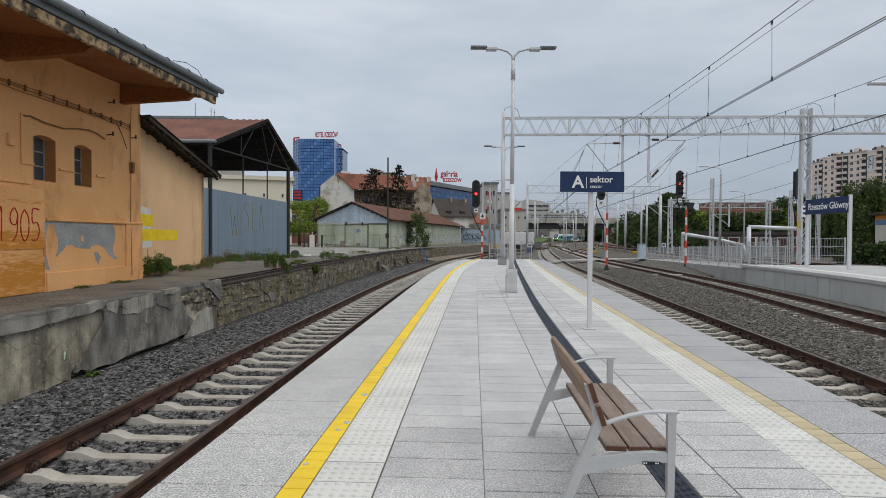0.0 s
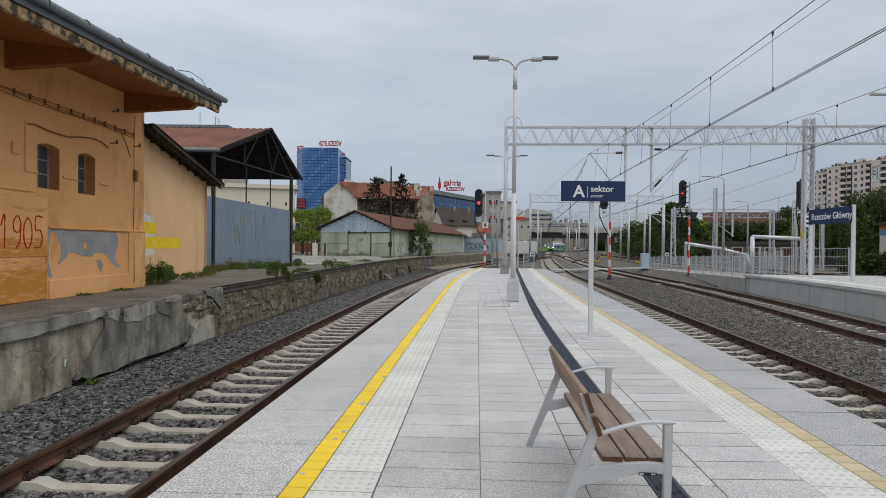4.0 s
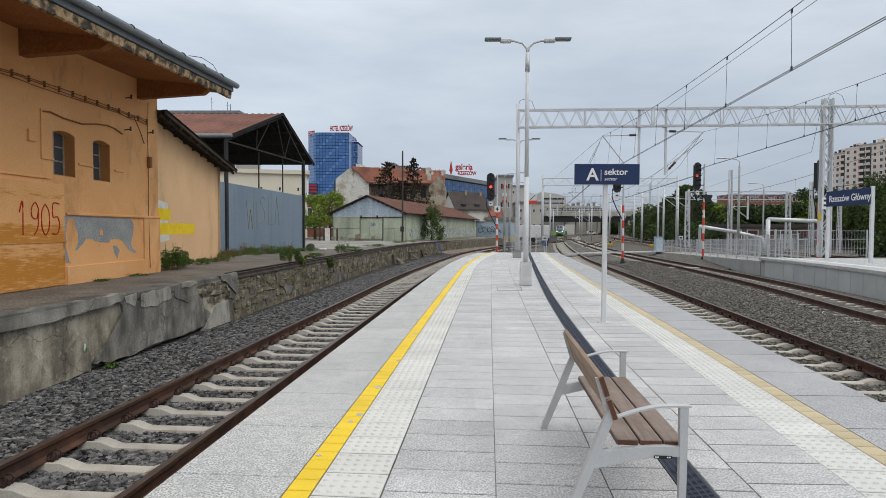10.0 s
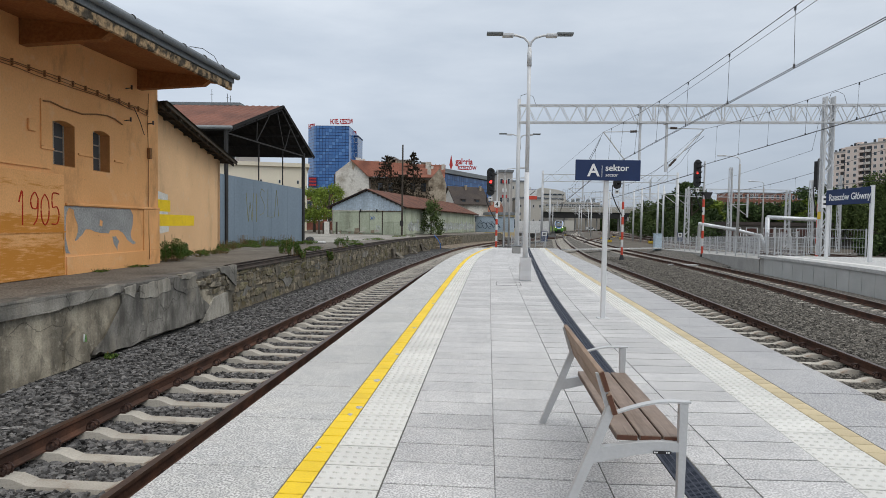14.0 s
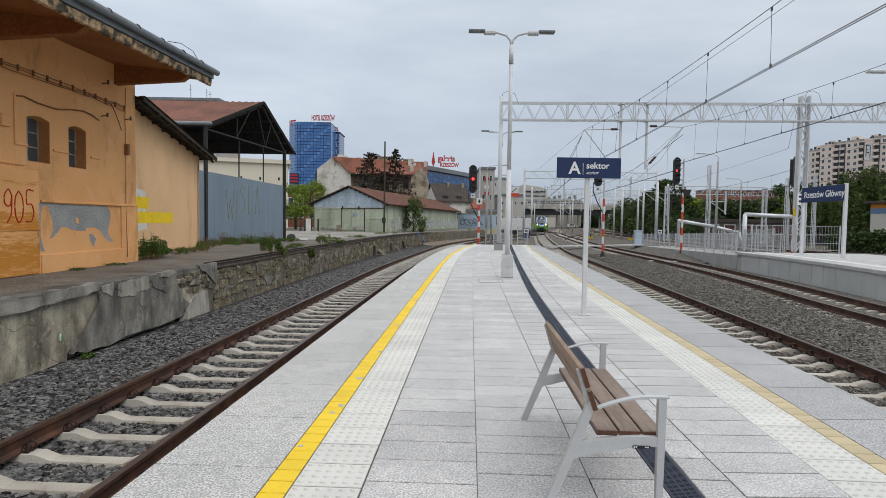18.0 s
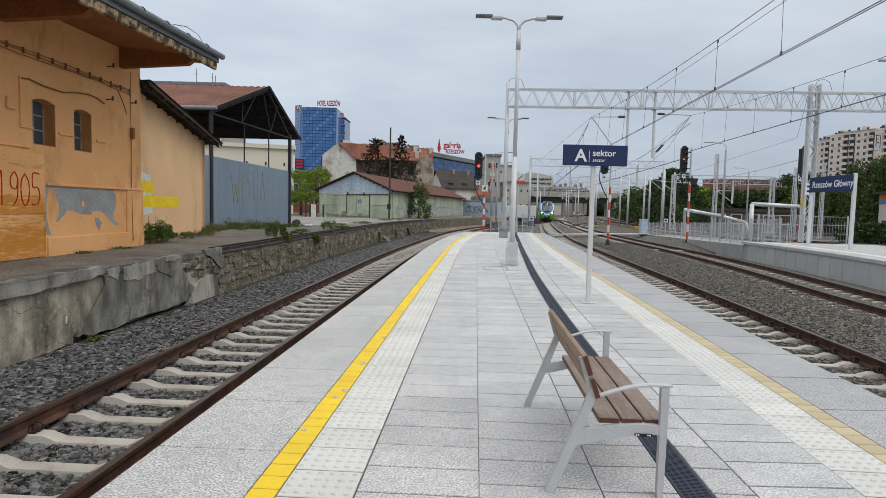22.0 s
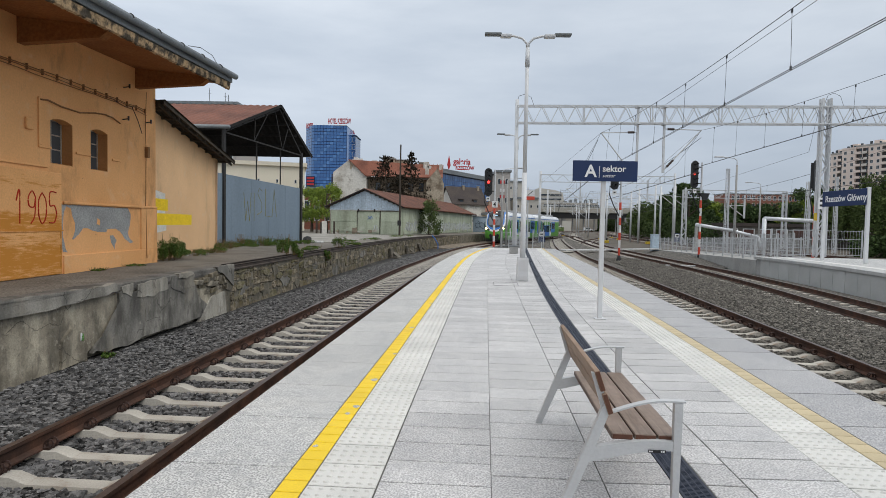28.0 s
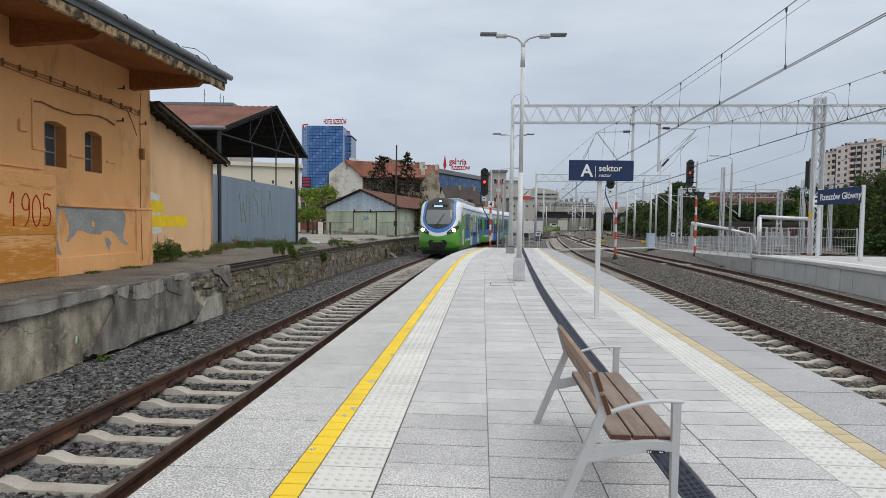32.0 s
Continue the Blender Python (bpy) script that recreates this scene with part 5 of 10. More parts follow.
def lamp(x, y, label, wrapped):
    l = thing("platform_lamp", pose(x, y, 0), label, "lamp post", "platform lamps")
    bm = bmesh.new()
    rod(bm, (0, 0, 0), (0, 0, 3.2), 0.085, 14, 0.07)
    rod(bm, (0, 0, 3.2), (0, 0, 6.85), 0.062, 14, 0.05)
    part("pole", bm, M["white_steel"], l, smooth=True)
    part("base_flange", cube(-0.17, 0.17, -0.17, 0.17, 0.002, 0.03, 0.005), M["galv"], l)
    for sx in (-1, 1):
        bm = bmesh.new()
        tube(bm, [(0, 0, 6.75), (sx * 0.03, 0, 6.98), (sx * 0.16, 0, 7.12), (sx * 0.40, 0, 7.19), (sx * 0.62, 0, 7.2)], 0.035, 8)
        arm = part("arm", bm, M["galv"], l, smooth=True)
        bm = cube(0.0, 0.32, -0.11, 0.11, -0.055, 0.03, 0.015, pose(sx * 0.48, 0, 7.2) @ Matrix.Diagonal((sx, 1, 1, 1)))
        hd = part("lamp_head", bm, M["galv"], arm)
        part("lamp_plate", cube(0.30, 0.78, -0.12, 0.12, -0.02, 0.04, 0.012, pose(sx * 0.48, 0, 7.22) @ Matrix.Diagonal((sx, 1, 1, 1))), M["zinc_dark"], arm, "dark flat lamp body")
    bm = bmesh.new()
    rod(bm, (0, 0, 6.3), (0, 0, 6.8), 0.07, 12, 0.06)
    part("collar", bm, M["galv"], l, smooth=True)
    if wrapped:
        bm = bmesh.new()
        w, h = 0.165, 0.66
        prof = [(-w, -0.2), (w * 0.9, -0.22), (w, 0.22), (-w * 0.95, 0.2)]
        rings = []
        for k in range(6):
            z = 0.03 + h * k / 5
            rings.append([bm.verts.new((px * (1 - 0.05 * k / 5) + random.uniform(-0.015, 0.015), py + random.uniform(-0.015, 0.015), z)) for px, py in prof])
        for k in range(5):
            for i in range(4):
                bm.faces.new((rings[k][i], rings[k][(i + 1) % 4], rings[k + 1][(i + 1) % 4], rings[k + 1][i]))
        part("plastic_wrap", bm, clear("cloudy_plastic", (0.66, 0.66, 0.67), 0.3, 0.72), l, "cloudy plastic sheet wrapped round the foot")
    else:
        part("foot_box", cube(-0.12, 0.12, -0.12, 0.12, 0.03, 0.2, 0.02), M["dark_steel"], l)


lamp(2.04, 17.5, "slim grey lamp post, two heads, foot wrapped in plastic", True)
lamp(3.74, 36.3, "slim light grey twin-head lamp post near the platform end", False)


def single_lamp(x, y, z, h, turn, label, reach=2.0):
    l = thing("street_lamp", pose(x, y, z, 0, 0, turn), label, "lamp post", "yard lamps")
    bm = bmesh.new()
    rod(bm, (0, 0, 0), (0, 0, h - 0.6), 0.13, 10, 0.08)
    part("pole", bm, M["concrete"], l, smooth=True)
    bm = bmesh.new()
    tube(bm, [(0, 0, h - 0.7), (0, 0, h - 0.2), (-0.25, 0, h), (0.7 - reach, 0, h + 0.1)], 0.04, 6)
    part("arm", bm, M["galv"], l, smooth=True)
    part("lamp_head", cube(-reach, 0.8 - reach, -0.13, 0.13, h + 0.05, h + 0.16, 0.03), M["galv"], l)


single_lamp(24.95, 53, -0.9, 8.9, 0, "concrete lamp post with a single galvanised arm")
single_lamp(39.9, 78, -0.9, 8.7, 0, "distant lamp post beside the yard trees")
single_lamp(17.95, 23.2, FAR_Z, 7.45, 0, "tall light grey lamp post on the far platform", 1.3)
single_lamp(5.6, 64, -0.9, 7.6, 180, "grey lamp post behind the platform end")
single_lamp(4.12, 52, -0.9, 7.5, 180, "concrete lamp post with one arm, behind the signal")


# ---------------------------------------------------------------- far platform with station name
FAR = Line([(11.6, -2), (12.9, 8), (14.2, 15), (15.15, 20), (15.9, 24), (16.4, 28.5), (16.62, 32.6)])


def far_platform():
    verts, faces = [], []
    n = 30
    for i in range(n + 1):
        s = FAR.length * i / n
        x, y = FAR.at(s)
        xr = TRACK_D.at(TRACK_D.s_at_y(y))[0] - 1.75
        verts += [(x, y, -1.0), (x, y, FAR_Z - 0.13), (xr, y, FAR_Z - 0.13), (xr, y, -1.0)]
    for i in range(n):
        a = 4 * i
        for j in range(3):
            faces.append((a + j, a + j + 1, a + j + 5, a + j + 4))
    faces += [(0, 1, 2, 3), tuple(4 * n + j for j in (3, 2, 1, 0))]
    p = part("platform_body", mesh_of("platform_body", verts, faces, M["concrete"]), None)
    tagged(p, "grey concrete platform across the tracks", "platform", kind="structure")
    prof = [(-0.12, FAR_Z - 0.13), (-0.12, FAR_Z), (6.9, FAR_Z), (6.9, FAR_Z - 0.13)]
    part("deck", sweep("deck", FAR, 0, FAR.length, 1.0, prof, M["edge_slab"]), None, p, "pale paved deck with an overhanging edge")
    prof = [(0.8, FAR_Z + 0.001), (0.8, FAR_Z + 0.006), (1.25, FAR_Z + 0.006), (1.25, FAR_Z + 0.001)]
    part("tactile_strip", sweep("tactile_strip", FAR, 0, FAR.length, 1.0, prof, M["tactile"]), None, p)
    s = 0.4
    while s < FAR.length - 1:
        x, y = FAR.at(s, -0.035)
        part("wall_panel", cube(-0.02, 0.05, 0.004, 0.996, -0.95, FAR_Z - 0.135, 0.004, pose(x, y, 0, 0, 0, FAR.turn(s))), M["pale_concrete"], p)
        s += 1.0


far_platform()


def name_sign():
    s = thing("station_name_sign", pose(18.97, 27.45, FAR_Z), "navy station name sign on two white posts on the far platform", "sign")
    for y in (0.0, 3.2):
        part("post", cube(-0.08, 0.08, y - 0.06, y + 0.06, 0, 3.52, 0.01), M["white_steel"], s)
    bd = part("board", cube(-0.12, -0.082, -0.02, 3.2, 2.70, 3.47, 0.01), M["navy"], s)
    t = "Rzesz\u00f3w G\u0142\u00f3wny"
    words(t, 0.46, M["letter_white"], pose(-0.124, 2.96, 2.93, 90, 0, -90) @ Matrix.Diagonal((0.94, 1, 1, 1)), bd, "lettering", bold=0.006)


name_sign()


# ---------------------------------------------------------------- the yellow goods building
def rounded(pts, n=5):
    """The same stroke with its corners drawn round."""
    p = [Vector(q) for q in pts]
    p = [p[0]] + p + [p[-1]]
    out = []
    for i in range(1, len(p) - 2):
        for j in range(n):
            t = j / n
            out.append(0.5 * (2 * p[i] + (p[i + 1] - p[i - 1]) * t + (2 * p[i - 1] - 5 * p[i] + 4 * p[i + 1] - p[i + 2]) * t * t + (3 * p[i] - p[i - 1] - 3 * p[i + 1] + p[i + 2]) * t ** 3))
    return out + [p[-1]]


def goods_building():
    g = thing("goods_building", Matrix.Identity(4), "old ochre plastered goods building with deep eaves and worn cornice", "building")
    x0, y0, y1, top = -8.08, -9.0, 15.72, 5.95
    wins = [(11.60, 12.29), (12.90, 13.54)]
    zb, zt = 2.70, 3.56
    # front wall in pieces round the two openings
    bm = bmesh.new()
    T = 0.42
    # one welded sheet of cells, left open at the windows
    ys = [y0, wins[0][0], wins[0][1], wins[1][0], wins[1][1], y1]
    zs_ = [RAMP_Z - 0.3, zb, zt + 0.12, top]
    vv = {}
    for i, y in enumerate(ys):
        for j, z in enumerate(zs_):
            for k, x in enumerate((x0 - T, x0)):
                vv[i, j, k] = bm.verts.new((x, y, z))
    open_cell = lambda i, j: i in (1, 3) and j == 1
    for i in range(5):
        for j in range(3):
            if not open_cell(i, j):
                for k in (0, 1):
                    bm.faces.new((vv[i, j, k], vv[i + 1, j, k], vv[i + 1, j + 1, k], vv[i, j + 1, k]))
    for i in range(6):
        for j in range(3):
            if i in (0, 5) or (j == 1 and i in (1, 2, 3, 4)):
                bm.faces.new((vv[i, j, 0], vv[i, j, 1], vv[i, j + 1, 1], vv[i, j + 1, 0]))
    for i in range(5):
        for j in range(4):
            if j in (0, 3) or (i in (1, 3) and j in (1, 2)):
                bm.faces.new((vv[i, j, 0], vv[i, j, 1], vv[i + 1, j, 1], vv[i + 1, j, 0]))
    part("end_wall", cube(-17, x0 - T, y1 - T, y1, RAMP_Z - 0.3, top), M["ochre_wall"], g)
    part("end_wall", cube(-17, x0 - T, y0, y0 + T, RAMP_Z - 0.3, top), M["ochre_wall"], g)
    wall = part("wall", bm, M["ochre_wall"], g)
    for a, b in wins:
        # arched head
        bm = bmesh.new()
        n = 8
        arc = [(a + (b - a) * i / n, zt + 0.065 * math.sin(math.pi * i / n)) for i in range(n + 1)]
        vs = [bm.verts.new((x, y, z)) for x in (x0 - T + 0.01, x0 - 0.001) for y, z in arc + [(b, zt + 0.121), (a, zt + 0.121)]]
        k = n + 3
        bm.faces.new(vs[:k]); bm.faces.new(vs[k:][::-1])
        for i in range(k):
            bm.faces.new((vs[i], vs[(i + 1) % k], vs[k + (i + 1) % k], vs[k + i]))
        part("window_arch", bm, M["ochre_wall"], g)
        wi = new("window")
        wi.parent = g
        bm = bmesh.new()
        box(bm, x0 - 0.33, x0 - 0.004, b - 0.012, b - 0.001, zb + 0.001, zt)
        box(bm, x0 - 0.33, x0 - 0.004, a + 0.001, a + 0.012, zb + 0.001, zt)
        box(bm, x0 - 0.33, x0 - 0.004, a + 0.012, b - 0.012, zb + 0.001, zb + 0.016)
        part("reveal", bm, M["reveal"], wi, "ochre painted window reveal")
        bm = bmesh.new()
        xf = x0 - 0.26
        for yy in (a + 0.03, (a + b) / 2, b - 0.03):
            box(bm, xf, xf + 0.035, yy - 0.018, yy + 0.018, zb + 0.02, zt + 0.09)
        for i in range(4):
            z = zb + 0.03 + (zt - zb + 0.02) * i / 3
            box(bm, xf + 0.002, xf + 0.033, a + 0.015, b - 0.015, z - 0.014, z + 0.014)
        part("frame", bm, M["old_frame"], wi)
        for i in range(3):
            for j in range(2):
                ya = a + 0.03 + (b - a - 0.06) * j / 2
                za = zb + 0.03 + (zt - zb + 0.02) * i / 3
                part("pane", cube(xf + 0.012, xf + 0.02, ya, ya + (b - a - 0.06) / 2, za, za + (zt - zb + 0.02) / 3), M["old_glass"], wi)
    # plinth, ledges and mouldings
    part("plinth", cube(x0 - 0.01, x0 + 0.035, 11.95, y1 + 0.03, RAMP_Z - 0.1, 0.84, 0.008), M["ochre_wall"], g)
    part("ledge", cube(x0 - 0.01, x0 + 0.045, 11.95, y1 + 0.02, 1.90, 1.96, 0.012), M["ochre_wall"], g)
    part("pilaster", cube(x0 - 0.005, x0 + 0.03, 14.95, y1 + 0.025, 0.84, 1.90, 0.006), M["ochre_wall"], g)
    # raised bands stepping round the windows
    for ya, yb, za, zc in ((9.0, 11.5, 2.60, 2.64), (11.25, 11.61, 2.98, 3.03), (12.38, 12.87, 2.98, 3.03), (13.70, 14.05, 2.98, 3.03), (11.25, 11.33, 3.034, 3.95)):
        part("moulding", cube(x0 - 0.01, x0 + 0.03, ya, yb, za, zc, 0.006), M["ochre_wall"], g)
    bm = bmesh.new()
    tube(bm, [(x0 + 0.03, 11.29, 3.90), (x0 + 0.03, 11.5, 3.93), (x0 + 0.03, 11.9, 3.88), (x0 + 0.03, 12.5, 3.87), (x0 + 0.03, 13.0, 3.96), (x0 + 0.03, 13.4, 4.0), (x0 + 0.03, 13.7, 3.98), (x0 + 0.03, 14.0, 3.90)], 0.017, 6)
    part("old_conduit", bm, M["brown_paint"], g, "brown painted cable run")
    # cargo door with its graffiti number
    door = part("cargo_door", cube(x0 - 0.005, x0 + 0.05, 9.4, 11.86, RAMP_Z + 0.02, 2.52, 0.01), M["ochre_door"], g, "orange painted sliding cargo door with scraped rusty patches")
    part("door_rail", cube(x0 + 0.05, x0 + 0.066, 9.4, 11.88, 1.345, 1.37), M["ochre_door"], door)
    for z in (0.62, 0.9, 1.2):
        part("hinge_stain", cube(x0 + 0.05, x0 + 0.056, 11.80, 11.84, z, z + 0.16, 0.002), M["rust_stain"], door, "rusty strap of the door's edge")
    # the number sprayed on the door, as strokes
    zz = 1.50
    strokes = {"1": [(0, .42), (.1, .62), (.1, 0)], "9": [(.25, .5), (.15, .62), (.03, .5), (.05, .34), (.2, .32), (.25, .5), (.22, .15), (.1, 0)],
               "0": [(.13, .6), (.02, .45), (.02, .15), (.13, 0), (.25, .15), (.25, .45), (.13, .6)], "5": [(.27, .62), (.06, .62), (.05, .36), (.2, .36), (.27, .2), (.2, .03), (.02, .02)]}
    y = 10.60
    for ch in "1905":
        bm = bmesh.new()
        pts = [(x0 + 0.052, y + a * 0.86, zz + b * 1.0) for a, b in strokes[ch]]
        tube(bm, rounded(pts), 0.0135, 5)
        part("sprayed_digit", bm, M["spray_red"], door, "red sprayed digit")
        y += 0.285
    # bare patches where the render fell off
    fallen = [(11.88, 1.93), (12.48, 1.93), (13.51, 1.92), (14.36, 1.92), (14.49, 1.77), (14.46, 1.53), (14.36, 1.32), (14.41, 1.19), (14.61, 1.07), (14.46, 1.05), (14.21, 1.18), (14.01, 1.36), (13.83, 1.42), (13.5, 1.41), (13.46, 1.34),
              (13.07, 1.36), (12.76, 1.43), (12.61, 1.44), (12.47, 1.31), (12.28, 1.19), (12.24, 1.21), (12.34, 1.38), (12.34, 1.55), (12.25, 1.70), (12.21, 1.86), (12.07, 1.89), (11.99, 1.8), (11.96, 1.58), (11.95, 1.29), (12.03, 1.0), (12.09, 0.93), (11.95, 0.95), (11.89, 1.18), (11.89, 1.58)]
    def bare(outline, mat, out, label=""):
        pts = []
        for k, p in enumerate(outline):
            q = outline[(k + 1) % len(outline)]
            n = max(1, int(math.hypot(q[0] - p[0], q[1] - p[1]) / 0.06))
            for i in range(n):
                y, z = p[0] + (q[0] - p[0]) * i / n, p[1] + (q[1] - p[1]) * i / n
                w = noise.noise_vector(Vector((y * 9, z * 9, 0))) * 0.014
                pts.append((y + w.x, z + w.z - 0.035))
        vs, _, fs, *_ = delaunay_2d_cdt([Vector(p) for p in pts], [], [list(range(len(pts)))], 1, 1e-5)
        part("bare_patch", mesh_of("bare_patch", [(x0 + out, v.x, v.y) for v in vs], fs, mat), None, g, label)
    bare(fallen, M["bare_patch"], 0.006, "patch where the render has fallen, grey cement")
    bare([(13.59, 1.26), (13.73, 1.26), (13.87, 1.15), (13.8, 1.03), (13.8, 0.92), (13.66, 1.09)], M["bare_patch"], 0.006)
    bare([(13.12, 1.66), (13.21, 1.62), (13.2, 1.5), (13.1, 1.52)], M["ochre_wall"], 0.009, "remnant of ochre render")
    # cables and holders along the wall
    for k in range(3):
        bm = bmesh.new()
        pts = [(x0 + 0.05, y, 4.47 - 0.05 * k - 0.025 * abs(math.sin((y - 8) * math.pi / 0.84)) - 0.02 * max(0, y - 13.6) + 0.012 * math.sin(y * 1.7 + 2 * k)) for y in np.arange(-6, 15.4, 0.45)]
        tube(bm, pts, 0.009, 5)
        part("cable", bm, M["brown_paint"], g)
    for y in np.arange(8, 15.3, 0.42):
        part("cable_holder", cube(x0, x0 + 0.045, y, y + 0.014, 4.38 - 0.02 * max(0, y - 13.6), 4.50 - 0.02 * max(0, y - 13.6)), M["brown_paint"], g)
    bm = bmesh.new()
    tube(bm, [(x0 + 0.03, 15.2, 4.9), (x0 + 0.02, 15.17, 4.1), (x0 + 0.02, 15.2, 3.4), (x0 + 0.02, 15.18, 2.0), (x0 + 0.05, 15.18, 0.6)], 0.009, 5)
    part("down_cable", bm, M["brown_paint"], g)
    bm = bmesh.new()
    tube(bm, [(x0 + 0.04, 14.5, 4.4), (x0 + 0.05, 14.75, 4.1), (x0 + 0.05, 14.95, 3.8)], 0.01, 5)
    tube(bm, [(x0 + 0.04, 13.6, 4.42), (x0 + 0.05, 14.2, 4.33), (x0 + 0.05, 14.6, 4.42)], 0.008, 5)
    part("loose_cable", bm, M["clip"], g)
    part("junction_box", cube(x0, x0 + 0.09, 15.16, 15.27, 3.22, 3.5, 0.006), M["brown_paint"], g)
    for y, z in ((14.2, 4.80), (14.15, 4.02), (15.2, 4.12)):
        bm = bmesh.new()
        rod(bm, (x0, y, z), (x0 + 0.16, y, z + 0.02), 0.014, 6)
        rod(bm, (x0 + 0.15, y, z - 0.02), (x0 + 0.15, y, z + 0.08), 0.025, 6)
        part("insulator_hook", bm, M["insulator"], g)
    part("old_bracket", cube(x0, x0 + 0.05, 10.9, 11.1, 3.28, 3.5, 0.01), M["ochre_wall"], g)
    # roof: soffit, brackets, cornice, flashing and gutter
    xe = -6.10
    ye = 15.68
    rise = 0.095
    bm = bmesh.new()
    zs = 5.24
    vs = [bm.verts.new(p) for p in ((xe, y0 - 0.5, zs), (xe, ye, zs), (x0 - 0.1, ye, zs + rise * 2.0), (x0 - 0.1, y0 - 0.5, zs + rise * 2.0))]
    vt = [bm.verts.new(v.co + Vector((0, 0, 0.12))) for v in vs]
    bm.faces.new(vs); bm.faces.new(vt[::-1])
    for i in range(4):
        bm.faces.new((vs[i], vs[(i + 1) % 4], vt[(i + 1) % 4], vt[i]))
    part("soffit", bm, M["soffit"], g, "brown painted soffit boards")
    for y in (0.9, 6.7, 10.73, 14.72):
        bm = bmesh.new()
        vs = [(x0, 4.93), (xe - 0.30, 5.04), (xe - 0.05, 5.22), (xe - 0.05, 5.26), (x0, 5.44)]
        prism(bm, vs, pose(0, y, 0), 0.2)
        part("eave_bracket", bm, M["soffit"], g)
    # uneven plastered cornice edge
    n = 420
    verts, faces = [], []
    rngc = np.random.default_rng(4)
    for i in range(n + 1):
        y = y0 - 0.5 + (ye - y0 + 0.5) * i / n
        j1, j2 = (rngc.random(2) - 0.5) * (0.022, 0.03) + 0.016 * noise.noise(Vector((y * 6.0, 0, 0)))
        for dx, dz in ((0.0, -0.05 + j1), (0.05 + j2, -0.03 + j1), (0.07 + j2, 0.12), (0.0, 0.14)):
            verts.append((xe + dx, y, zs + dz))
    for i in range(n):
        for j in range(4):
            a, b = i * 4 + j, i * 4 + (j + 1) % 4
            faces.append((a, b, b + 4, a + 4))
    faces += [(3, 2, 1, 0), tuple(4 * n + j for j in range(4))]
    part("cornice", mesh_of("cornice", verts, faces, M["cornice"]), None, g, "flaking cement cornice")
    part("flashing", cube(xe + 0.02, xe + 0.10, y0 - 0.5, ye + 0.03, zs + 0.14, zs + 0.30, 0.006), M["zinc_dark"], g)
    bm = bmesh.new()
    rod(bm, (xe + 0.17, y0 - 0.5, zs + 0.34), (xe + 0.17, ye + 0.08, zs + 0.31), 0.075, 10)
    gu = part("gutter", bm, M["zinc"], g, "round zinc gutter", smooth=True)
    for y in np.arange(y0, ye, 0.95):
        bm = bmesh.new()
        rod(bm, (xe + 0.17, y, zs + 0.332), (xe + 0.17, y + 0.035, zs + 0.332), 0.079, 10)
        part("gutter_bracket", bm, M["dark_steel"], gu)
    bm = bmesh.new()
    vs = [(xe + 0.08, zs + 0.30), (xe + 0.10, zs + 0.34), (-12.5, zs + 2.5), (-19, zs + 0.34), (-19, zs + 0.25), (-12.5, zs + 2.35)]
    prism(bm, vs, pose(0, y0 - 0.5, 0), ye - y0 + 0.5)
    part("roof", bm, M["zinc_dark"], g)
    bm = bmesh.new()
    tube(bm, [(xe + 0.2, 13.1, zs + 0.40), (xe + 0.2, 13.7, zs + 0.52), (xe + 0.2, 14.3, zs + 0.50), (xe + 0.22, 14.5, zs + 0.36)], 0.008, 4)
    part("loose_wire", bm, M["dark_wire"], g)
    # the old eaves sag and draw in towards the near end
    bent = {"soffit", "eave_bracket", "cornice", "flashing", "gutter", "gutter_bracket", "roof", "loose_wire"}
    for o in list(g.children) + list(gu.children):
        if o.name.split(".")[0] in bent:
            for v in o.data.vertices:
                q = 15.7 - v.co.y
                v.co.z -= 0.024 * q + (0.0 if o.name.split(".")[0] in ("soffit", "eave_bracket") else 0.085)
                v.co.x -= 0.035 * q * min(1.2, max(0.0, (v.co.x - x0) / (xe - x0)))


goods_building()


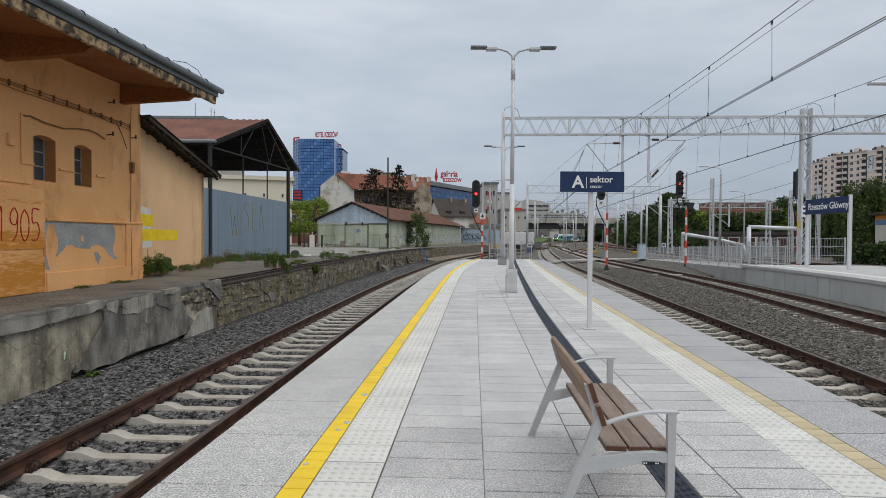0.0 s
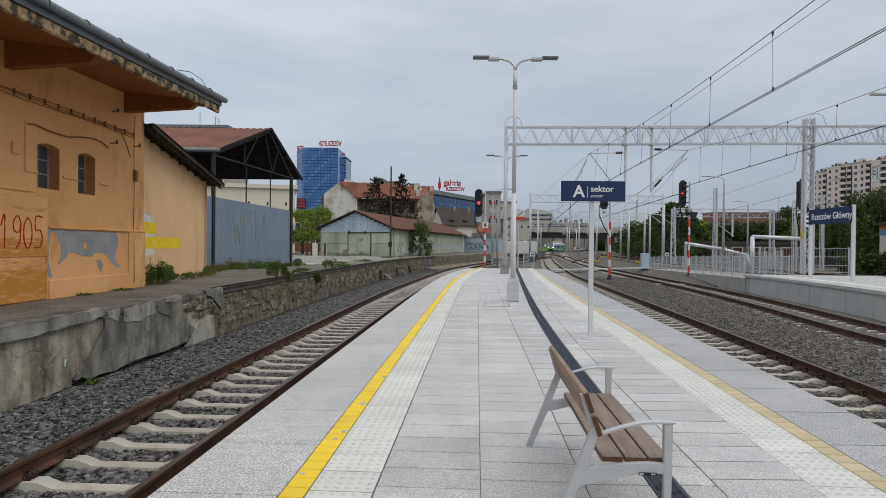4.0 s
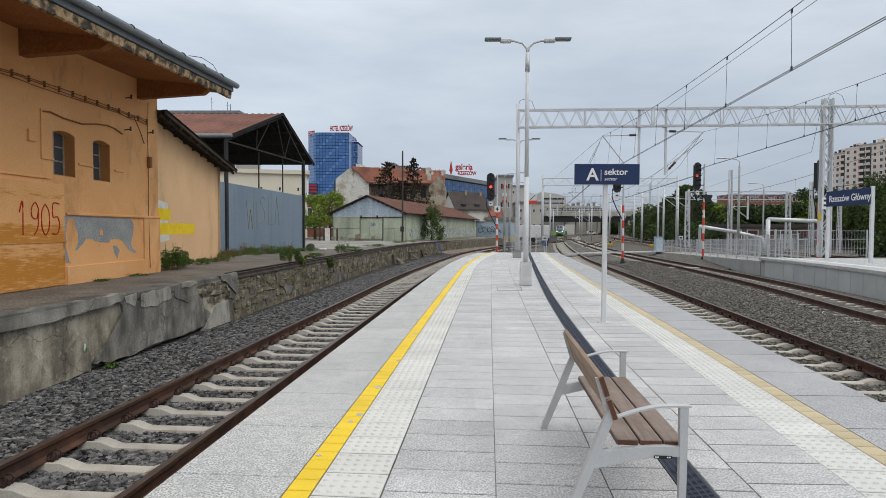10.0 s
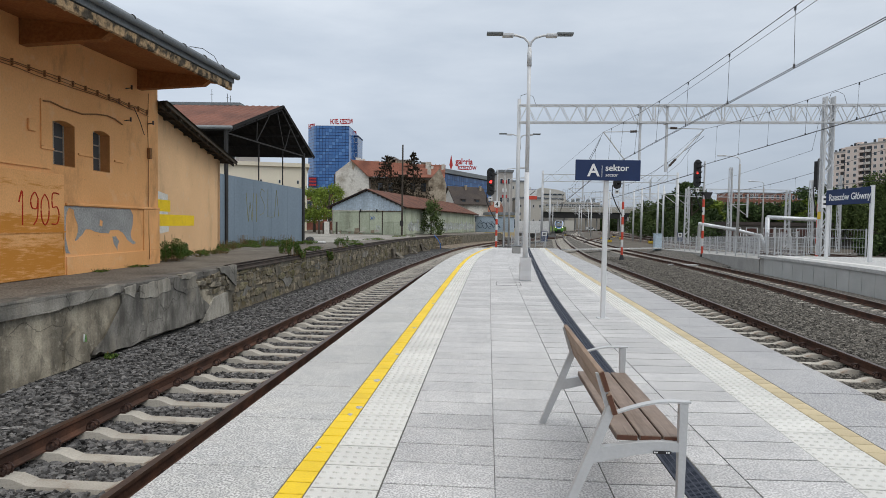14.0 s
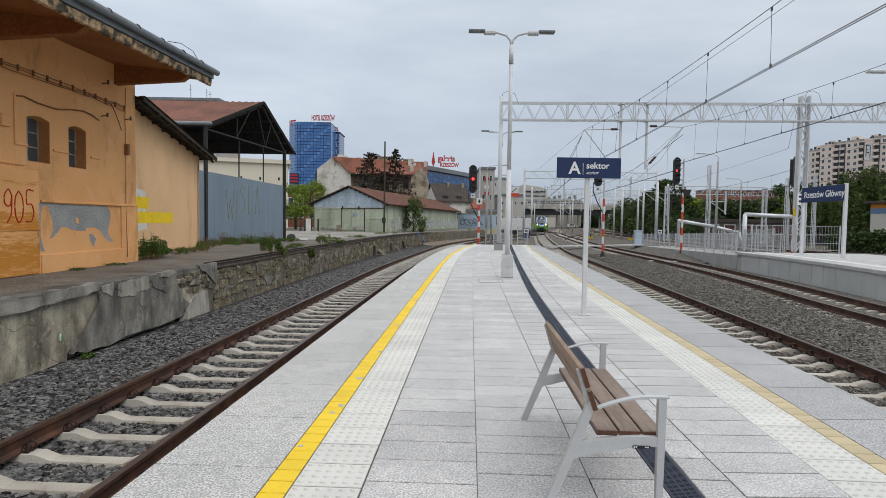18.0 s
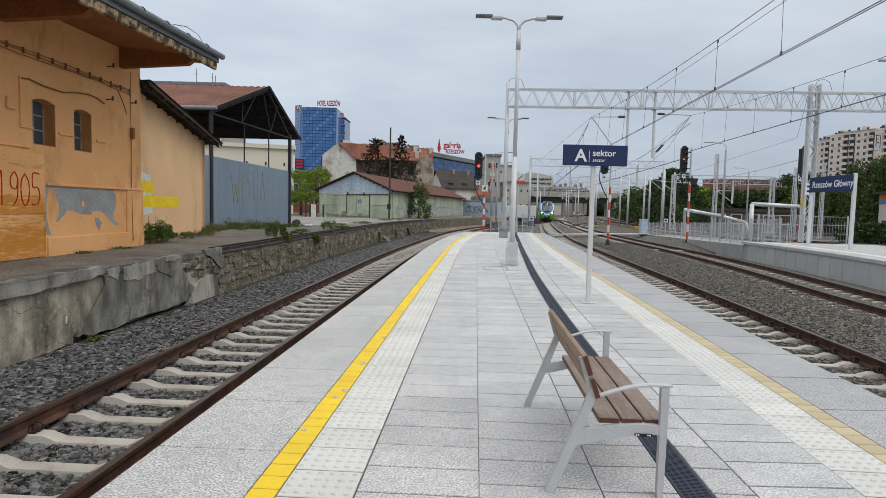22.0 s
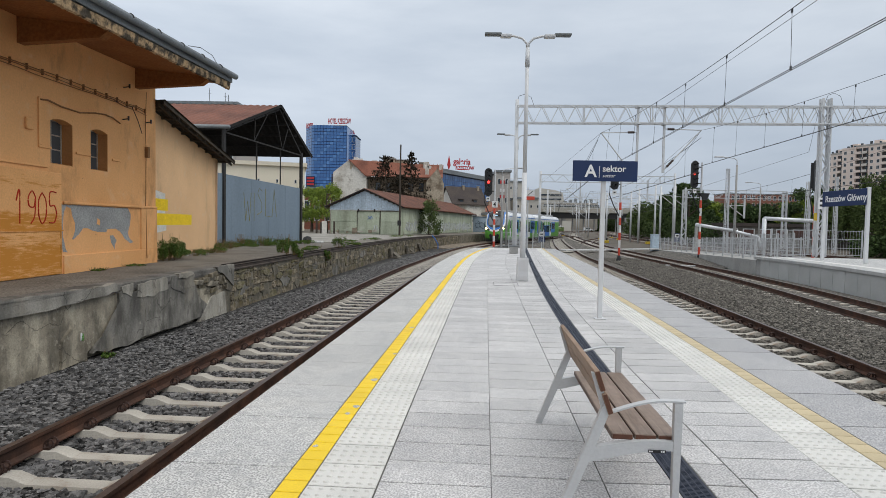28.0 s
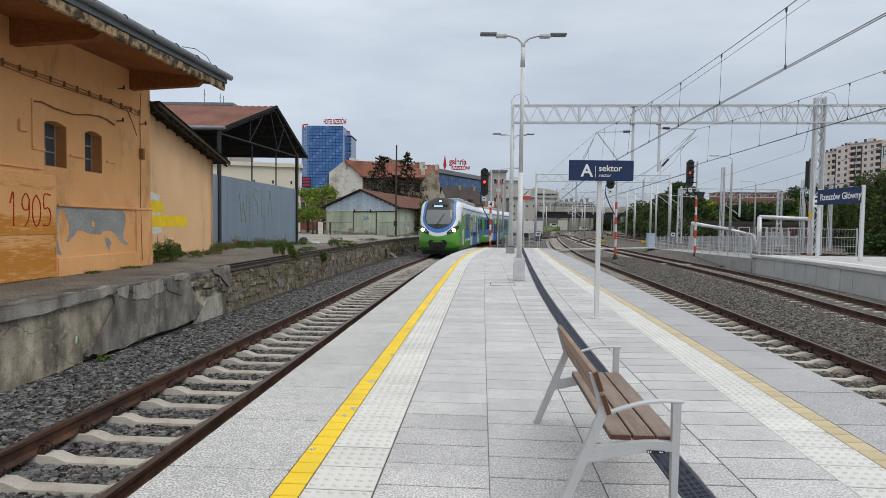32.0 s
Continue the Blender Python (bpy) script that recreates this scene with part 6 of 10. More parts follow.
def plaster_annexe():
    """The lower peach annexe, set back and angled, under a sloping corrugated roof."""
    p = thing("annexe", Matrix.Identity(4), "peach plastered annexe with a dark sloping corrugated roof", "building")
    a, b = Vector((-8.36, 15.72, 0)), Vector((-9.34, 22.95, 0))
    d = (b - a).normalized()
    turn = math.degrees(math.atan2(-d.x, d.y))
    ln = (b - a).length
    m = pose(a.x, a.y, 0, 0, 0, turn)
    bm = bmesh.new()
    vs = [(0, RAMP_Z - 0.2), (ln, RAMP_Z - 0.2), (ln, 3.98), (0, 4.70)]
    prism(bm, vs, m @ pose(0, 0, 0, 0, 0, 90), 0.35)
    part("wall", bm, M["pink_wall"], p)
    part("end_wall", cube(-6, 0, ln - 0.35, ln, RAMP_Z - 0.2, 3.95, 0, m), M["pink_wall"], p)
    # corrugated roof sheets, sloping away along the wall
    n = 60
    verts, faces = [], []
    for i in range(n + 1):
        u = -5.6 + 6.15 * i / n
        w = 0.03 * math.sin(u * 2 * math.pi / 0.18)
        for v, z in ((-0.1, 4.79), (ln + 0.6, 3.98)):
            for dz in (0.0, 0.03):
                q = m @ Vector((u, v, z + w + dz))
                verts.append(q)
    for i in range(n):
        k = 4 * i
        faces += [(k, k + 4, k + 6, k + 2), (k + 1, k + 3, k + 7, k + 5)]
    me = mesh_of("roof", verts, faces, M["old_eternit"])
    part("roof", me, None, p, "dark mossy corrugated roof")
    # stacked sheet edges and battens seen under the verge
    for i in range(9):
        v = 0.3 + i * 0.88
        z = 4.73 - 0.81 * (v + 0.1) / (ln + 0.7)
        part("batten", cube(-0.3, 0.5, v, v + 0.07, z - 0.09, z - 0.02, 0, m), M["pole_wood"], p)
    for k in range(2):
        bm = bmesh.new()
        bar(bm, m @ Vector((0.50 - 0.12 * k, -0.1, 4.75 - 0.06 * k)), m @ Vector((0.50 - 0.12 * k, ln + 0.6, 3.94 - 0.06 * k)), 0.05, 0.09)
        part("verge_board", bm, M["old_eternit"], p)
    # rolled paint marks
    for y0, y1, z0, z1, mt, nm in ((0.03, 1.5, 2.22, 2.52, "spray_white", "white rolled paint mark"), (0.03, 1.72, 1.88, 2.22, "spray_yellow", "yellow rolled paint mark"),
                                   (0.03, 1.5, 1.80, 1.88, "spray_white", ""), (0.03, 4.0, 1.46, 1.80, "spray_yellow", ""), (0.03, 1.6, 1.18, 1.46, "spray_white", "")):
        bm = bmesh.new()
        pts = [(y0, z0), (y1, z0 + (0.12 if z0 == 1.18 else 0.0)), (y1 + random.uniform(-0.03, 0.03), z1 - (0.14 if z1 == 2.52 else 0.0)), (y0, z1)]
        f = [bm.verts.new(m @ Vector((0.004, y, z))) for y, z in pts]
        bm.faces.new(f)
        part("paint_mark", bm, M[mt], p, nm)


plaster_annexe()


def canopy_shed():
    """An open steel shed with a red tin roof; a blue-grey sheet wall closes its lower part."""
    A, B = Vector((-10.3, 26.0, 0)), Vector((-8.25, 31.3, 0))
    d = (B - A).normalized()
    turn = math.degrees(math.atan2(-d.x, d.y))
    m = pose(A.x, A.y, 0, 0, 0, turn)         # y runs along the gable, -x leads back
    s = thing("open_shed", m, "open steel shed with red tin roof and blue-grey sheet wall", "shed")
    w = (B - A).length
    e0, pk, e1 = (0.1, 5.78), (w * 0.68, 7.45), (w * 1.15, 5.18)
    back = 17.0
    for (ya, za), (yb, zb), nm, lb in ((e0, pk, "roof_slope", "red corrugated tin"), (pk, e1, "roof_slope", "")):
        n = 340
        verts, faces = [], []
        up = Vector((0, -(zb - za), yb - ya)).normalized()
        for i in range(n + 1):
            u = 0.12 - (back + 0.12) * i / n
            wv = 0.018 * math.sin(u * 2 * math.pi / 0.3)
            for (yy, z) in ((ya, za), (yb, zb)):
                for dz in (0.0, 0.025):
                    q = Vector((u, yy, z)) + up * (wv + dz)
                    verts.append(q)
        idx = []
        for i in range(n):
            k = 4 * i
            faces += [(k, k + 2, k + 6, k + 4), (k + 1, k + 5, k + 7, k + 3)]
            idx += [1, 0]
        part(nm, mesh_of(nm, verts, faces, [M["shed_roof"], M["black_tin"]], idx), None, s, lb)
        for k in range(5):
            t = 0.08 + k * 0.21
            bm = bmesh.new()
            c = Vector((0, ya + (yb - ya) * t, za + (zb - za) * t - 0.17))
            bar(bm, c + Vector((0.05, 0, 0)), c + Vector((-back, 0, 0)), 0.06, 0.12)
            part("purlin", bm, M["black_tin"], s)
        bm = bmesh.new()
        bar(bm, (0.1, ya, za - 0.03), (0.1, yb, zb - 0.03), 0.03, 0.14)
        part("fascia", bm, M["black_tin"], s, "dark verge board")
    for x in (0.0, -back):
        for y in (0.0, w):
            bm = cube(x - 0.065, x + 0.065, y - 0.065, y + 0.065, RAMP_Z - 0.1, 5.75 if y == 0 else 5.3)
            part("post", bm, M["dark_steel"], s)
    for x in (0.0, -back * 0.5, -back):
        bm = bmesh.new()
        bar(bm, (x, 0, 5.55), (x, w * 1.02, 5.15), 0.05, 0.06)
        bar(bm, (x, 0.1, 5.6), (x, w * 0.68, 7.25), 0.05, 0.06)
        bar(bm, (x, w, 5.2), (x, w * 0.68, 7.25), 0.05, 0.06)
        bar(bm, (x, w * 0.35, 5.42), (x, w * 0.52, 6.85), 0.035, 0.035)
        bar(bm, (x, w * 0.35, 5.42), (x, w * 0.36, 6.35), 0.035, 0.035)
        bar(bm, (x, w * 0.72, 5.25), (x, w * 0.62, 7.05), 0.035, 0.035)
        bar(bm, (x, w * 0.72, 5.25), (x, w * 0.80, 6.4), 0.035, 0.035)
        part("truss", bm, M["dark_steel"], s, "light steel roof truss")
    bm = bmesh.new()
    rod(bm, (0.30, 0.0, 5.76), (-back, 0.0, 5.82), 0.09, 8)
    part("gutter", bm, M["zinc"], s, smooth=True)
    for y in (w * 0.42, w * 0.74):
        bm = bmesh.new()
        rod(bm, (-0.2, y, RAMP_Z), (-0.2, y, 5.36), 0.035, 6)
        part("rear_post", bm, M["dark_steel"], s)
    # sheet wall of upright panels
    n = 5
    for i in range(n):
        ya, yb = -0.75 + (w + 0.75) * i / n, -0.75 + (w + 0.75) * (i + 1) / n
        zt0, zt1 = 3.74 - 0.33 * i / n, 3.74 - 0.33 * (i + 1) / n
        bm = bmesh.new()
        vs = [(ya + 0.003, RAMP_Z - 0.05), (yb - 0.003, RAMP_Z - 0.05), (yb - 0.003, zt1), (ya + 0.003, zt0)]
        prism(bm, vs, pose(-0.02, 0, 0, 0, 0, 90), 0.05)
        part("sheet_panel", bm, M["blue_sheet"], s, "blue-grey painted sheet metal")
    # scratched letters
    glyph = {"W": [(0, 1), (.12, 0), (.22, .7), (.34, 0), (.42, 1)], "I": [(0, 1), (0, 0)], "S": [(.3, .9), (.12, 1), (.02, .8), (.28, .45), (.26, .15), (.0, .05)], "L": [(0, 1), (0, 0), (.3, 0)],
             "A": [(0, 0), (.12, 1), (.28, 0)]}
    y = 1.3
    for k, ch in enumerate("WISLA"):
        bm = bmesh.new()
        tube(bm, [(-0.014 + 0.0, y + a * 1.2, 1.62 + b * 1.35 + (0.25 if ch in "SLA" else 0)) for a, b in glyph[ch]], 0.011, 4)
        part("scratched_letter", bm, M["spray_dirty"], s)
        y += {"W": 0.72, "I": 0.22, "S": 0.6, "L": 0.5, "A": 0.5}[ch]

    # the roof runs back square to the tracks, not to its gable
    for o in s.children:
        for v in o.data.vertices:
            if v.co.x < -0.35 and o.name.split(".")[0] != "sheet_panel":
                v.co.y += 0.40 * (v.co.x + 0.35)


canopy_shed()


# ---------------------------------------------------------------- overhead line
def truss_beam(parent, a, b, w=0.5, h=1.0, pitch=0.48):
    """A lattice box beam between two places (its lower middle line)."""
    a, b = Vector(a), Vector(b)
    d = (b - a)
    ln = d.length
    m = pose(a.x, a.y, a.z, 0, -math.degrees(math.asin(d.z / ln)), math.degrees(math.atan2(d.y, d.x)))
    for y in (-w / 2, w / 2):
        for z in (0, h):
            part("chord", cube(0, ln, y - 0.035, y + 0.035, z - 0.035, z + 0.035, 0, m), M["galv"], parent)
    bm = bmesh.new()
    n = int(ln / pitch)
    for i in range(n):
        x0, x1 = ln * i / n, ln * (i + 1) / n
        for y in (-w / 2, w / 2):
            p, q = (Vector((x0, y, 0)), Vector((x1, y, h))) if i % 2 == 0 else (Vector((x0, y, h)), Vector((x1, y, 0)))
            bar(bm, m @ p, m @ q, 0.034, 0.034)
        if i % 8 == 0:
            for y in (-w / 2, w / 2):
                bar(bm, m @ Vector((x0, y, 0)), m @ Vector((x0, y, h)), 0.05, 0.05)
        if i % 2 == 0:
            bar(bm, m @ Vector((x0, -w / 2, h)), m @ Vector((x1, w / 2, h)), 0.03, 0.03)
            bar(bm, m @ Vector((x0, -w / 2, 0)), m @ Vector((x1, w / 2, 0)), 0.03, 0.03)
    part("lattice", bm, M["galv"], parent)


def lattice_mast(parent, x, y, z0, z1, w0=0.62, w1=0.48):
    lw = 0.10 if w0 > 0.45 else 0.055
    for sx in (-1, 1):
        for sy in (-1, 1):
            bm = bar(bmesh.new(), (x + sx * w0 / 2, y + sy * 0.14, z0), (x + sx * w1 / 2, y + sy * 0.14, z1), lw, lw)
            part("mast_leg", bm, M["galv"], parent)
    bm = bmesh.new()
    n = int((z1 - z0) / 0.7)
    for i in range(n):
        f0, f1 = i / n, (i + 1) / n
        a, b = w0 + (w1 - w0) * f0, w0 + (w1 - w0) * f1
        za, zb = z0 + (z1 - z0) * f0, z0 + (z1 - z0) * f1
        sg = 1 if i % 2 else -1
        for sy in (-1, 1):
            bar(bm, (x + sg * a / 2, y + sy * 0.14, za), (x - sg * b / 2, y + sy * 0.14, zb), lw * 0.5, lw * 0.45)
        box(bm, x + a / 2 - 0.02, x + a / 2 + 0.02, y - 0.13, y + 0.13, za, zb)
    part("mast_lattice", bm, M["galv"], parent)


def tube_mast(parent, x, y, z0, z1, r=0.16):
    bm = bmesh.new()
    rod(bm, (x, y, z0), (x, y, z1), r, 10, r * 0.85)
    part("mast", bm, M["galv"], parent, smooth=True)


def cantilever(parent, post, tip):
    """Hanging post's side arm: a top tie, a strut and insulators, holding the wire at tip."""
    px, py, pz = post
    tx, ty, tz = tip
    bm = bmesh.new()
    rod(bm, (px, py, tz + 0.05), (tx, ty, tz), 0.03, 6)
    rod(bm, (px, py, pz), (tx, ty, tz), 0.04, 6)
    part("side_arm", bm, M["galv"], parent)
    for a, sl in ((Vector((px, py, tz + 0.05)), 0.0), (Vector((px, py, pz)), 0.05)):
        bm = bmesh.new()
        for f in (0.12, 0.18, 0.24):
            c = a.lerp(Vector(tip), f)
            rod(bm, c - Vector((0.06, 0, sl)), c + Vector((0.06, 0, sl)), 0.07, 8)
        rod(bm, a.lerp(Vector(tip), 0.1), a.lerp(Vector(tip), 0.26), 0.04, 6)
        part("insulator", bm, M["insulator"], parent)


SUPPORT_B, SUPPORT_C = (8.38, 34.5, 7.12), (14.05, 34.3, 7.32)


def gantry_near():
    g = thing("catenary_gantry", Matrix.Identity(4), "galvanised lattice gantry carrying the overhead line across the tracks", "gantry", "overhead line gantries")
    LX, LY, LZ, RX, RY, RZ = 3.50, 34.7, 7.64, 20.86, 34.0, 7.70
    tube_mast(g, LX, LY, 0.0, 9.0, 0.12)
    lattice_mast(g, RX, RY, FAR_Z, 9.14, 0.50, 0.44)
    part("mast_channel", bar(bmesh.new(), (RX + 0.19, RY - 0.20, FAR_Z), (RX + 0.16, RY - 0.20, 9.14), 0.17, 0.02), M["galv"], g, "closed channel face of the mast")
    lattice_mast(g, 41.2, 32.4, -0.9, 9.3)
    truss_beam(g, (LX, LY, LZ), (RX, RY, RZ), 0.45, 0.98)
    truss_beam(g, (RX, RY, RZ), (41.2, 32.4, 7.66), 0.45, 0.98)
    part("plinth", cube(LX - 0.24, LX + 0.24, LY - 0.22, LY + 0.22, 0.004, 0.42, 0.02), M["concrete"], g, "rough concrete plinth")
    part("plinth_cap", cube(LX - 0.27, LX + 0.27, LY - 0.25, LY + 0.25, 0.42, 0.46, 0.01), M["zinc"], g)
    # hanging posts with their side arms, which hold the messenger wires
    for x, z, tip in ((10.45, 4.35, SUPPORT_B), (11.95, 4.85, SUPPORT_C), (26.6, 5.4, (24.9, 32.9, 7.0))):
        y = LY + (RY - LY) * (x - LX) / (RX - LX)
        part("hanging_post", cube(x - 0.06, x + 0.06, y - 0.06, y + 0.06, z, 8.72, 0.01), M["galv"], g)
        for zc in (LZ, LZ + 0.98):
            part("clamp", cube(x - 0.11, x + 0.11, y - 0.28, y + 0.28, zc - 0.05, zc + 0.05), M["galv"], g)
        cantilever(g, (x, y, z + 0.12), tip)
    for x, y, z in ((LX, LY, 8.9), (RX, RY, 9.05)):
        bm = bmesh.new()
        tube(bm, [(x, y, z), (x + 0.1, y, z + 0.3), (x + 0.45, y, z + 0.42), (x + 0.8, y, z + 0.25), (x + 1.0, y, z - 0.3)], 0.012, 4)
        part("jumper_wire", bm, M["dark_wire"], g)
    part("mast_plate", cube(RX - 0.33, RX, RY - 0.27, RY - 0.25, 2.9, 3.55), M["letter_white"], g, "white mast number plate")
    for z in (3.15, 3.42):
        part("plate_mark", cube(RX - 0.25, RX - 0.08, RY - 0.275, RY - 0.27, z - 0.1, z + 0.02), M["signal_black"], g)
    part("warning_plate", cube(RX - 0.55, RX - 0.37, RY - 0.27, RY - 0.25, 2.25, 2.68), M["yellow_marker"], g, "yellow warning plate")


gantry_near()


def gantry_far(x0, x1, y, z, label, mast="tube"):
    g = thing("catenary_gantry", Matrix.Identity(4), label, "gantry", "overhead line gantries")
    for x in (x0, x1):
        if mast == "tube":
            tube_mast(g, x, y, -0.9, z + 1.6, 0.2)
        else:
            lattice_mast(g, x, y, -0.9, z + 1.1)
    truss_beam(g, (x0, y, z), (x1, y, z), 0.5, 1.1, 1.1)
    k = int((x1 - x0) / 9)
    for i in range(k):
        x = x0 + (x1 - x0) * (i + 0.6) / k
        part("hanging_post", cube(x - 0.1, x + 0.1, y - 0.1, y + 0.1, z - 2.8, z + 0.5), M["galv"], g)
        bm = bmesh.new()
        rod(bm, (x, y, z - 1.0), (x - 2.2, y, z - 1.0), 0.04, 5)
        rod(bm, (x, y, z - 2.6), (x - 2.2, y, z - 1.0), 0.05, 5)
        part("side_arm", bm, M["galv"], g)


gantry_far(13.0, 33.5, 91, 8.5, "distant lattice gantry over the yard tracks")
gantry_far(21.5, 48, 138, 8.5, "distant galvanised gantry before the junction")
gantry_far(24, 60, 175, 8.8, "far gantry with hanging posts")
gantry_far(27, 70, 212, 9.2, "far gantry in front of the road bridge")
gantry_far(32.4, 46.4, 84, 6.1, "far lattice gantry beyond the pipes", "lattice")
gantry_far(33, 85, 250, 9.6, "galvanised gantry close to the road bridge", "tube")
for xx, yy in ((33.2, 112), (38.7, 100), (30.2, 118), (34.3, 152), (44, 160), (27.8, 100), (31.9, 103), (32.0, 95), (33.9, 98), (35.5, 96), (41, 132), (46, 150), (39, 190), (33, 205), (45, 215), (52, 235)):
    t_ = thing("catenary_mast", Matrix.Identity(4), "galvanised overhead line mast in the yard", "mast", "overhead line masts")
    tube_mast(t_, xx, yy, -0.9, 8.6, 0.17)
    bm_ = bmesh.new()
    rod(bm_, (xx, yy, 7.0), (xx - 2.4, yy, 7.1), 0.04, 5)
    rod(bm_, (xx, yy, 5.3), (xx - 2.4, yy, 7.1), 0.05, 5)
    part("side_arm", bm_, M["galv"], t_)
for xx, yy, hh in ((28.3, 62, 8.0), (33.1, 56, 6.3), (44.6, 70, 8.1)):
    t_ = thing("catenary_mast", Matrix.Identity(4), "slim lattice overhead line mast beyond the far platform", "mast", "overhead line masts")
    lattice_mast(t_, xx, yy, -0.9, hh, 0.38, 0.24)


def wire_run(label, contact, messenger, hangers, low, rc=0.0085):
    """One span: twin contact wires through places, a messenger that sags to 'low' metres above them at its start, and hangers at given lengths."""
    t = thing("overhead_line", Matrix.Identity(4), label, "overhead wire", "overhead wires")
    a, b = Vector(contact[0]), Vector(contact[1])
    side = Vector((b.y - a.y, a.x - b.x, 0)).normalized() * 0.03
    for sg in (-1, 1):
        part("contact_wire", tube(bmesh.new(), [a + side * sg, b + side * sg], rc, 5), M["dark_wire"], t)
    p, q = Vector(messenger[0]), Vector(messenger[1])
    def sag(f):
        return p.lerp(q, f) - Vector((0, 0, low * 4 * f * (1 - f)))
    part("messenger_wire", tube(bmesh.new(), [sag(i / 24) for i in range(25)], rc, 5), M["dark_wire"], t)
    for f in hangers:
        c, d = a.lerp(b, f), sag(f)
        hg = part("dropper", tube(bmesh.new(), [c, d], 0.0055, 4), M["dark_wire"], t)
        for e, dz in ((c, 0.03), (d, -0.04)):
            part("clip", cube(e.x - 0.012, e.x + 0.012, e.y - 0.02, e.y + 0.02, e.z + dz - 0.04, e.z + dz + 0.04), M["dark_wire"], hg)


EVEN = [0.06 + 0.098 * k for k in range(10)]
wire_run("double contact wire and messenger above the platform track", ((4.2, -19, 4.76), (8.19, 34.5, 4.78)), ((3.9, -19, 7.0), SUPPORT_B), [0.39, 0.45, 0.51, 0.574, 0.637, 0.70, 0.765, 0.83, 0.89, 0.95], 1.15)
wire_run("contact wire and messenger above the middle track", ((8.6, -19, 4.75), (14.0, 34.3, 5.25)), ((8.6, -19, 7.1), SUPPORT_C), [0.4 + 0.062 * k for k in range(10)], 1.22)
for ln_, y0_, y1_, z_, lb_ in ((TRACK_B, 35, 82, 4.8, "overhead wires above the receding platform track"), (TRACK_B, 82, 128, 4.8, "overhead wires above the platform track's far stretch"),
                              (TRACK_C, 35, 88, 5.0, "overhead wires above the receding middle track"), (TRACK_C, 88, 140, 5.0, "overhead wires above the middle track's far stretch"),
                              (TRACK_C, 140, 190, 5.0, "overhead wires of the middle track near the bridge"), (TRACK_D, -5, 37, 4.9, "overhead wires behind the far platform"),
                              (TRACK_D, 37, 90, 4.9, "overhead wires of a far yard track"), (TRACK_D, 90, 145, 4.9, "overhead wires of a far yard track's next span")):
    a_, b_ = ln_.at(ln_.s_at_y(y0_)), ln_.at(ln_.s_at_y(y1_))
    wire_run(lb_, ((*a_, z_), (*b_, z_)), ((*a_, z_ + 2.0), (*b_, z_ + 2.0)), EVEN, 1.15, 0.008 + 0.00008 * y1_)
# feeder wires
t_ = thing("feeder_wire", Matrix.Identity(4), "slanting feeder wires running to the gantry", "overhead wire", "overhead wires")
for pts in ([(11.1, -6, 9.85), (11.72, 20, 9.19), (11.98, 34.3, 8.76)], [SUPPORT_B, (13.2, 91, 8.3)],
            [SUPPORT_C, (27.0, 90, 7.6)], [SUPPORT_B, (8.5, 40, 5.6), (9.0, 47, 4.85)], [SUPPORT_C, (14.5, 39, 5.9), (15.2, 46, 5.05)],
            [(20.55, 34.0, 8.9), (26.5, 45, 7.6), (32.5, 84, 6.9)]):
    part("wire", tube(bmesh.new(), [Vector(p) for p in pts], 0.011, 4), M["dark_wire"], t_)


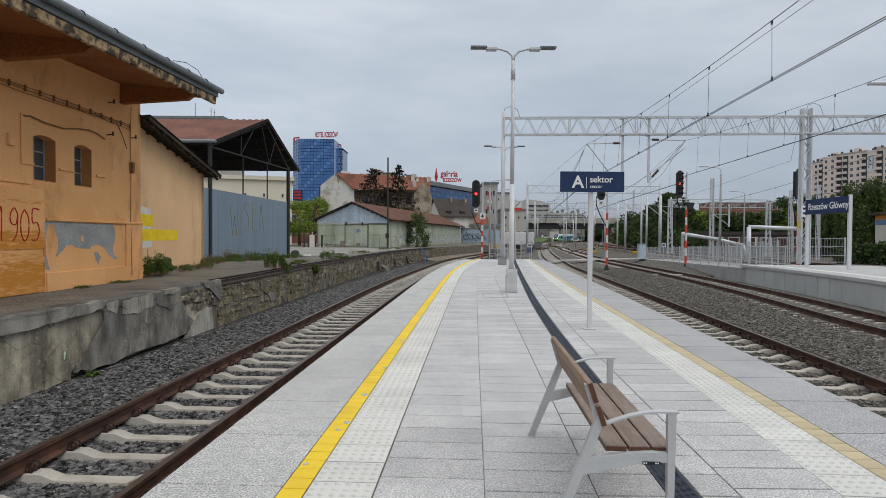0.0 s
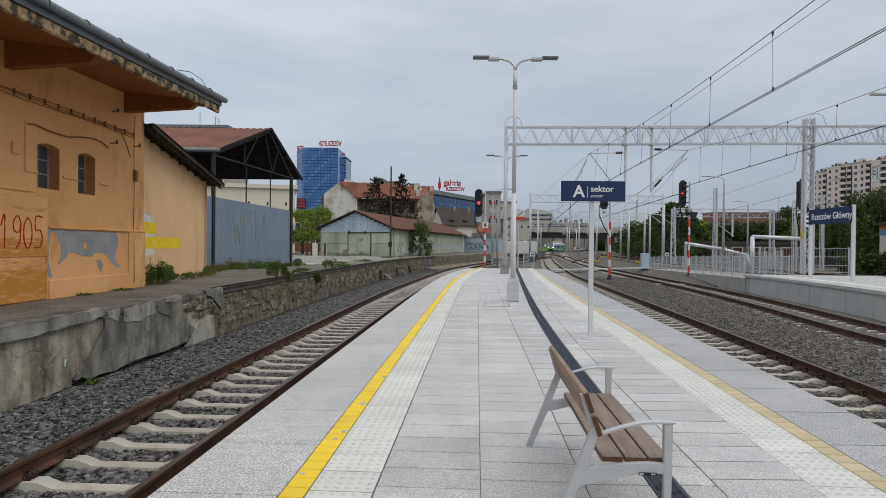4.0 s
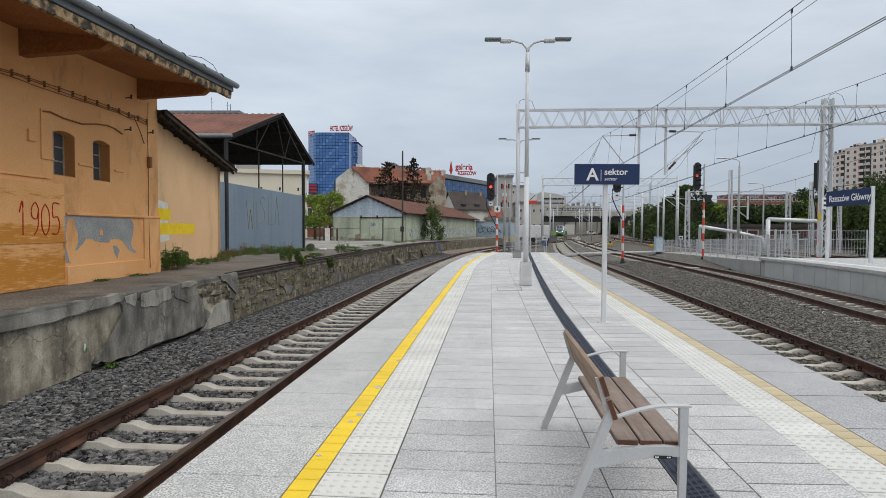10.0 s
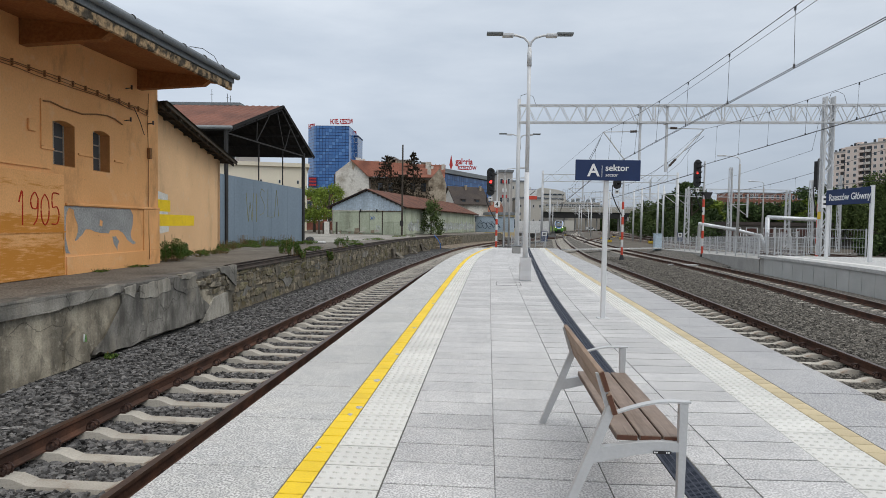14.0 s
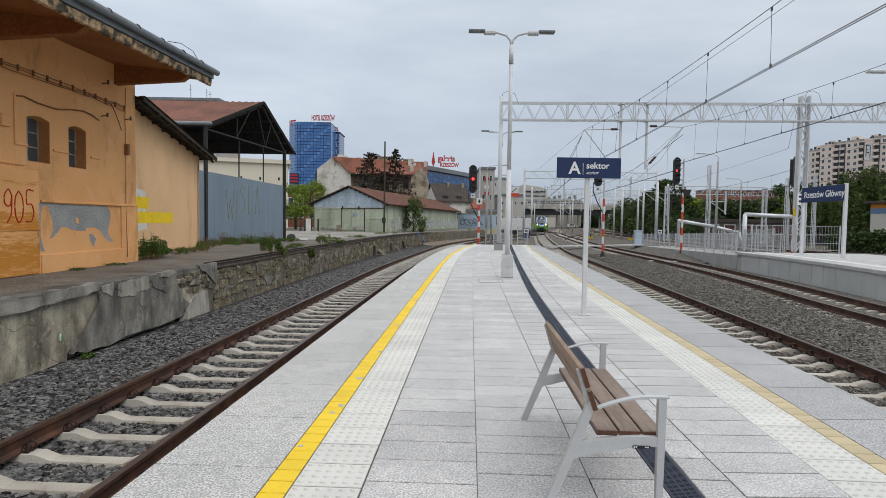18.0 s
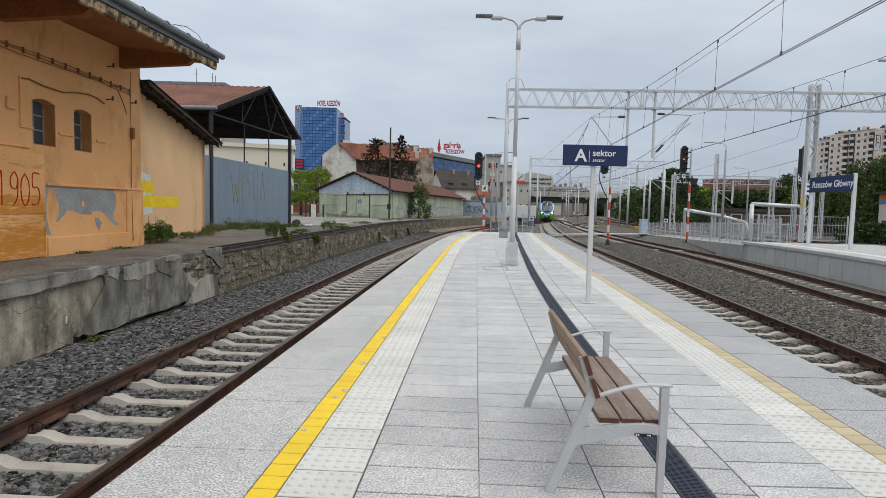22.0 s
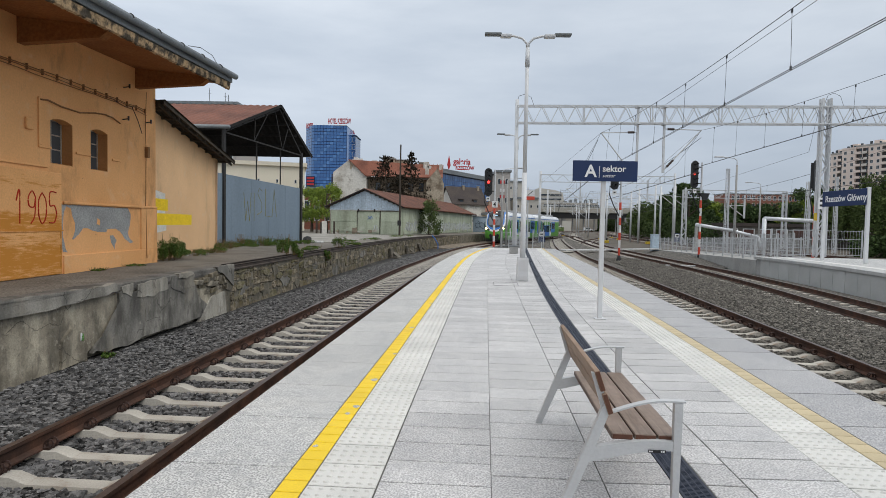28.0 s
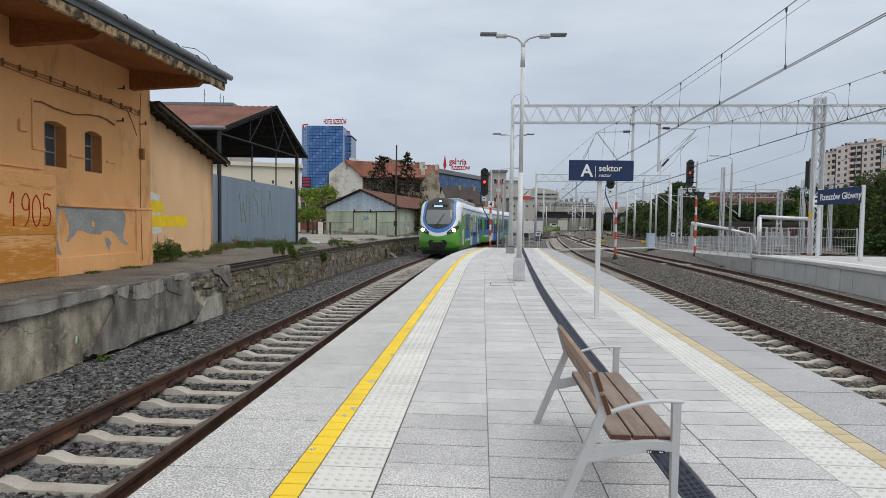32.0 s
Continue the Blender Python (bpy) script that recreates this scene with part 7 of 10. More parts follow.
# ---------------------------------------------------------------- signals
def signal(x, y, base, top, label, lit, turn=0.0, number=False, lights=5, back=False, hh=2.1, reach=0.52):
    s = thing("railway_signal", pose(x, y, base, 0, 0, turn), label, "railway signal", "signals")
    h = top - base
    bands = 7
    lo, hi = 0.5, h - hh - 0.9
    bm = bmesh.new()
    rod(bm, (0, 0, 0), (0, 0, 0.5), 0.22, 8, 0.10)
    part("foot", bm, M["signal_black"], s)
    for i in range(bands):
        bm = bmesh.new()
        rod(bm, (0, 0, lo + (hi - lo) * i / bands), (0, 0, lo + (hi - lo) * (i + 1) / bands), 0.085, 10)
        part("pole_band", bm, M["pole_red"] if i % 2 == 0 else M["pole_white"], s)
    bm = bmesh.new()
    rod(bm, (0, 0, hi), (0, 0, h - 0.1), 0.065, 8)
    part("upper_pole", bm, M["galv"], s)
    hd = new("signal_head")
    hd.parent = s
    hd.matrix_basis = pose(-reach, -0.15, h - hh)
    bm = bmesh.new()
    n = 8
    out = [(-0.30, 0.30)] + [(-0.30 * math.cos(math.pi * i / n), hh - 0.3 + 0.3 * math.sin(math.pi * i / n)) for i in range(n + 1)] + [(0.30 * math.cos(math.pi * i / n), 0.3 - 0.3 * math.sin(math.pi * i / n)) for i in range(n)]
    prism(bm, out[1:], pose(0, 0, 0), 0.05)
    box(bm, -0.2, 0.2, 0.05, 0.25, 0.2, hh - 0.2)
    part("backboard", bm, M["signal_black"], hd)
    if not back:
        for i in range(lights):
            z = hh - 0.3 - i * (hh - 0.6) / (lights - 1)
            bm = bmesh.new()
            rod(bm, (0, -0.02, z), (0, -0.002, z), 0.10, 12)
            part("signal_lamp", bm, M["signal_red"] if i == lit else M["lens_dark"], hd, "lit red lamp" if i == lit else "")
            bm = bmesh.new()
            for k in range(7):
                a0, a1 = math.pi * k / 7, math.pi * (k + 1) / 7
                v = [bm.verts.new((0.125 * math.cos(a), yy, z + 0.125 * math.sin(a))) for a, yy in ((a0, 0), (a1, 0), (a1, -0.28), (a0, -0.28))]
                bm.faces.new(v)
            part("hood", bm, M["signal_black"], hd)
    part("name_plate", cube(-0.15, 0.15, -0.02, 0.0, -0.36, -0.06), M["pole_white"], hd)
    part("plate_mark", cube(-0.07, 0.07, -0.024, -0.02, -0.25, -0.16), M["signal_black"], hd)
    bm = bmesh.new()
    tube(bm, [(-0.78, 0.05, h - hh + 0.3), (-0.80, 0.05, h - hh - 0.35), (-0.5, 0.03, h - hh - 1.1), (-0.06, 0.0, h - hh - 1.9)], 0.04, 5)
    part("cable", bm, M["rubber"], s)
    for zz in (h - hh + 0.35, h - 0.5):
        part("head_bracket", cube(-0.45, 0.05, -0.02, 0.04, zz, zz + 0.06), M["rubber"], s)
    if reach > 0.6:
        bm = prism(bmesh.new(), [(0.12, h - hh - 0.85), (0.5, h - hh - 0.85), (0.72, h - hh - 0.35), (-0.2, h - hh - 0.35)], pose(0, -0.12, 0), 0.3)
        part("junction_box", bm, M["signal_black"], s, "black hopper-shaped box")
    if number:
        pl = part("speed_board", cube(-0.22, 0.22, -0.14, -0.11, hi + 0.05, hi + 0.52, 0.01), M["pole_white"], s, "white board with a black figure")
        words("4", 0.42, M["signal_black"], pose(-0.12, -0.145, hi + 0.14, 90), pl, "figure", bold=0.012)
    return s


signal(2.98, 44.8, -0.5, 5.95, "tall black signal showing red on a red and white pole", 2, 4, True)
signal(11.9, 42.7, -0.85, 5.86, "black signal with dark lamps on a red and white pole", 9, 4, lights=3, hh=1.5)
signal(18.95, 45.9, -0.85, 6.88, "black signal, faint red lamp, red and white pole", 9, 18, reach=0.74)
signal(24.3, 40.3, -0.85, 6.4, "rear of a black signal beside the lattice mast", 9, 40, back=True)
bm_ = bmesh.new()
t_ = thing("signal_repeater", pose(18.03, 45.35, 5.85, 0, 0, 18), "dim red lamp behind a black hood", "signal lamp")
rod(bm_, (0.03, -0.2, -0.02), (0.03, -0.19, -0.02), 0.09, 12)
part("lamp", bm_, M["signal_red_dim"], t_)


# small yard furniture
def box_cabinet(x, y, z, w, d, h, mat, label, turn=0):
    c = thing("equipment_cabinet", pose(x, y, z, 0, 0, turn), label, "cabinet")
    part("body", cube(-w / 2, w / 2, -d / 2, d / 2, 0.08, h, 0.02), mat, c)
    part("roof", cube(-w / 2 - 0.05, w / 2 + 0.05, -d / 2 - 0.05, d / 2 + 0.05, h, h + 0.07, 0.015), mat, c)
    part("foot", cube(-w / 2 + 0.03, w / 2 - 0.03, -d / 2 + 0.03, d / 2 - 0.03, 0, 0.08), M["concrete"], c)
    part("door", cube(-w / 2 + 0.06, w / 2 - 0.06, -d / 2 - 0.012, -d / 2, 0.16, h - 0.08, 0.005), mat, c)


box_cabinet(21.3, 63.0, -0.8, 0.75, 0.6, 1.75, M["container"], "pale blue equipment cabinet beside the crossing")
# signs behind the platform end
s_ = thing("gradient_sign", pose(8.4, 68.5, -0.9), "blue and white shunting limit sign on a tall post", "sign")
rb = bmesh.new(); rod(rb, (0, 0, 0), (0, 0, 7.0), 0.07, 8); part("post", rb, M["galv"], s_)
part("board", cube(-0.75, 0.75, -0.1, -0.06, 5.58, 6.75), M["navy"], s_)
part("white_panel", cube(-0.30, 0.75, -0.11, -0.1, 5.98, 6.72), M["pole_white"], s_)
part("red_panel", cube(-0.35, 0.75, -0.115, -0.1, 5.58, 5.98), M["pole_red"], s_)
rb = bmesh.new(); bar(rb, (-0.05, -0.115, 6.08), (0.52, -0.115, 6.6), 0.01, 0.08); part("slash", rb, M["signal_black"], s_)
for x_, y_, z_ in ((9.0, 61, -0.9), (27.0, 72, -0.9)):
    s_ = thing("limit_sign", pose(x_, y_, z_), "small blue and white shunting board on a short post", "sign", "shunting boards")
    rb = bmesh.new(); rod(rb, (0, 0, 0), (0, 0, 1.2), 0.04, 6); part("post", rb, M["galv"], s_)
    part("board", cube(-0.33, 0.33, -0.06, -0.04, 0.95, 2.0), M["navy"], s_)
    part("white_panel", cube(-0.27, 0.27, -0.07, -0.06, 1.5, 1.94), M["pole_white"], s_)
    part("black_bar", cube(-0.16, 0.16, -0.075, -0.07, 1.62, 1.80), M["signal_black"], s_)
for x_, y_ in ((25.2, 98), (29, 118), (33.8, 122), (36.5, 138), (27.5, 150), (31.0, 95)):
    s_ = thing("point_lantern", pose(x_, y_, -0.9), "small yellow point machine cover beside the rails", "point machine", "point machines")
    part("cover", cube(-0.35, 0.35, -0.3, 0.3, 0.0, 0.42, 0.05), M["yellow_marker"], s_)
    part("lever_box", cube(-0.12, 0.12, -0.1, 0.1, 0.42, 0.8, 0.02), M["signal_black"], s_)
# concrete walkway across the tracks
w_ = thing("pavement_crossing", Matrix.Identity(4), "pale concrete cable duct crossing the tracks", "walkway", kind="structure")
for i in range(14):
    f0, f1 = i / 14, (i + 1) / 14
    a_, b_ = Vector((9.9, 54.3, -0.52)), Vector((21.6, 62.8, -0.52))
    bm_ = bmesh.new()
    bar(bm_, a_.lerp(b_, f0 + 0.002), a_.lerp(b_, f1 - 0.002), 0.9, 0.10)
    part("cover_slab", bm_, M["edge_slab"], w_)
s_ = thing("cable_cover", pose(14.4, 37.6, -0.75, 0, 0, -5), "pale concrete cover plate lying on the ballast", "cover plate")
part("plate", cube(-0.9, 0.9, -0.15, 0.15, 0, 0.09, 0.01), M["edge_slab"], s_)


# ---------------------------------------------------------------- fences
FENCE_ROD = done(box(bmesh.new(), -0.004, 0.004, -0.004, 0.004, 0.1, 1.0), "rod", M["fence_grey"])


def fence(a, b, h, label, pitch=2.2, z1=None):
    """Galvanised mesh fence: posts and panels of upright rods with cross rods."""
    a, b = Vector(a), Vector(b)
    f = thing("mesh_fence", Matrix.Identity(4), label, "fence", "galvanised fences")
    n = max(1, round((b - a).length / pitch))
    for i in range(n + 1):
        p = a.lerp(b, i / n)
        part("post", cube(p.x - 0.03, p.x + 0.03, p.y - 0.03, p.y + 0.03, p.z, p.z + h + 0.05), M["fence_grey"], f)
        if i < n:
            q = a.lerp(b, (i + 1) / n)
            pn = new("panel")
            pn.parent, pn.matrix_basis = f, Matrix.Translation(p)
            nr = 15
            for k in range(1, nr):
                o = part("rod", FENCE_ROD, None, pn)
                o.matrix_basis = Matrix.Translation((q - p) * (k / nr)) @ Matrix.Diagonal((1, 1, h, 1))
            for zz in (0.14, h * 0.35, h * 0.68, h - 0.02):
                part("cross_rod", bar(bmesh.new(), Vector((0, 0, zz)), q - p + Vector((0, 0, zz)), 0.014, 0.022), M["fence_grey"], pn)


fence((16.75, 33.0, 0.0), (22.6, 66, -0.65), 1.25, "galvanised mesh fence along the ramp from the far platform")
fence((17.6, 33.0, FAR_Z), (22.7, 33.2, FAR_Z), 1.5, "tall galvanised mesh fence closing the far platform's end")
fence((20.4, 35.0, -0.02), (26.6, 66, -0.65), 1.25, "galvanised mesh fence beside the service path")
fence((19.0, 33.3, 0.0), (20.2, 42, -0.2), 1.5, "tall mesh gate fence near the lattice mast")
fence((3.5, 44.3, 0.0), (4.9, 44.4, 0.0), 1.15, "low galvanised railing at the platform end", 1.4)
fence((5.9, 44.45, 0.0), (6.7, 44.5, 0.0), 1.3, "low galvanised gate at the platform end", 0.8)
fence((4.6, 50, -0.6), (7.2, 58, -0.9), 1.4, "galvanised railing behind the platform end", 1.6)
# service ramp beyond the far platform
bm_ = bmesh.new()
vs_ = [bm_.verts.new(p) for p in ((16.6, 32.62, 0.0), (20.6, 32.62, 0.0), (26.6, 66, -0.72), (22.5, 66, -0.72), (16.6, 32.62, -1), (20.6, 32.62, -1), (26.6, 66, -1), (22.5, 66, -1))]
for q_ in ((0, 1, 2, 3), (7, 6, 5, 4), (0, 4, 5, 1), (1, 5, 6, 2), (2, 6, 7, 3), (3, 7, 4, 0)):
    bm_.faces.new([vs_[i] for i in q_])
tagged(part("pavement_ramp", bm_, M["concrete"]), "grey concrete service ramp behind the mesh fence", "ramp", kind="structure")
vs_, fs_ = [], []
for i in range(31):
    f_ = 0.16 + 0.84 * i / 30
    x_, y_, z_ = 16.6 + 5.9 * f_, 32.62 + 33.38 * f_, -0.72 * f_
    top_ = max(-0.9, z_ - 0.05 - 1.7 * max(0.0, 0.52 - f_))
    vs_ += [(x_ + 0.02, y_, top_), (x_ - 0.25, y_, top_ - 0.03), (x_ - 1.25, y_, -0.84), (x_ - 1.6, y_, -1.0)]
    if i:
        k_ = 4 * i
        fs_ += [(k_ - 4 + j, k_ + j, k_ + j + 1, k_ - 3 + j) for j in range(3)]
tagged(part("gravel_slope", mesh_of("gravel_slope", vs_, fs_, M["ballast_warm"]), None), "grey gravel heaped against the service ramp", "gravel", kind="structure")


# ---------------------------------------------------------------- buildings beyond
def block(name, label, m, w, d, h, wall, roof, cols, rows, mat_win, gable=0.0, base=1.0, win=(0.55, 0.6), sides=("front",), category="building", group="", over=0.3, z0=0.0):
    """A building of storeys: walls, roof, and each window with frame and pane. x runs along the front, y leads back."""
    b = thing(name, m, label, category, group)
    part("wall", cube(0, w, 0, d, z0, h), wall, b)
    if gable:
        bm = bmesh.new()
        prism(bm, [(-over, h), (w + over, h), (w + over, h + 0.15), (w / 2, h + gable), (-over, h + 0.15)], pose(0, -over, 0), d + 2 * over)
        part("roof", bm, roof, b)
    else:
        part("roof", cube(-over, w + over, -over, d + over, h, h + 0.5), roof, b)
    sh = (h - base) / max(1, rows)
    fr, pn = {}, {}
    for side in sides:
        span = w if side == "front" else d
        nc = cols if side == "front" else max(1, int(cols * d / w))
        cw = span / nc
        for i in range(nc):
            for j in range(rows):
                c, z = (i + 0.5) * cw, base + (j + 0.5) * sh
                ww, wh = cw * win[0] / 2, sh * win[1] / 2
                if side == "front":
                    at = pose(c, 0, z)
                elif side == "right":
                    at = pose(w, c, z, 0, 0, 90)
                else:
                    at = pose(0, c, z, 0, 0, -90)
                key = (side == "front", round(ww, 3), round(wh, 3))
                if key not in fr:
                    bm = bmesh.new()
                    t = min(0.12, ww * 0.2)
                    box(bm, -ww, ww, -0.06, 0.02, -wh, -wh + t); box(bm, -ww, ww, -0.06, 0.02, wh - t, wh)
                    box(bm, -ww, -ww + t, -0.06, 0.02, -wh + t, wh - t); box(bm, ww - t, ww, -0.06, 0.02, -wh + t, wh - t)
                    fr[key] = done(bm, "window", M["pole_white"])
                    bm = bmesh.new()
                    box(bm, -ww + t, ww - t, -0.03, 0.01, -wh + t, wh - t)
                    pn[key] = done(bm, "pane", mat_win)
                o = part("window", fr[key], None, b, at=at)
                part("pane", pn[key], None, o)
    return b


def bearing(b, depth):
    """Sideways place of a bearing, in thousandths of 1.04 from the line of sight at 784, at a distance."""
    return (b - 784) / 1040 * depth


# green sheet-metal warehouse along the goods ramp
def green_shed():
    c, l = Vector((-5.6, 60.5, 0)), Vector((-13.3, 62.3, 0))
    d = (c - l).normalized()
    turn = math.degrees(math.atan2(d.y, d.x))
    s = thing("warehouse", pose(l.x, l.y, RAMP_Z, 0, 0, turn), "faded green sheet-metal warehouse with low rusty roof", "warehouse")
    w, dep, h, pk = (c - l).length, 37.0, 2.95, 4.72
    rng = np.random.default_rng(2)
    bm = bmesh.new()
    box(bm, 0, w, 0.05, dep, 0, h)
    prism(bm, [(0, h), (w, h), (w / 2, pk - 0.12)], pose(0, 0.05, 0), dep - 0.1)
    part("wall", bm, M["green_sheet"], s)
    for x0, z0, x1, z1 in ((-0.5, h - 0.14, w / 2, pk), (w / 2, pk, w + 0.5, h - 0.14)):
        bm = bmesh.new()
        prism(bm, [(x0, z0), (x1, z1), (x1, z1 + 0.09), (x0, z0 + 0.09)], pose(0, -0.3, 0), dep + 1.6)
        part("roof_slope", bm, M["rust_roof"], s, "rusty red-brown sheet roof")
        part("verge", prism(bmesh.new(), [(x0, z0 - 0.06), (x1, z1 - 0.06), (x1, z1 + 0.05), (x0, z0 + 0.05)], pose(0, -0.34, 0), 0.04), M["black_tin"], s, "tarred verge board")
        # purlin ends that show below the verge
        for k in range(9):
            f = (k + 0.5) / 9
            x, z = x0 + (x1 - x0) * f, z0 + (z1 - z0) * f
            part("purlin_end", cube(x - 0.06, x + 0.06, -0.28, 0.05, z - 0.17, z - 0.005), M["pole_wood"], s)
    # sheets along the eaves, a little uneven
    for k in range(24):
        y0 = -0.3 + k * 1.6
        part("eaves_sheet", cube(w + 0.1, w + 0.56, y0, y0 + 1.56, h - 0.10 + 0.03 * rng.random(), h - 0.02 + 0.03 * rng.random(), 0, pose(0, 0, 0)), M["rust_roof"], s)
    bm = bmesh.new()
    prism(bm, [(0.02, h - 0.42), (w - 0.02, h - 0.42), (w - 0.02, h - 0.05), (w / 2, pk - 0.14), (0.02, h - 0.05)], pose(0, -0.02, 0), 0.06)
    part("gable_sheet", bm, M["blue_tin"], s, "pale blue corrugated gable")
    n = 58
    for k in range(n):
        x = 0.08 + (w - 0.16) * k / (n - 1)
        top = h + (pk - h) * (1 - abs(x / (w / 2) - 1)) - 0.2
        if top > h - 0.36:
            part("gable_rib", cube(x - 0.022, x + 0.022, -0.045, -0.02, h - 0.42, top), M["blue_tin"], s)
    part("gable_foot", cube(0.02, w * 0.72, -0.07, -0.02, h - 0.46, h - 0.40), M["old_plaster"], s)
    for k, (x0, x1, z0, z1) in enumerate(((0.1, 1.95, 0.32, 1.28), (1.97, 3.1, 0.30, 1.28), (0.1, 3.1, 1.31, 2.28), (3.14, 4.2, 0.16, 2.35), (4.23, 5.6, 0.2, 2.33), (5.72, 6.9, 0.03, 1.32), (6.92, w - 0.1, 0.06, 1.32), (5.72, w - 0.1, 1.36, 2.42))):
        part("door_panel", cube(x0, x1, -0.012 - 0.01 * (k % 3), 0.04, z0, z1, 0.008), M["green_sheet"], s)
    part("door_panel", cube(0.06, 3.1, -0.03, 0.04, 2.3, 2.5, 0.008), M["green_sheet"], s)
    for i in range(12):
        y0 = 0.6 + i * 3.0
        part("side_panel", cube(w, w + 0.05 + 0.02 * rng.random(), y0 + 0.03, y0 + 2.97, 0.06 + 0.12 * rng.random(), 1.34, 0.01), M["green_sheet"], s)
        part("side_panel", cube(w, w + 0.05 + 0.02 * rng.random(), y0 + 0.03, y0 + 2.97, 1.36, h - 0.12, 0.01), M["green_sheet"], s)
    part("door_rail", cube(3.1, w - 0.1, -0.10, -0.03, 2.44, 2.50), M["rail"], s, "rusty sliding-door rail")
    part("door_rail", cube(5.0, 5.12, -0.14, -0.03, 2.36, 2.66), M["dark_steel"], s)
    part("door_rail", cube(3.2, 3.32, -0.14, -0.03, 2.36, 2.66), M["dark_steel"], s)
    for x in (0.05, 3.12, 5.66, w - 0.05):
        part("door_frame", cube(x - 0.035, x + 0.035, -0.045, 0.045, 0.0, 2.5), M["pole_wood"] if x > 0.1 else M["old_frame"], s)
    # rotted feet of the door sheets with debris behind
    for k in range(14):
        x = 0.2 + 5.3 * rng.random()
        part("rotten_foot", cube(x, x + 0.2 + 0.5 * rng.random(), -0.05, 0.03, 0.0, 0.08 + 0.22 * rng.random(), 0.01, pose(0, 0, 0, 0, 4 * rng.normal(), 0)), M["brown_plaster"] if k % 3 else M["old_plaster"], s, "rotted lower edge of the sheets")
    # looping sprayed scrawls along the side, two on the doors
    for i in range(30):
        y0 = 1.0 + i * 1.15 + 0.3 * rng.random()
        if 5.0 < y0 < 8.0:
            continue
        bm = bmesh.new()
        ph, big = rng.random() * 6, 0.35 + 0.3 * rng.random()
        pts = [(w + 0.085, y0 + 0.11 * j + 0.22 * math.sin(1.9 * j + ph), 0.95 + big * math.sin(1.35 * j + ph) + 0.1 * rng.normal()) for j in range(11)]
        tube(bm, pts, 0.035, 4)
        part("spray_scrawl", bm, M["graffiti_w"], s, "pale sprayed scrawl")
    for x, z, q, mt in ((4.95, 0.75, 0.3, "graffiti_w"), (4.3, 1.75, 0.2, "t_blue")):
        bm = bmesh.new()
        tube(bm, [(x + 0.07 * j + 0.1 * math.sin(2 * j), -0.045, z + q * math.sin(1.7 * j + x)) for j in range(8)], 0.025, 4)
        part("spray_scrawl", bm, M[mt], s, "small sprayed scrawl on the door")


green_shed()

b_ = thing("container", pose(3.0, 98, RAMP_Z + 0.04, 0, 0, -14), "pale blue storage box with dark sprayed loops", "container")
part("body", cube(0, 5.6, 0, 6, 0, 2.5, 0.05), M["container"], b_)
part("roof", cube(-0.1, 5.7, -0.1, 6.1, 2.5, 2.62, 0.03), M["zinc"], b_)
for x_ in np.arange(0.25, 5.5, 0.28):
    part("rib", cube(x_, x_ + 0.1, -0.02, 0.0, 0.1, 2.4), M["container"], b_)
for k_ in range(5):
    rb = bmesh.new()
    tube(rb, [(0.8 + 0.75 * k_ + 0.42 * math.sin(0.9 * j_ + k_), -0.045, 1.2 + (0.75 - 0.06 * j_) * math.cos(0.9 * j_ + 1.3 * k_)) for j_ in range(9)], 0.035, 4)
    part("spray_scrawl", rb, M["scrawl_blue"], b_, "dark blue sprayed loops")
block("warehouse", "long cream warehouse behind the open shed", pose(-33.5, 74, 0, 0, 0, 16), 14.0, 12, 8.9, M["cream"], M["cream"], 6, 2, M["glass_dark"], win=(0.12, 0.12))
block("office_block", "grey flat-roofed block rising behind the sheds", pose(bearing(262, 110), 110, 0), 14.0, 12, 23.3, M["flats_grey"], M["zinc"], 5, 6, M["glass_dark"])
t_ = thing("roof_aerial", pose(bearing(330, 108), 112, 23.5), "thin aerials on the flat roof", "aerial")
for x, h in ((0, 3.2), (3.0, 2.4), (3.6, 2.0)):
    rb = bmesh.new(); rod(rb, (x, 0, 0), (x, 0, h), 0.05, 4); bar(rb, (x - 0.3, 0, h * 0.7), (x + 0.3, 0, h * 0.7), 0.03, 0.03)
    part("rod", rb, M["dark_wire"], t_)


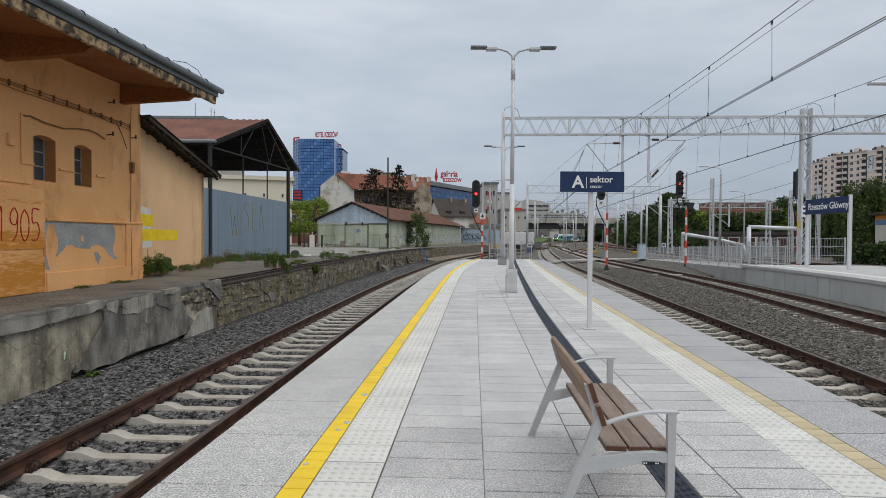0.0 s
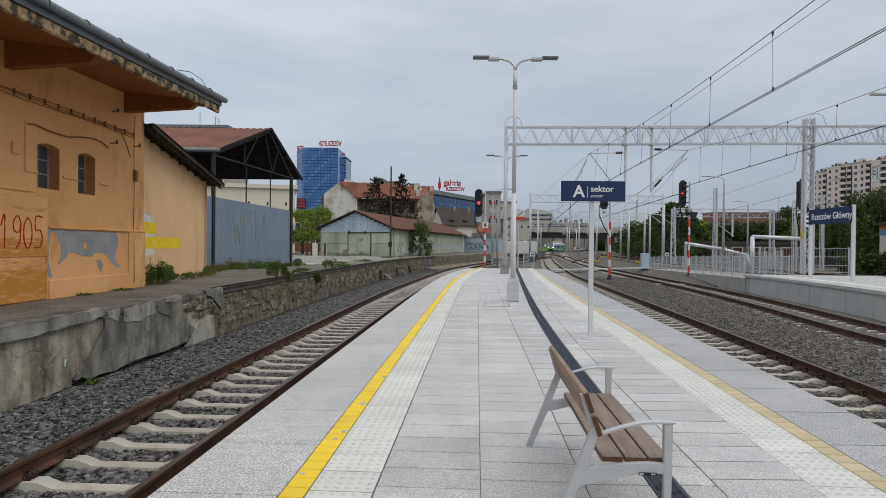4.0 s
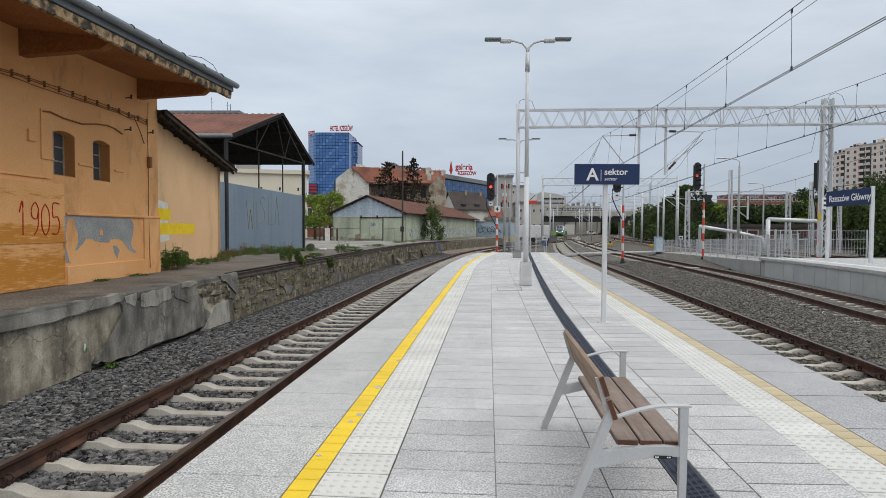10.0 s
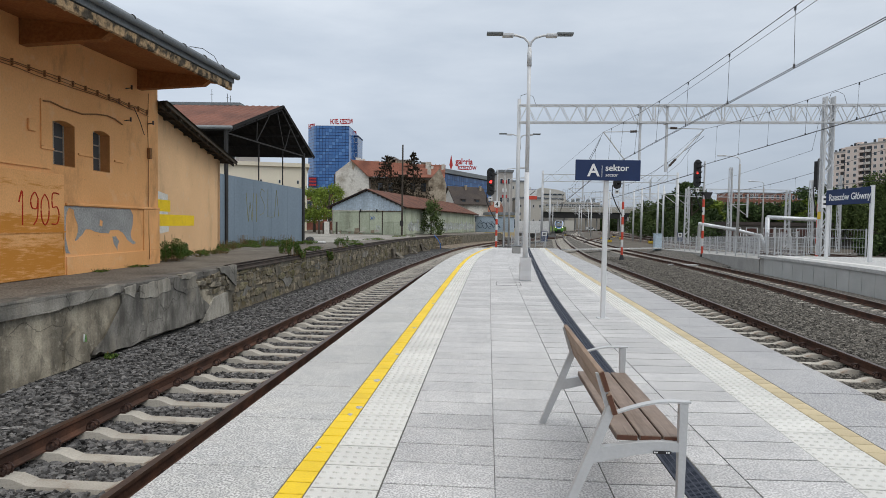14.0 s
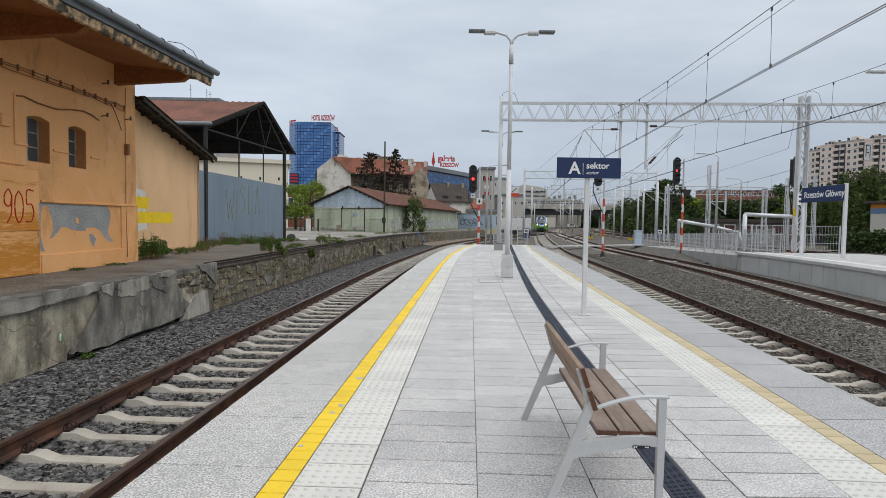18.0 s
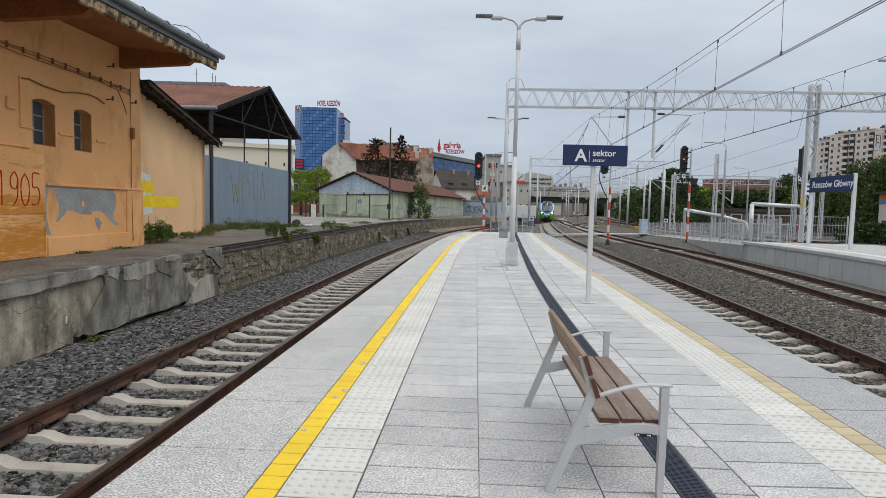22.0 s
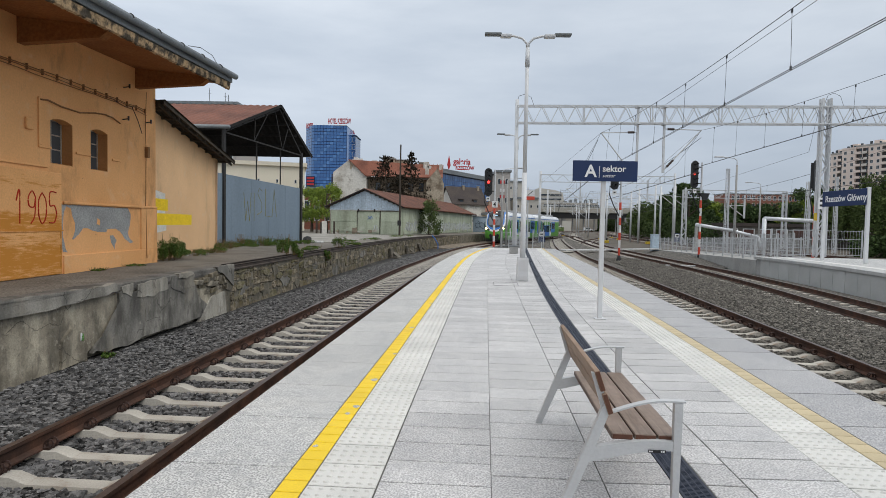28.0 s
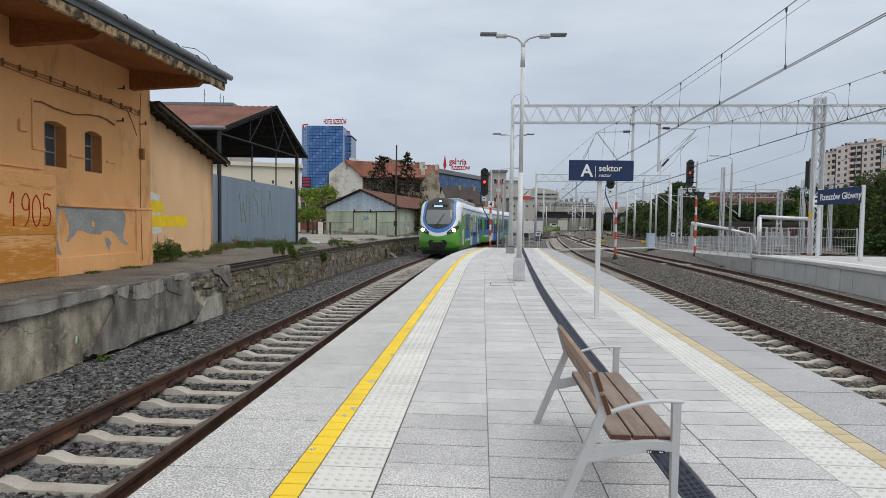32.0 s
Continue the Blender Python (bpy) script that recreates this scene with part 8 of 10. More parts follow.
def old_house():
    """White plastered gable house with a long red roof and chimneys; a decayed second gable beyond."""
    D = 96.0
    h = thing("town_house", Matrix.Identity(4), "decayed white plastered house with red tin roof and chimneys", "house")
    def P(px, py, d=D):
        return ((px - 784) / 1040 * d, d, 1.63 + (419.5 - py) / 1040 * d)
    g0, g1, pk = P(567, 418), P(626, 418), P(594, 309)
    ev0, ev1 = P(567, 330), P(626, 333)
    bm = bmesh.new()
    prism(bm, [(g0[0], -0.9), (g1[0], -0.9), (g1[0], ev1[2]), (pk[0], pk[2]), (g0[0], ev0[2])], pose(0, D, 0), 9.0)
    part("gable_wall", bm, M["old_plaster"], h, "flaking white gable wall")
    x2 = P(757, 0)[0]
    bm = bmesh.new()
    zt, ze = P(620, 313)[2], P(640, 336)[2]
    prism(bm, [(g1[0], -0.9), (x2, -0.9), (x2, ze), (g1[0], ze)], pose(0, D + 2, 0), 8)
    part("wall", bm, M["brown_plaster"], h)
    bm = bmesh.new()
    vs = [bm.verts.new(p) for p in ((pk[0] - 0.2, D + 6, pk[2] + 0.1), (x2 + 0.3, D + 6, zt + 0.3), (x2 + 0.3, D + 1.2, ze - 0.1), (g1[0] - 0.1, D - 0.3, ze - 0.1), (pk[0], D - 0.3, pk[2] + 0.1))]
    vt = [bm.verts.new(v.co + Vector((0, 0, 0.15))) for v in vs]
    bm.faces.new(vs); bm.faces.new(vt[::-1])
    for i in range(5):
        bm.faces.new((vs[i], vs[(i + 1) % 5], vt[(i + 1) % 5], vt[i]))
    part("roof", bm, M["red_roof"], h, "red tin roof")
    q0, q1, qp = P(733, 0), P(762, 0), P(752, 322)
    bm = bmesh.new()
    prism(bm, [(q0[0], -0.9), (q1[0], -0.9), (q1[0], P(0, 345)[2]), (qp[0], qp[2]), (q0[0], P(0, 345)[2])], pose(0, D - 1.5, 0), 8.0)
    part("gable_wall", bm, M["worn_gable"], h, "brown crumbling gable wall")
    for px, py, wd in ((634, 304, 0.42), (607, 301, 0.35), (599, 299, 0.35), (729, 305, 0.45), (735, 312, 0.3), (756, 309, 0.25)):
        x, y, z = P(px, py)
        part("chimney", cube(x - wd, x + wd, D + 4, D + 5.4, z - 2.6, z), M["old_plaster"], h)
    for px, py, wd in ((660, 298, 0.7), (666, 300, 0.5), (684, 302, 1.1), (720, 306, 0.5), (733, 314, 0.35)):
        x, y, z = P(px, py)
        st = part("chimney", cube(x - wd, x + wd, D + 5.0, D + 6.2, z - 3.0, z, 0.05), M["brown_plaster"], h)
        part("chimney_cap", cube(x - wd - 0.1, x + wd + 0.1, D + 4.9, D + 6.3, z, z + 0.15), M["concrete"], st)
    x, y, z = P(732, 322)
    part("chimney", cube(x - 0.3, x + 0.3, D + 1.8, D + 2.6, z - 1.4, z + 0.4), M["old_plaster"], h, "white stack before the roof")
    for i in range(22):
        f = i / 21
        xa, xb = pk[0] + (x2 - pk[0]) * f, g1[0] + (x2 - g1[0]) * f
        bm = bmesh.new()
        bar(bm, (xa, D + 6, pk[2] + (zt + 0.3 - pk[2]) * f + 0.3), (xb, D + 0.1 + 1.2 * f, ze + 0.1), 0.07, 0.1)
        part("roof_seam", bm, M["red_roof"], h)
    part("eaves_board", cube(g1[0], x2, D + 0.9, D + 1.1, ze - 0.45, ze - 0.1), M["pole_wood"], h)
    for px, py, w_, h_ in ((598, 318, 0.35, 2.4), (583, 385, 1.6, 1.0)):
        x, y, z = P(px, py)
        bm = bmesh.new()
        prism(bm, [(x + w_ * math.cos(a) * (0.6 + 0.4 * math.sin(3 * a + px)), z + h_ * 0.5 * math.sin(a) * (0.7 + 0.3 * math.cos(2 * a + px))) for a in np.arange(12) * math.pi / 6], pose(0, D - 0.012, 0), 0.012)
        part("bare_patch", bm, M["brown_plaster"], h, "patch of fallen plaster")
    for i in range(6):
        x = g1[0] + 1.2 + i * 1.8
        for z in (4.2, 7.0):
            wn = part("window", cube(x, x + 0.9, D + 1.95, D + 2.05, z, z + 1.5), M["pole_wood"], h)
            part("pane", cube(x + 0.1, x + 0.8, D + 1.9, D + 1.96, z + 0.1, z + 1.4), M["glass_dark"], wn)


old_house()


def roofed_house(name, label, x, y, turn, w, d, eave, ridge, wall, gable_wall, roof, windows=2):
    """A house whose ridge leads back from its gable: walls, roof slopes with overhang, chimney, windows."""
    h = thing(name, pose(x, y, -0.9, 0, 0, turn), label, "house")
    part("wall", cube(0, w, 0.3, d, 0, eave), wall, h)
    part("gable_wall", prism(bmesh.new(), [(0, 0), (w, 0), (w, eave), (w / 2, ridge - 0.15), (0, eave)], pose(0, 0, 0), 0.3), gable_wall, h)
    for x0, z0, x1, z1 in ((-0.5, eave - 0.35, w / 2, ridge), (w / 2, ridge, w + 0.5, eave - 0.35)):
        part("roof_slope", prism(bmesh.new(), [(x0, z0), (x1, z1), (x1, z1 + 0.18), (x0, z0 + 0.18)], pose(0, -0.35, 0), d + 0.7), roof, h)
    for f in (0.45, 0.9):
        c = part("chimney", cube(w * 0.55, w * 0.55 + 0.35, d * f, d * f + 0.4, eave, ridge + 0.35), M["brown_plaster"], h)
        part("chimney_cap", cube(w * 0.55 - 0.05, w * 0.55 + 0.40, d * f - 0.05, d * f + 0.45, ridge + 0.35, ridge + 0.43), M["concrete"], c)
    for k in range(windows):
        y0 = d * (k + 0.6) / (windows + 0.4)
        wn = part("window", cube(w, w + 0.05, y0 - 0.55, y0 + 0.55, eave * 0.45, eave * 0.45 + 1.5), M["pole_white"], h)
        part("pane", cube(w + 0.05, w + 0.08, y0 - 0.45, y0 + 0.45, eave * 0.45 + 0.1, eave * 0.45 + 1.4), M["glass_dark"], wn)
        dm = part("dormer", cube(w * 0.8, w + 0.1, y0 - 0.45, y0 + 0.45, eave - 0.1, eave + 0.7), roof, h)
        part("dormer_roof", cube(w * 0.74, w + 0.2, y0 - 0.55, y0 + 0.55, eave + 0.7, eave + 0.8), roof, dm)
        part("dormer_pane", cube(w + 0.1, w + 0.14, y0 - 0.32, y0 + 0.32, eave + 0.12, eave + 0.6), M["glass_dark"], dm)
    return h


wh_ = roofed_house("house", "white gabled house with a long dark tiled roof", bearing(757, 116), 116, -60, 5.0, 7.4, 6.7, 9.8, M["old_plaster"], M["white_plaster"], M["roof_dark"])
sg_ = part("wall_sign", cube(0.9, 4.0, -0.06, -0.004, 4.6, 6.4), M["pole_white"], wh_, "small white and red painted shop sign")
part("bar", cube(1.2, 3.6, -0.08, -0.06, 5.6, 6.1), M["sign_red"], sg_)
part("bar", cube(1.2, 3.2, -0.08, -0.06, 4.9, 5.2), M["dark_steel"], sg_)
roofed_house("house", "low brown house with a red-brown roof", bearing(818, 126), 126, -60, 4.0, 4.4, 4.7, 7.3, M["brown_plaster"], M["brown_plaster"], M["red_roof"], 1)
block("house", "small cream annexe behind the storage box", pose(bearing(840, 106), 106, -0.5, 0, 0, 5), 5.4, 6, 4.0, M["yellow_plaster"], M["zinc"], 3, 1, M["glass_dark"])


def tower(name, label, x0, x1, depth, top, z0, cols, rows, curve, d=24.0, light=False, turn=0.0):
    """A glass tower: mullioned facade, curved corner, each pane a part."""
    t = thing(name, pose(x0, depth, 0, 0, 0, turn), label, "building")
    w = x1 - x0
    n = cols
    pts = []
    for i in range(n + 1):
        f = i / n
        pts.append((w * f, curve * math.sin(math.pi * f) * -1.0 + (8 * (0.25 - f) * 4 if f < 0.25 else 0)))
    bm = bmesh.new()
    lo = [bm.verts.new((x, y + 0.25, z0)) for x, y in pts] + [bm.verts.new((w, d, z0)), bm.verts.new((0, d + 8, z0))]
    hi = [bm.verts.new((v.co.x, v.co.y, top)) for v in lo]
    k = len(lo)
    bm.faces.new(lo[::-1]); bm.faces.new(hi)
    for i in range(k):
        bm.faces.new((lo[i], lo[(i + 1) % k], hi[(i + 1) % k], hi[i]))
    part("core", bm, M["navy"], t)
    sh = (top - z0) / rows
    for i in range(n):
        (xa, ya), (xb, yb) = pts[i], pts[i + 1]
        for j in range(rows):
            bm = bmesh.new()
            za, zb = z0 + j * sh + 0.11, z0 + (j + 1) * sh - 0.11
            g = 0.04
            q = [(xa + (xb - xa) * g, ya + (yb - ya) * g), (xb - (xb - xa) * g, yb - (yb - ya) * g)]
            vs = [bm.verts.new((x, y, z)) for (x, y), z in ((q[0], za), (q[1], za), (q[1], zb), (q[0], zb))]
            vb = [bm.verts.new((v.co.x, v.co.y + 0.2, v.co.z)) for v in vs]
            bm.faces.new(vs)
            for a in range(4):
                bm.faces.new((vs[a], vs[(a + 1) % 4], vb[(a + 1) % 4], vb[a]))
            # left facet columns take the copy with painted reflection, as do scattered panes
            part("pane", bm, M["tower_glass2"] if (i * 7 + j * 3) % 5 == 0 or light or i < 4 else M["tower_glass"], t)
    part("parapet", cube(5.6, w - 0.2, 1.5, d, top, top + 0.5), M["zinc"], t)
    part("side_face", cube(w - 0.05, w + 0.15, 0.4, d - 0.5, z0, top - 0.2), M["tower_glass"], t)
    return t


H = 300.0
hotel = tower("hotel_tower", "blue glass hotel tower with a curved front", bearing(511, H), bearing(590, H), H, 50.8, 18.0, 14, 20, 1.9)
for k, (wd, px, z, sz) in enumerate((("HOTEL RZESZ\u00d3W", 558, 51.6, 3.6), ("HOTEL", 514, 50.0, 3.6))):
    words(wd, sz, M["sign_red"], pose(bearing(px, H) - bearing(511, H), -1.5 if k == 0 else 5.0, z, 90, 0, -4 if k == 0 else -25) @ Matrix.Diagonal((0.40, 1, 1, 1)), hotel, "roof_lettering", 0.1, bold=0.10)
ax_ = block("glass_annexe", "smaller blue glass wing behind the hotel", pose(bearing(588, 315), 315, 0), 5.4, 16, 48.0, M["glass_blue"], M["navy"], 3, 12, M["glass_blue2"], win=(0.8, 0.7))
block("hotel_podium", "lower glass and brick base of the hotel", pose(bearing(518, 294), 294, 0), 19.0, 20, 18.5, M["red_flats"], M["zinc"], 8, 4, M["glass_blue"], win=(0.85, 0.7))
sp_ = part("sign_panel", cube(2.8, 7.2, -2.2, 0.2, 19.6, 25.0, 0.05), M["navy"], hotel, "dark sign panel with red writing")
for z_ in (20.4, 22.0, 23.5):
    part("bar", cube(3.2, 6.8, -2.3, -2.204, z_, z_ + 0.9), M["sign_red"], sp_, "unreadable red line of writing")
words("HOTEL", 2.4, M["sign_red"], pose(1.4, 0.5, 49.2, 90) @ Matrix.Diagonal((0.45, 1, 1, 1)), ax_, "roof_lettering", 0.1, bold=0.06)


def gallery():
    """Long glass front that leads away to the right, a grey fascia above it, red letters on the roof."""
    G = 250.0
    g = thing("shopping_gallery", pose(bearing(757, G), G, 0, 0, 0, 62), "long blue glass shopping gallery with a flat grey roof", "building")
    w = 64.0
    part("core", cube(0, w, 0.3, 30, 0, 23.5), M["navy"], g)
    part("roof", cube(-1, w + 0.5, -1.0, 30, 23.5, 25.4, 0.1), M["zinc"], g)
    for i in range(30):
        for j in range(10):
            part("pane", cube(0.06 + i * 2.13, 2.07 + i * 2.13, 0, 0.28, 2.0 + j * 2.13, 4.0 + j * 2.13), M["glass_blue2"] if (i + 2 * j) % 4 == 0 else M["glass_blue"], g)
    part("rooftop_star", prism(bmesh.new(), [(0, 0), (0.8, 2.0), (0, 6.2), (-0.8, 2.0)], pose(5.59, -0.92, 25.3, 0, 0, -30), 0.3), M["sign_red"], g)
    words("galeria", 3.6, M["sign_red"], pose(7.04, -2.21, 27.8, 90, 0, -55) @ Matrix.Diagonal((0.8, 1, 1, 1)), g, "roof_lettering", 0.15, bold=0.1)
    words("RZESZ\u00d3W", 2.3, M["sign_red"], pose(7.8, -2.89, 25.5, 90, 0, -55) @ Matrix.Diagonal((0.75, 1, 1, 1)), g, "roof_lettering", 0.15, bold=0.08)


gallery()
wb_ = block("warehouse_block", "grey clad commercial block beyond the platform end", pose(bearing(854, 150), 150, 0), 3.7, 30, 15.2, M["flats_grey"], M["zinc"], 2, 3, M["glass_dark"], win=(0.4, 0.3))
block("station_hall", "tall grey-beige commercial hall", pose(bearing(876, 205), 205, 0), 6.1, 40, 16.8, M["hall_grey"], M["zinc"], 3, 4, M["glass_dark"], win=(0.3, 0.25))
block("station_hall", "lower beige hall behind the yard fence", pose(bearing(889, 165), 165, 0), 7.2, 30, 9.2, M["hall_grey"], M["zinc"], 4, 2, M["glass_dark"], win=(0.3, 0.2))
for z_, m_ in ((12.3, "sign_red"), (10.2, "pole_white"), (8.6, "sign_red")):
    part("shop_sign", cube(1.1, 2.3, -0.25, -0.08, z_, z_ + 0.8), M[m_], wb_, "small shop sign panel")
for px_, w_, d_ in ((832, 5.6, 120), (884, 3.2, 127), (912, 4.0, 125)):
    tr_ = thing("box_trailer", pose(bearing(px_, d_), d_, -0.9), "white box trailer parked behind the fence", "trailer", "parked trailers")
    part("box", cube(0, w_, 0, 2.5, 1.0, 4.4 if w_ > 5 else 3.6, 0.05), M["pole_white"], tr_)
    for x in (0.6, w_ - 0.6):
        rb = bmesh.new(); rod(rb, (x, 0.0, 0.5), (x, 0.35, 0.5), 0.5, 12); part("wheel", rb, M["rubber"], tr_)


def road_bridge():
    D = 335.0
    b = thing("road_bridge", Matrix.Identity(4), "long pale road bridge over the tracks, dark beneath", "bridge")
    x0, x1 = bearing(930, D) , bearing(1190, D)
    part("deck", cube(x0, x1, D, D + 14, 9.8, 11.2, 0.05), M["bridge"], b)
    part("girder", cube(x0, x1, D + 1, D + 13, 6.6, 9.8), M["dark_steel"], b)
    part("parapet", cube(x0, x1, D - 0.3, D, 9.9, 12.9), M["bridge"], b)
    part("rear_wall", cube(x0, bearing(990, D), D + 20, D + 21, -1, 7.5), M["concrete"], b)
    part("abutment", cube(bearing(1082, D), bearing(1092, D), D, D + 12, -1, 7.5), M["concrete"], b)
    for i in range(14):
        x = x0 + 2 + i * (x1 - x0 - 4) / 13
        rb = bmesh.new(); rod(rb, (x, D + 4, -0.9), (x, D + 4, 6.7), 0.4, 8); part("pier", rb, M["concrete"], b)
    # pale block added for the bright patch in the bridge's shading
    part("station_house", cube(bearing(972, 333), bearing(988, 333), 332, 334.4, -0.9, 5.0), M["hall_grey"], b)
    # building over the bridge: long hall with dark window band
    h = thing("terminal_hall", Matrix.Identity(4), "long beige hall with a dark window band above the bridge", "building")
    part("wall", cube(bearing(905, 360), bearing(1034, 360), 360, 390, 0, 16.5), M["bridge"], h)
    for i in range(24):
        x = bearing(940, 358) + i * 1.55
        part("window", cube(x, x + 1.1, 359.6, 359.9, 12.4, 15.2), M["glass_dark"], h)
    part("roof_hall", prism(bmesh.new(), [(bearing(930, 362), 16.5), (bearing(975, 362), 16.5), (bearing(972, 362), 22.5), (bearing(958, 362), 24.0), (bearing(930, 362), 25.2)], pose(0, 362, 0), 24), M["hall_grey"], h)
    for z in (18.0, 20.5):
        part("window", cube(bearing(933, 361), bearing(970, 361), 361.6, 361.95, z, z + 1.0), M["glass_dark"], h, "long dark window band")
    for i in range(9):
        x = bearing(950 + i * 9, 361)
        part("roof_unit", cube(x, x + 1.6, 364, 367, 16.5, 17.6 + 0.8 * (i % 3)), M["zinc"], h)


road_bridge()


def flats():
    """A stepped apartment block, its long front drawing nearer to one side."""
    a, b = Vector((176.6, 285.0)), Vector((196.0, 236.0))
    d = b - a
    ln = d.length
    f = thing("apartment_block", pose(a.x, a.y, 0, 0, 0, math.degrees(math.atan2(d.y, d.x))), "tall pink-beige apartment block with recessed balconies", "apartment block")
    # stretches of the front: from, to, height, columns (w window, b balcony bay, . blank)
    st = [(0, 7.4, 37.9, "wwb"), (7.4, 13.6, 39.6, "ww"), (13.6, 27.4, 40.3, "bbwwb"), (27.4, 31.0, 40.0, "."), (31.0, 42.0, 40.8, "bwwb"), (42.0, ln, 39.4, "wbw")]
    for k, (s0, s1, hh, cols) in enumerate(st):
        off = (0.0, -0.5, 0.0, -0.4, 0.3, -0.3)[k]
        part("wall", cube(s0, s1, off, 13, 0, hh), M["flats_pink"], f)
        part("parapet", cube(s0 - 0.1, s1 + 0.1, off - 0.15, 13.1, hh, hh + 0.7), M["flats_pink"] if k % 2 else M["flats_grey"], f)
        part("stair_head", cube((s0 + s1) / 2 - 1.2, (s0 + s1) / 2 + 1.6, 3, 8, hh + 0.7, hh + 2.6), M["flats_pink"], f)
        for q in range(3):
            part("vent", cube(s0 + 0.8 + q * (s1 - s0 - 1.6) / 3, s0 + 1.4 + q * (s1 - s0 - 1.6) / 3, 1.5, 2.4, hh + 0.7, hh + 1.7 + 0.5 * (q % 2)), M["glass_dark"], f)
        cw = (s1 - s0) / len(cols)
        for i, kind in enumerate(cols):
            x = s0 + cw * (i + 0.5)
            for j in range(10):
                z = hh - 2.35 - j * 2.75
                if kind == "w":
                    wn = part("window", cube(x - 0.62, x + 0.62, off - 0.07, off + 0.04, z, z + 1.5), M["pole_white"], f)
                    for x0, x1 in ((x - 0.53, x - 0.04), (x + 0.04, x + 0.53)):
                        part("pane", cube(x0, x1, off - 0.1, off - 0.05, z + 0.1, z + 1.4), M["glass_dark"], wn)
                elif kind == "b":
                    by = part("balcony", cube(x - cw * 0.44, x + cw * 0.44, off - 0.9, off - 0.02, z - 1.0, z - 0.8), M["concrete"], f)
                    # flat dark sheet on the wall paints the shade of a balcony recess
                    part("recess", cube(x - cw * 0.42, x + cw * 0.42, off - 0.06, off + 0.02, z - 0.8, z + 1.6), M["roof_dark"], by, "dark flat panel standing for the shade behind the balcony")
                    part("balustrade", cube(x - cw * 0.44, x + cw * 0.44, off - 0.95, off - 0.85, z - 1.0, z + 0.1), M["flats_light"] if (i + k) % 2 else M["flats_pink"], by)
                    part("glazed_side", cube(x + cw * 0.1, x + cw * 0.4, off - 0.12, off - 0.07, z - 0.6, z + 1.4), M["glass_dark"], by)
    pic = part("wall_picture", cube(27.7, 30.7, -0.62, -0.5, 31.3, 38.5), M["pole_white"], f, "white mural panel with dark grey outlines")
    for x0, x1, z0, z1 in ((28.2, 28.5, 33.0, 38.0), (29.9, 30.2, 32.2, 37.6), (28.5, 29.9, 37.6, 37.9), (28.6, 29.6, 34.4, 34.8), (28.9, 29.2, 35.6, 36.4)):
        part("outline", cube(x0, x1, -0.66, -0.624, z0, z1), M["dark_steel"], pic)


flats()
block("apartment_block", "low red apartment block beyond the trees", pose(bearing(1255, 330), 330, 0), 40, 14, 21.5, M["red_flats"], M["zinc"], 14, 5, M["glass_dark"])
block("garage_row", "low grey sheds behind the pipes", pose(bearing(1255, 88), 88, -0.9), 34, 8, 3.1, M["garage_wall"], M["roof_dark"], 14, 1, M["garage_door"], win=(0.7, 0.7))
s_ = thing("substation_kiosk", pose(51.4, 66, -0.9), "pale kiosk with dark roof, orange and blue stripes", "kiosk")
part("body", cube(0, 7.0, 0, 4.0, 0, 5.45, 0.03), M["hall_grey"], s_)
part("stripe", cube(0.0, 7.0, -0.03, -0.004, 4.25, 4.85), M["stripe_blue"], s_, "blue painted stripe")
for x_ in np.arange(0.55, 7.0, 0.62):
    part("panel_joint", cube(x_, x_ + 0.05, -0.02, -0.004, 0.1, 4.2), M["zinc_dark"], s_)
part("stripe", cube(0.0, 7.0, -0.03, -0.004, 4.87, 5.43), M["rust_stain"], s_, "orange painted stripe")
part("roof", cube(-0.5, 7.5, -0.5, 4.5, 5.45, 5.72, 0.02), M["roof_dark"], s_)
part("stripe", cube(-0.03, -0.004, 0, 4.0, 4.25, 4.85), M["stripe_blue"], s_, "blue painted stripe")
part("stripe", cube(-0.03, -0.004, 0, 4.0, 4.87, 5.43), M["rust_stain"], s_, "orange painted stripe")
part("downpipe", cube(0.9, 1.05, -0.15, -0.03, 0, 5.45), M["roof_dark"], s_)
for x_ in (3.2, 5.2):
    part("window", cube(x_, x_ + 1.0, -0.05, -0.004, 2.2, 3.6), M["glass_dark"], s_)

# silver heating pipes
for pts_, r_, lb in (([(23.6, 58, 2.1), (28.0, 60, 1.55), (31.6, 62, 0.95), (32.2, 62, -0.6)], 0.17, "silver insulated heating pipe sloping to the ground"),
                     ([(28.6, 55, -0.9), (28.6, 55, 2.75), (33.6, 55.5, 2.6), (33.6, 55.5, -0.9)], 0.19, "silver insulated heating pipe bridge")):
    pp = thing("heating_pipe", Matrix.Identity(4), lb, "pipe", "heating pipes")
    rb = bmesh.new()
    for a_, b_ in zip(pts_, pts_[1:]):
        rod(rb, a_, b_, r_, 10)
    part("pipe", rb, M["pipe"], pp, smooth=True)
    for q_ in pts_:
        rb = bmesh.new(); rod(rb, (q_[0], q_[1], -0.9), (q_[0], q_[1], max(-0.5, q_[2] - r_)), 0.15, 6)
        part("support", rb, M["concrete"], pp)


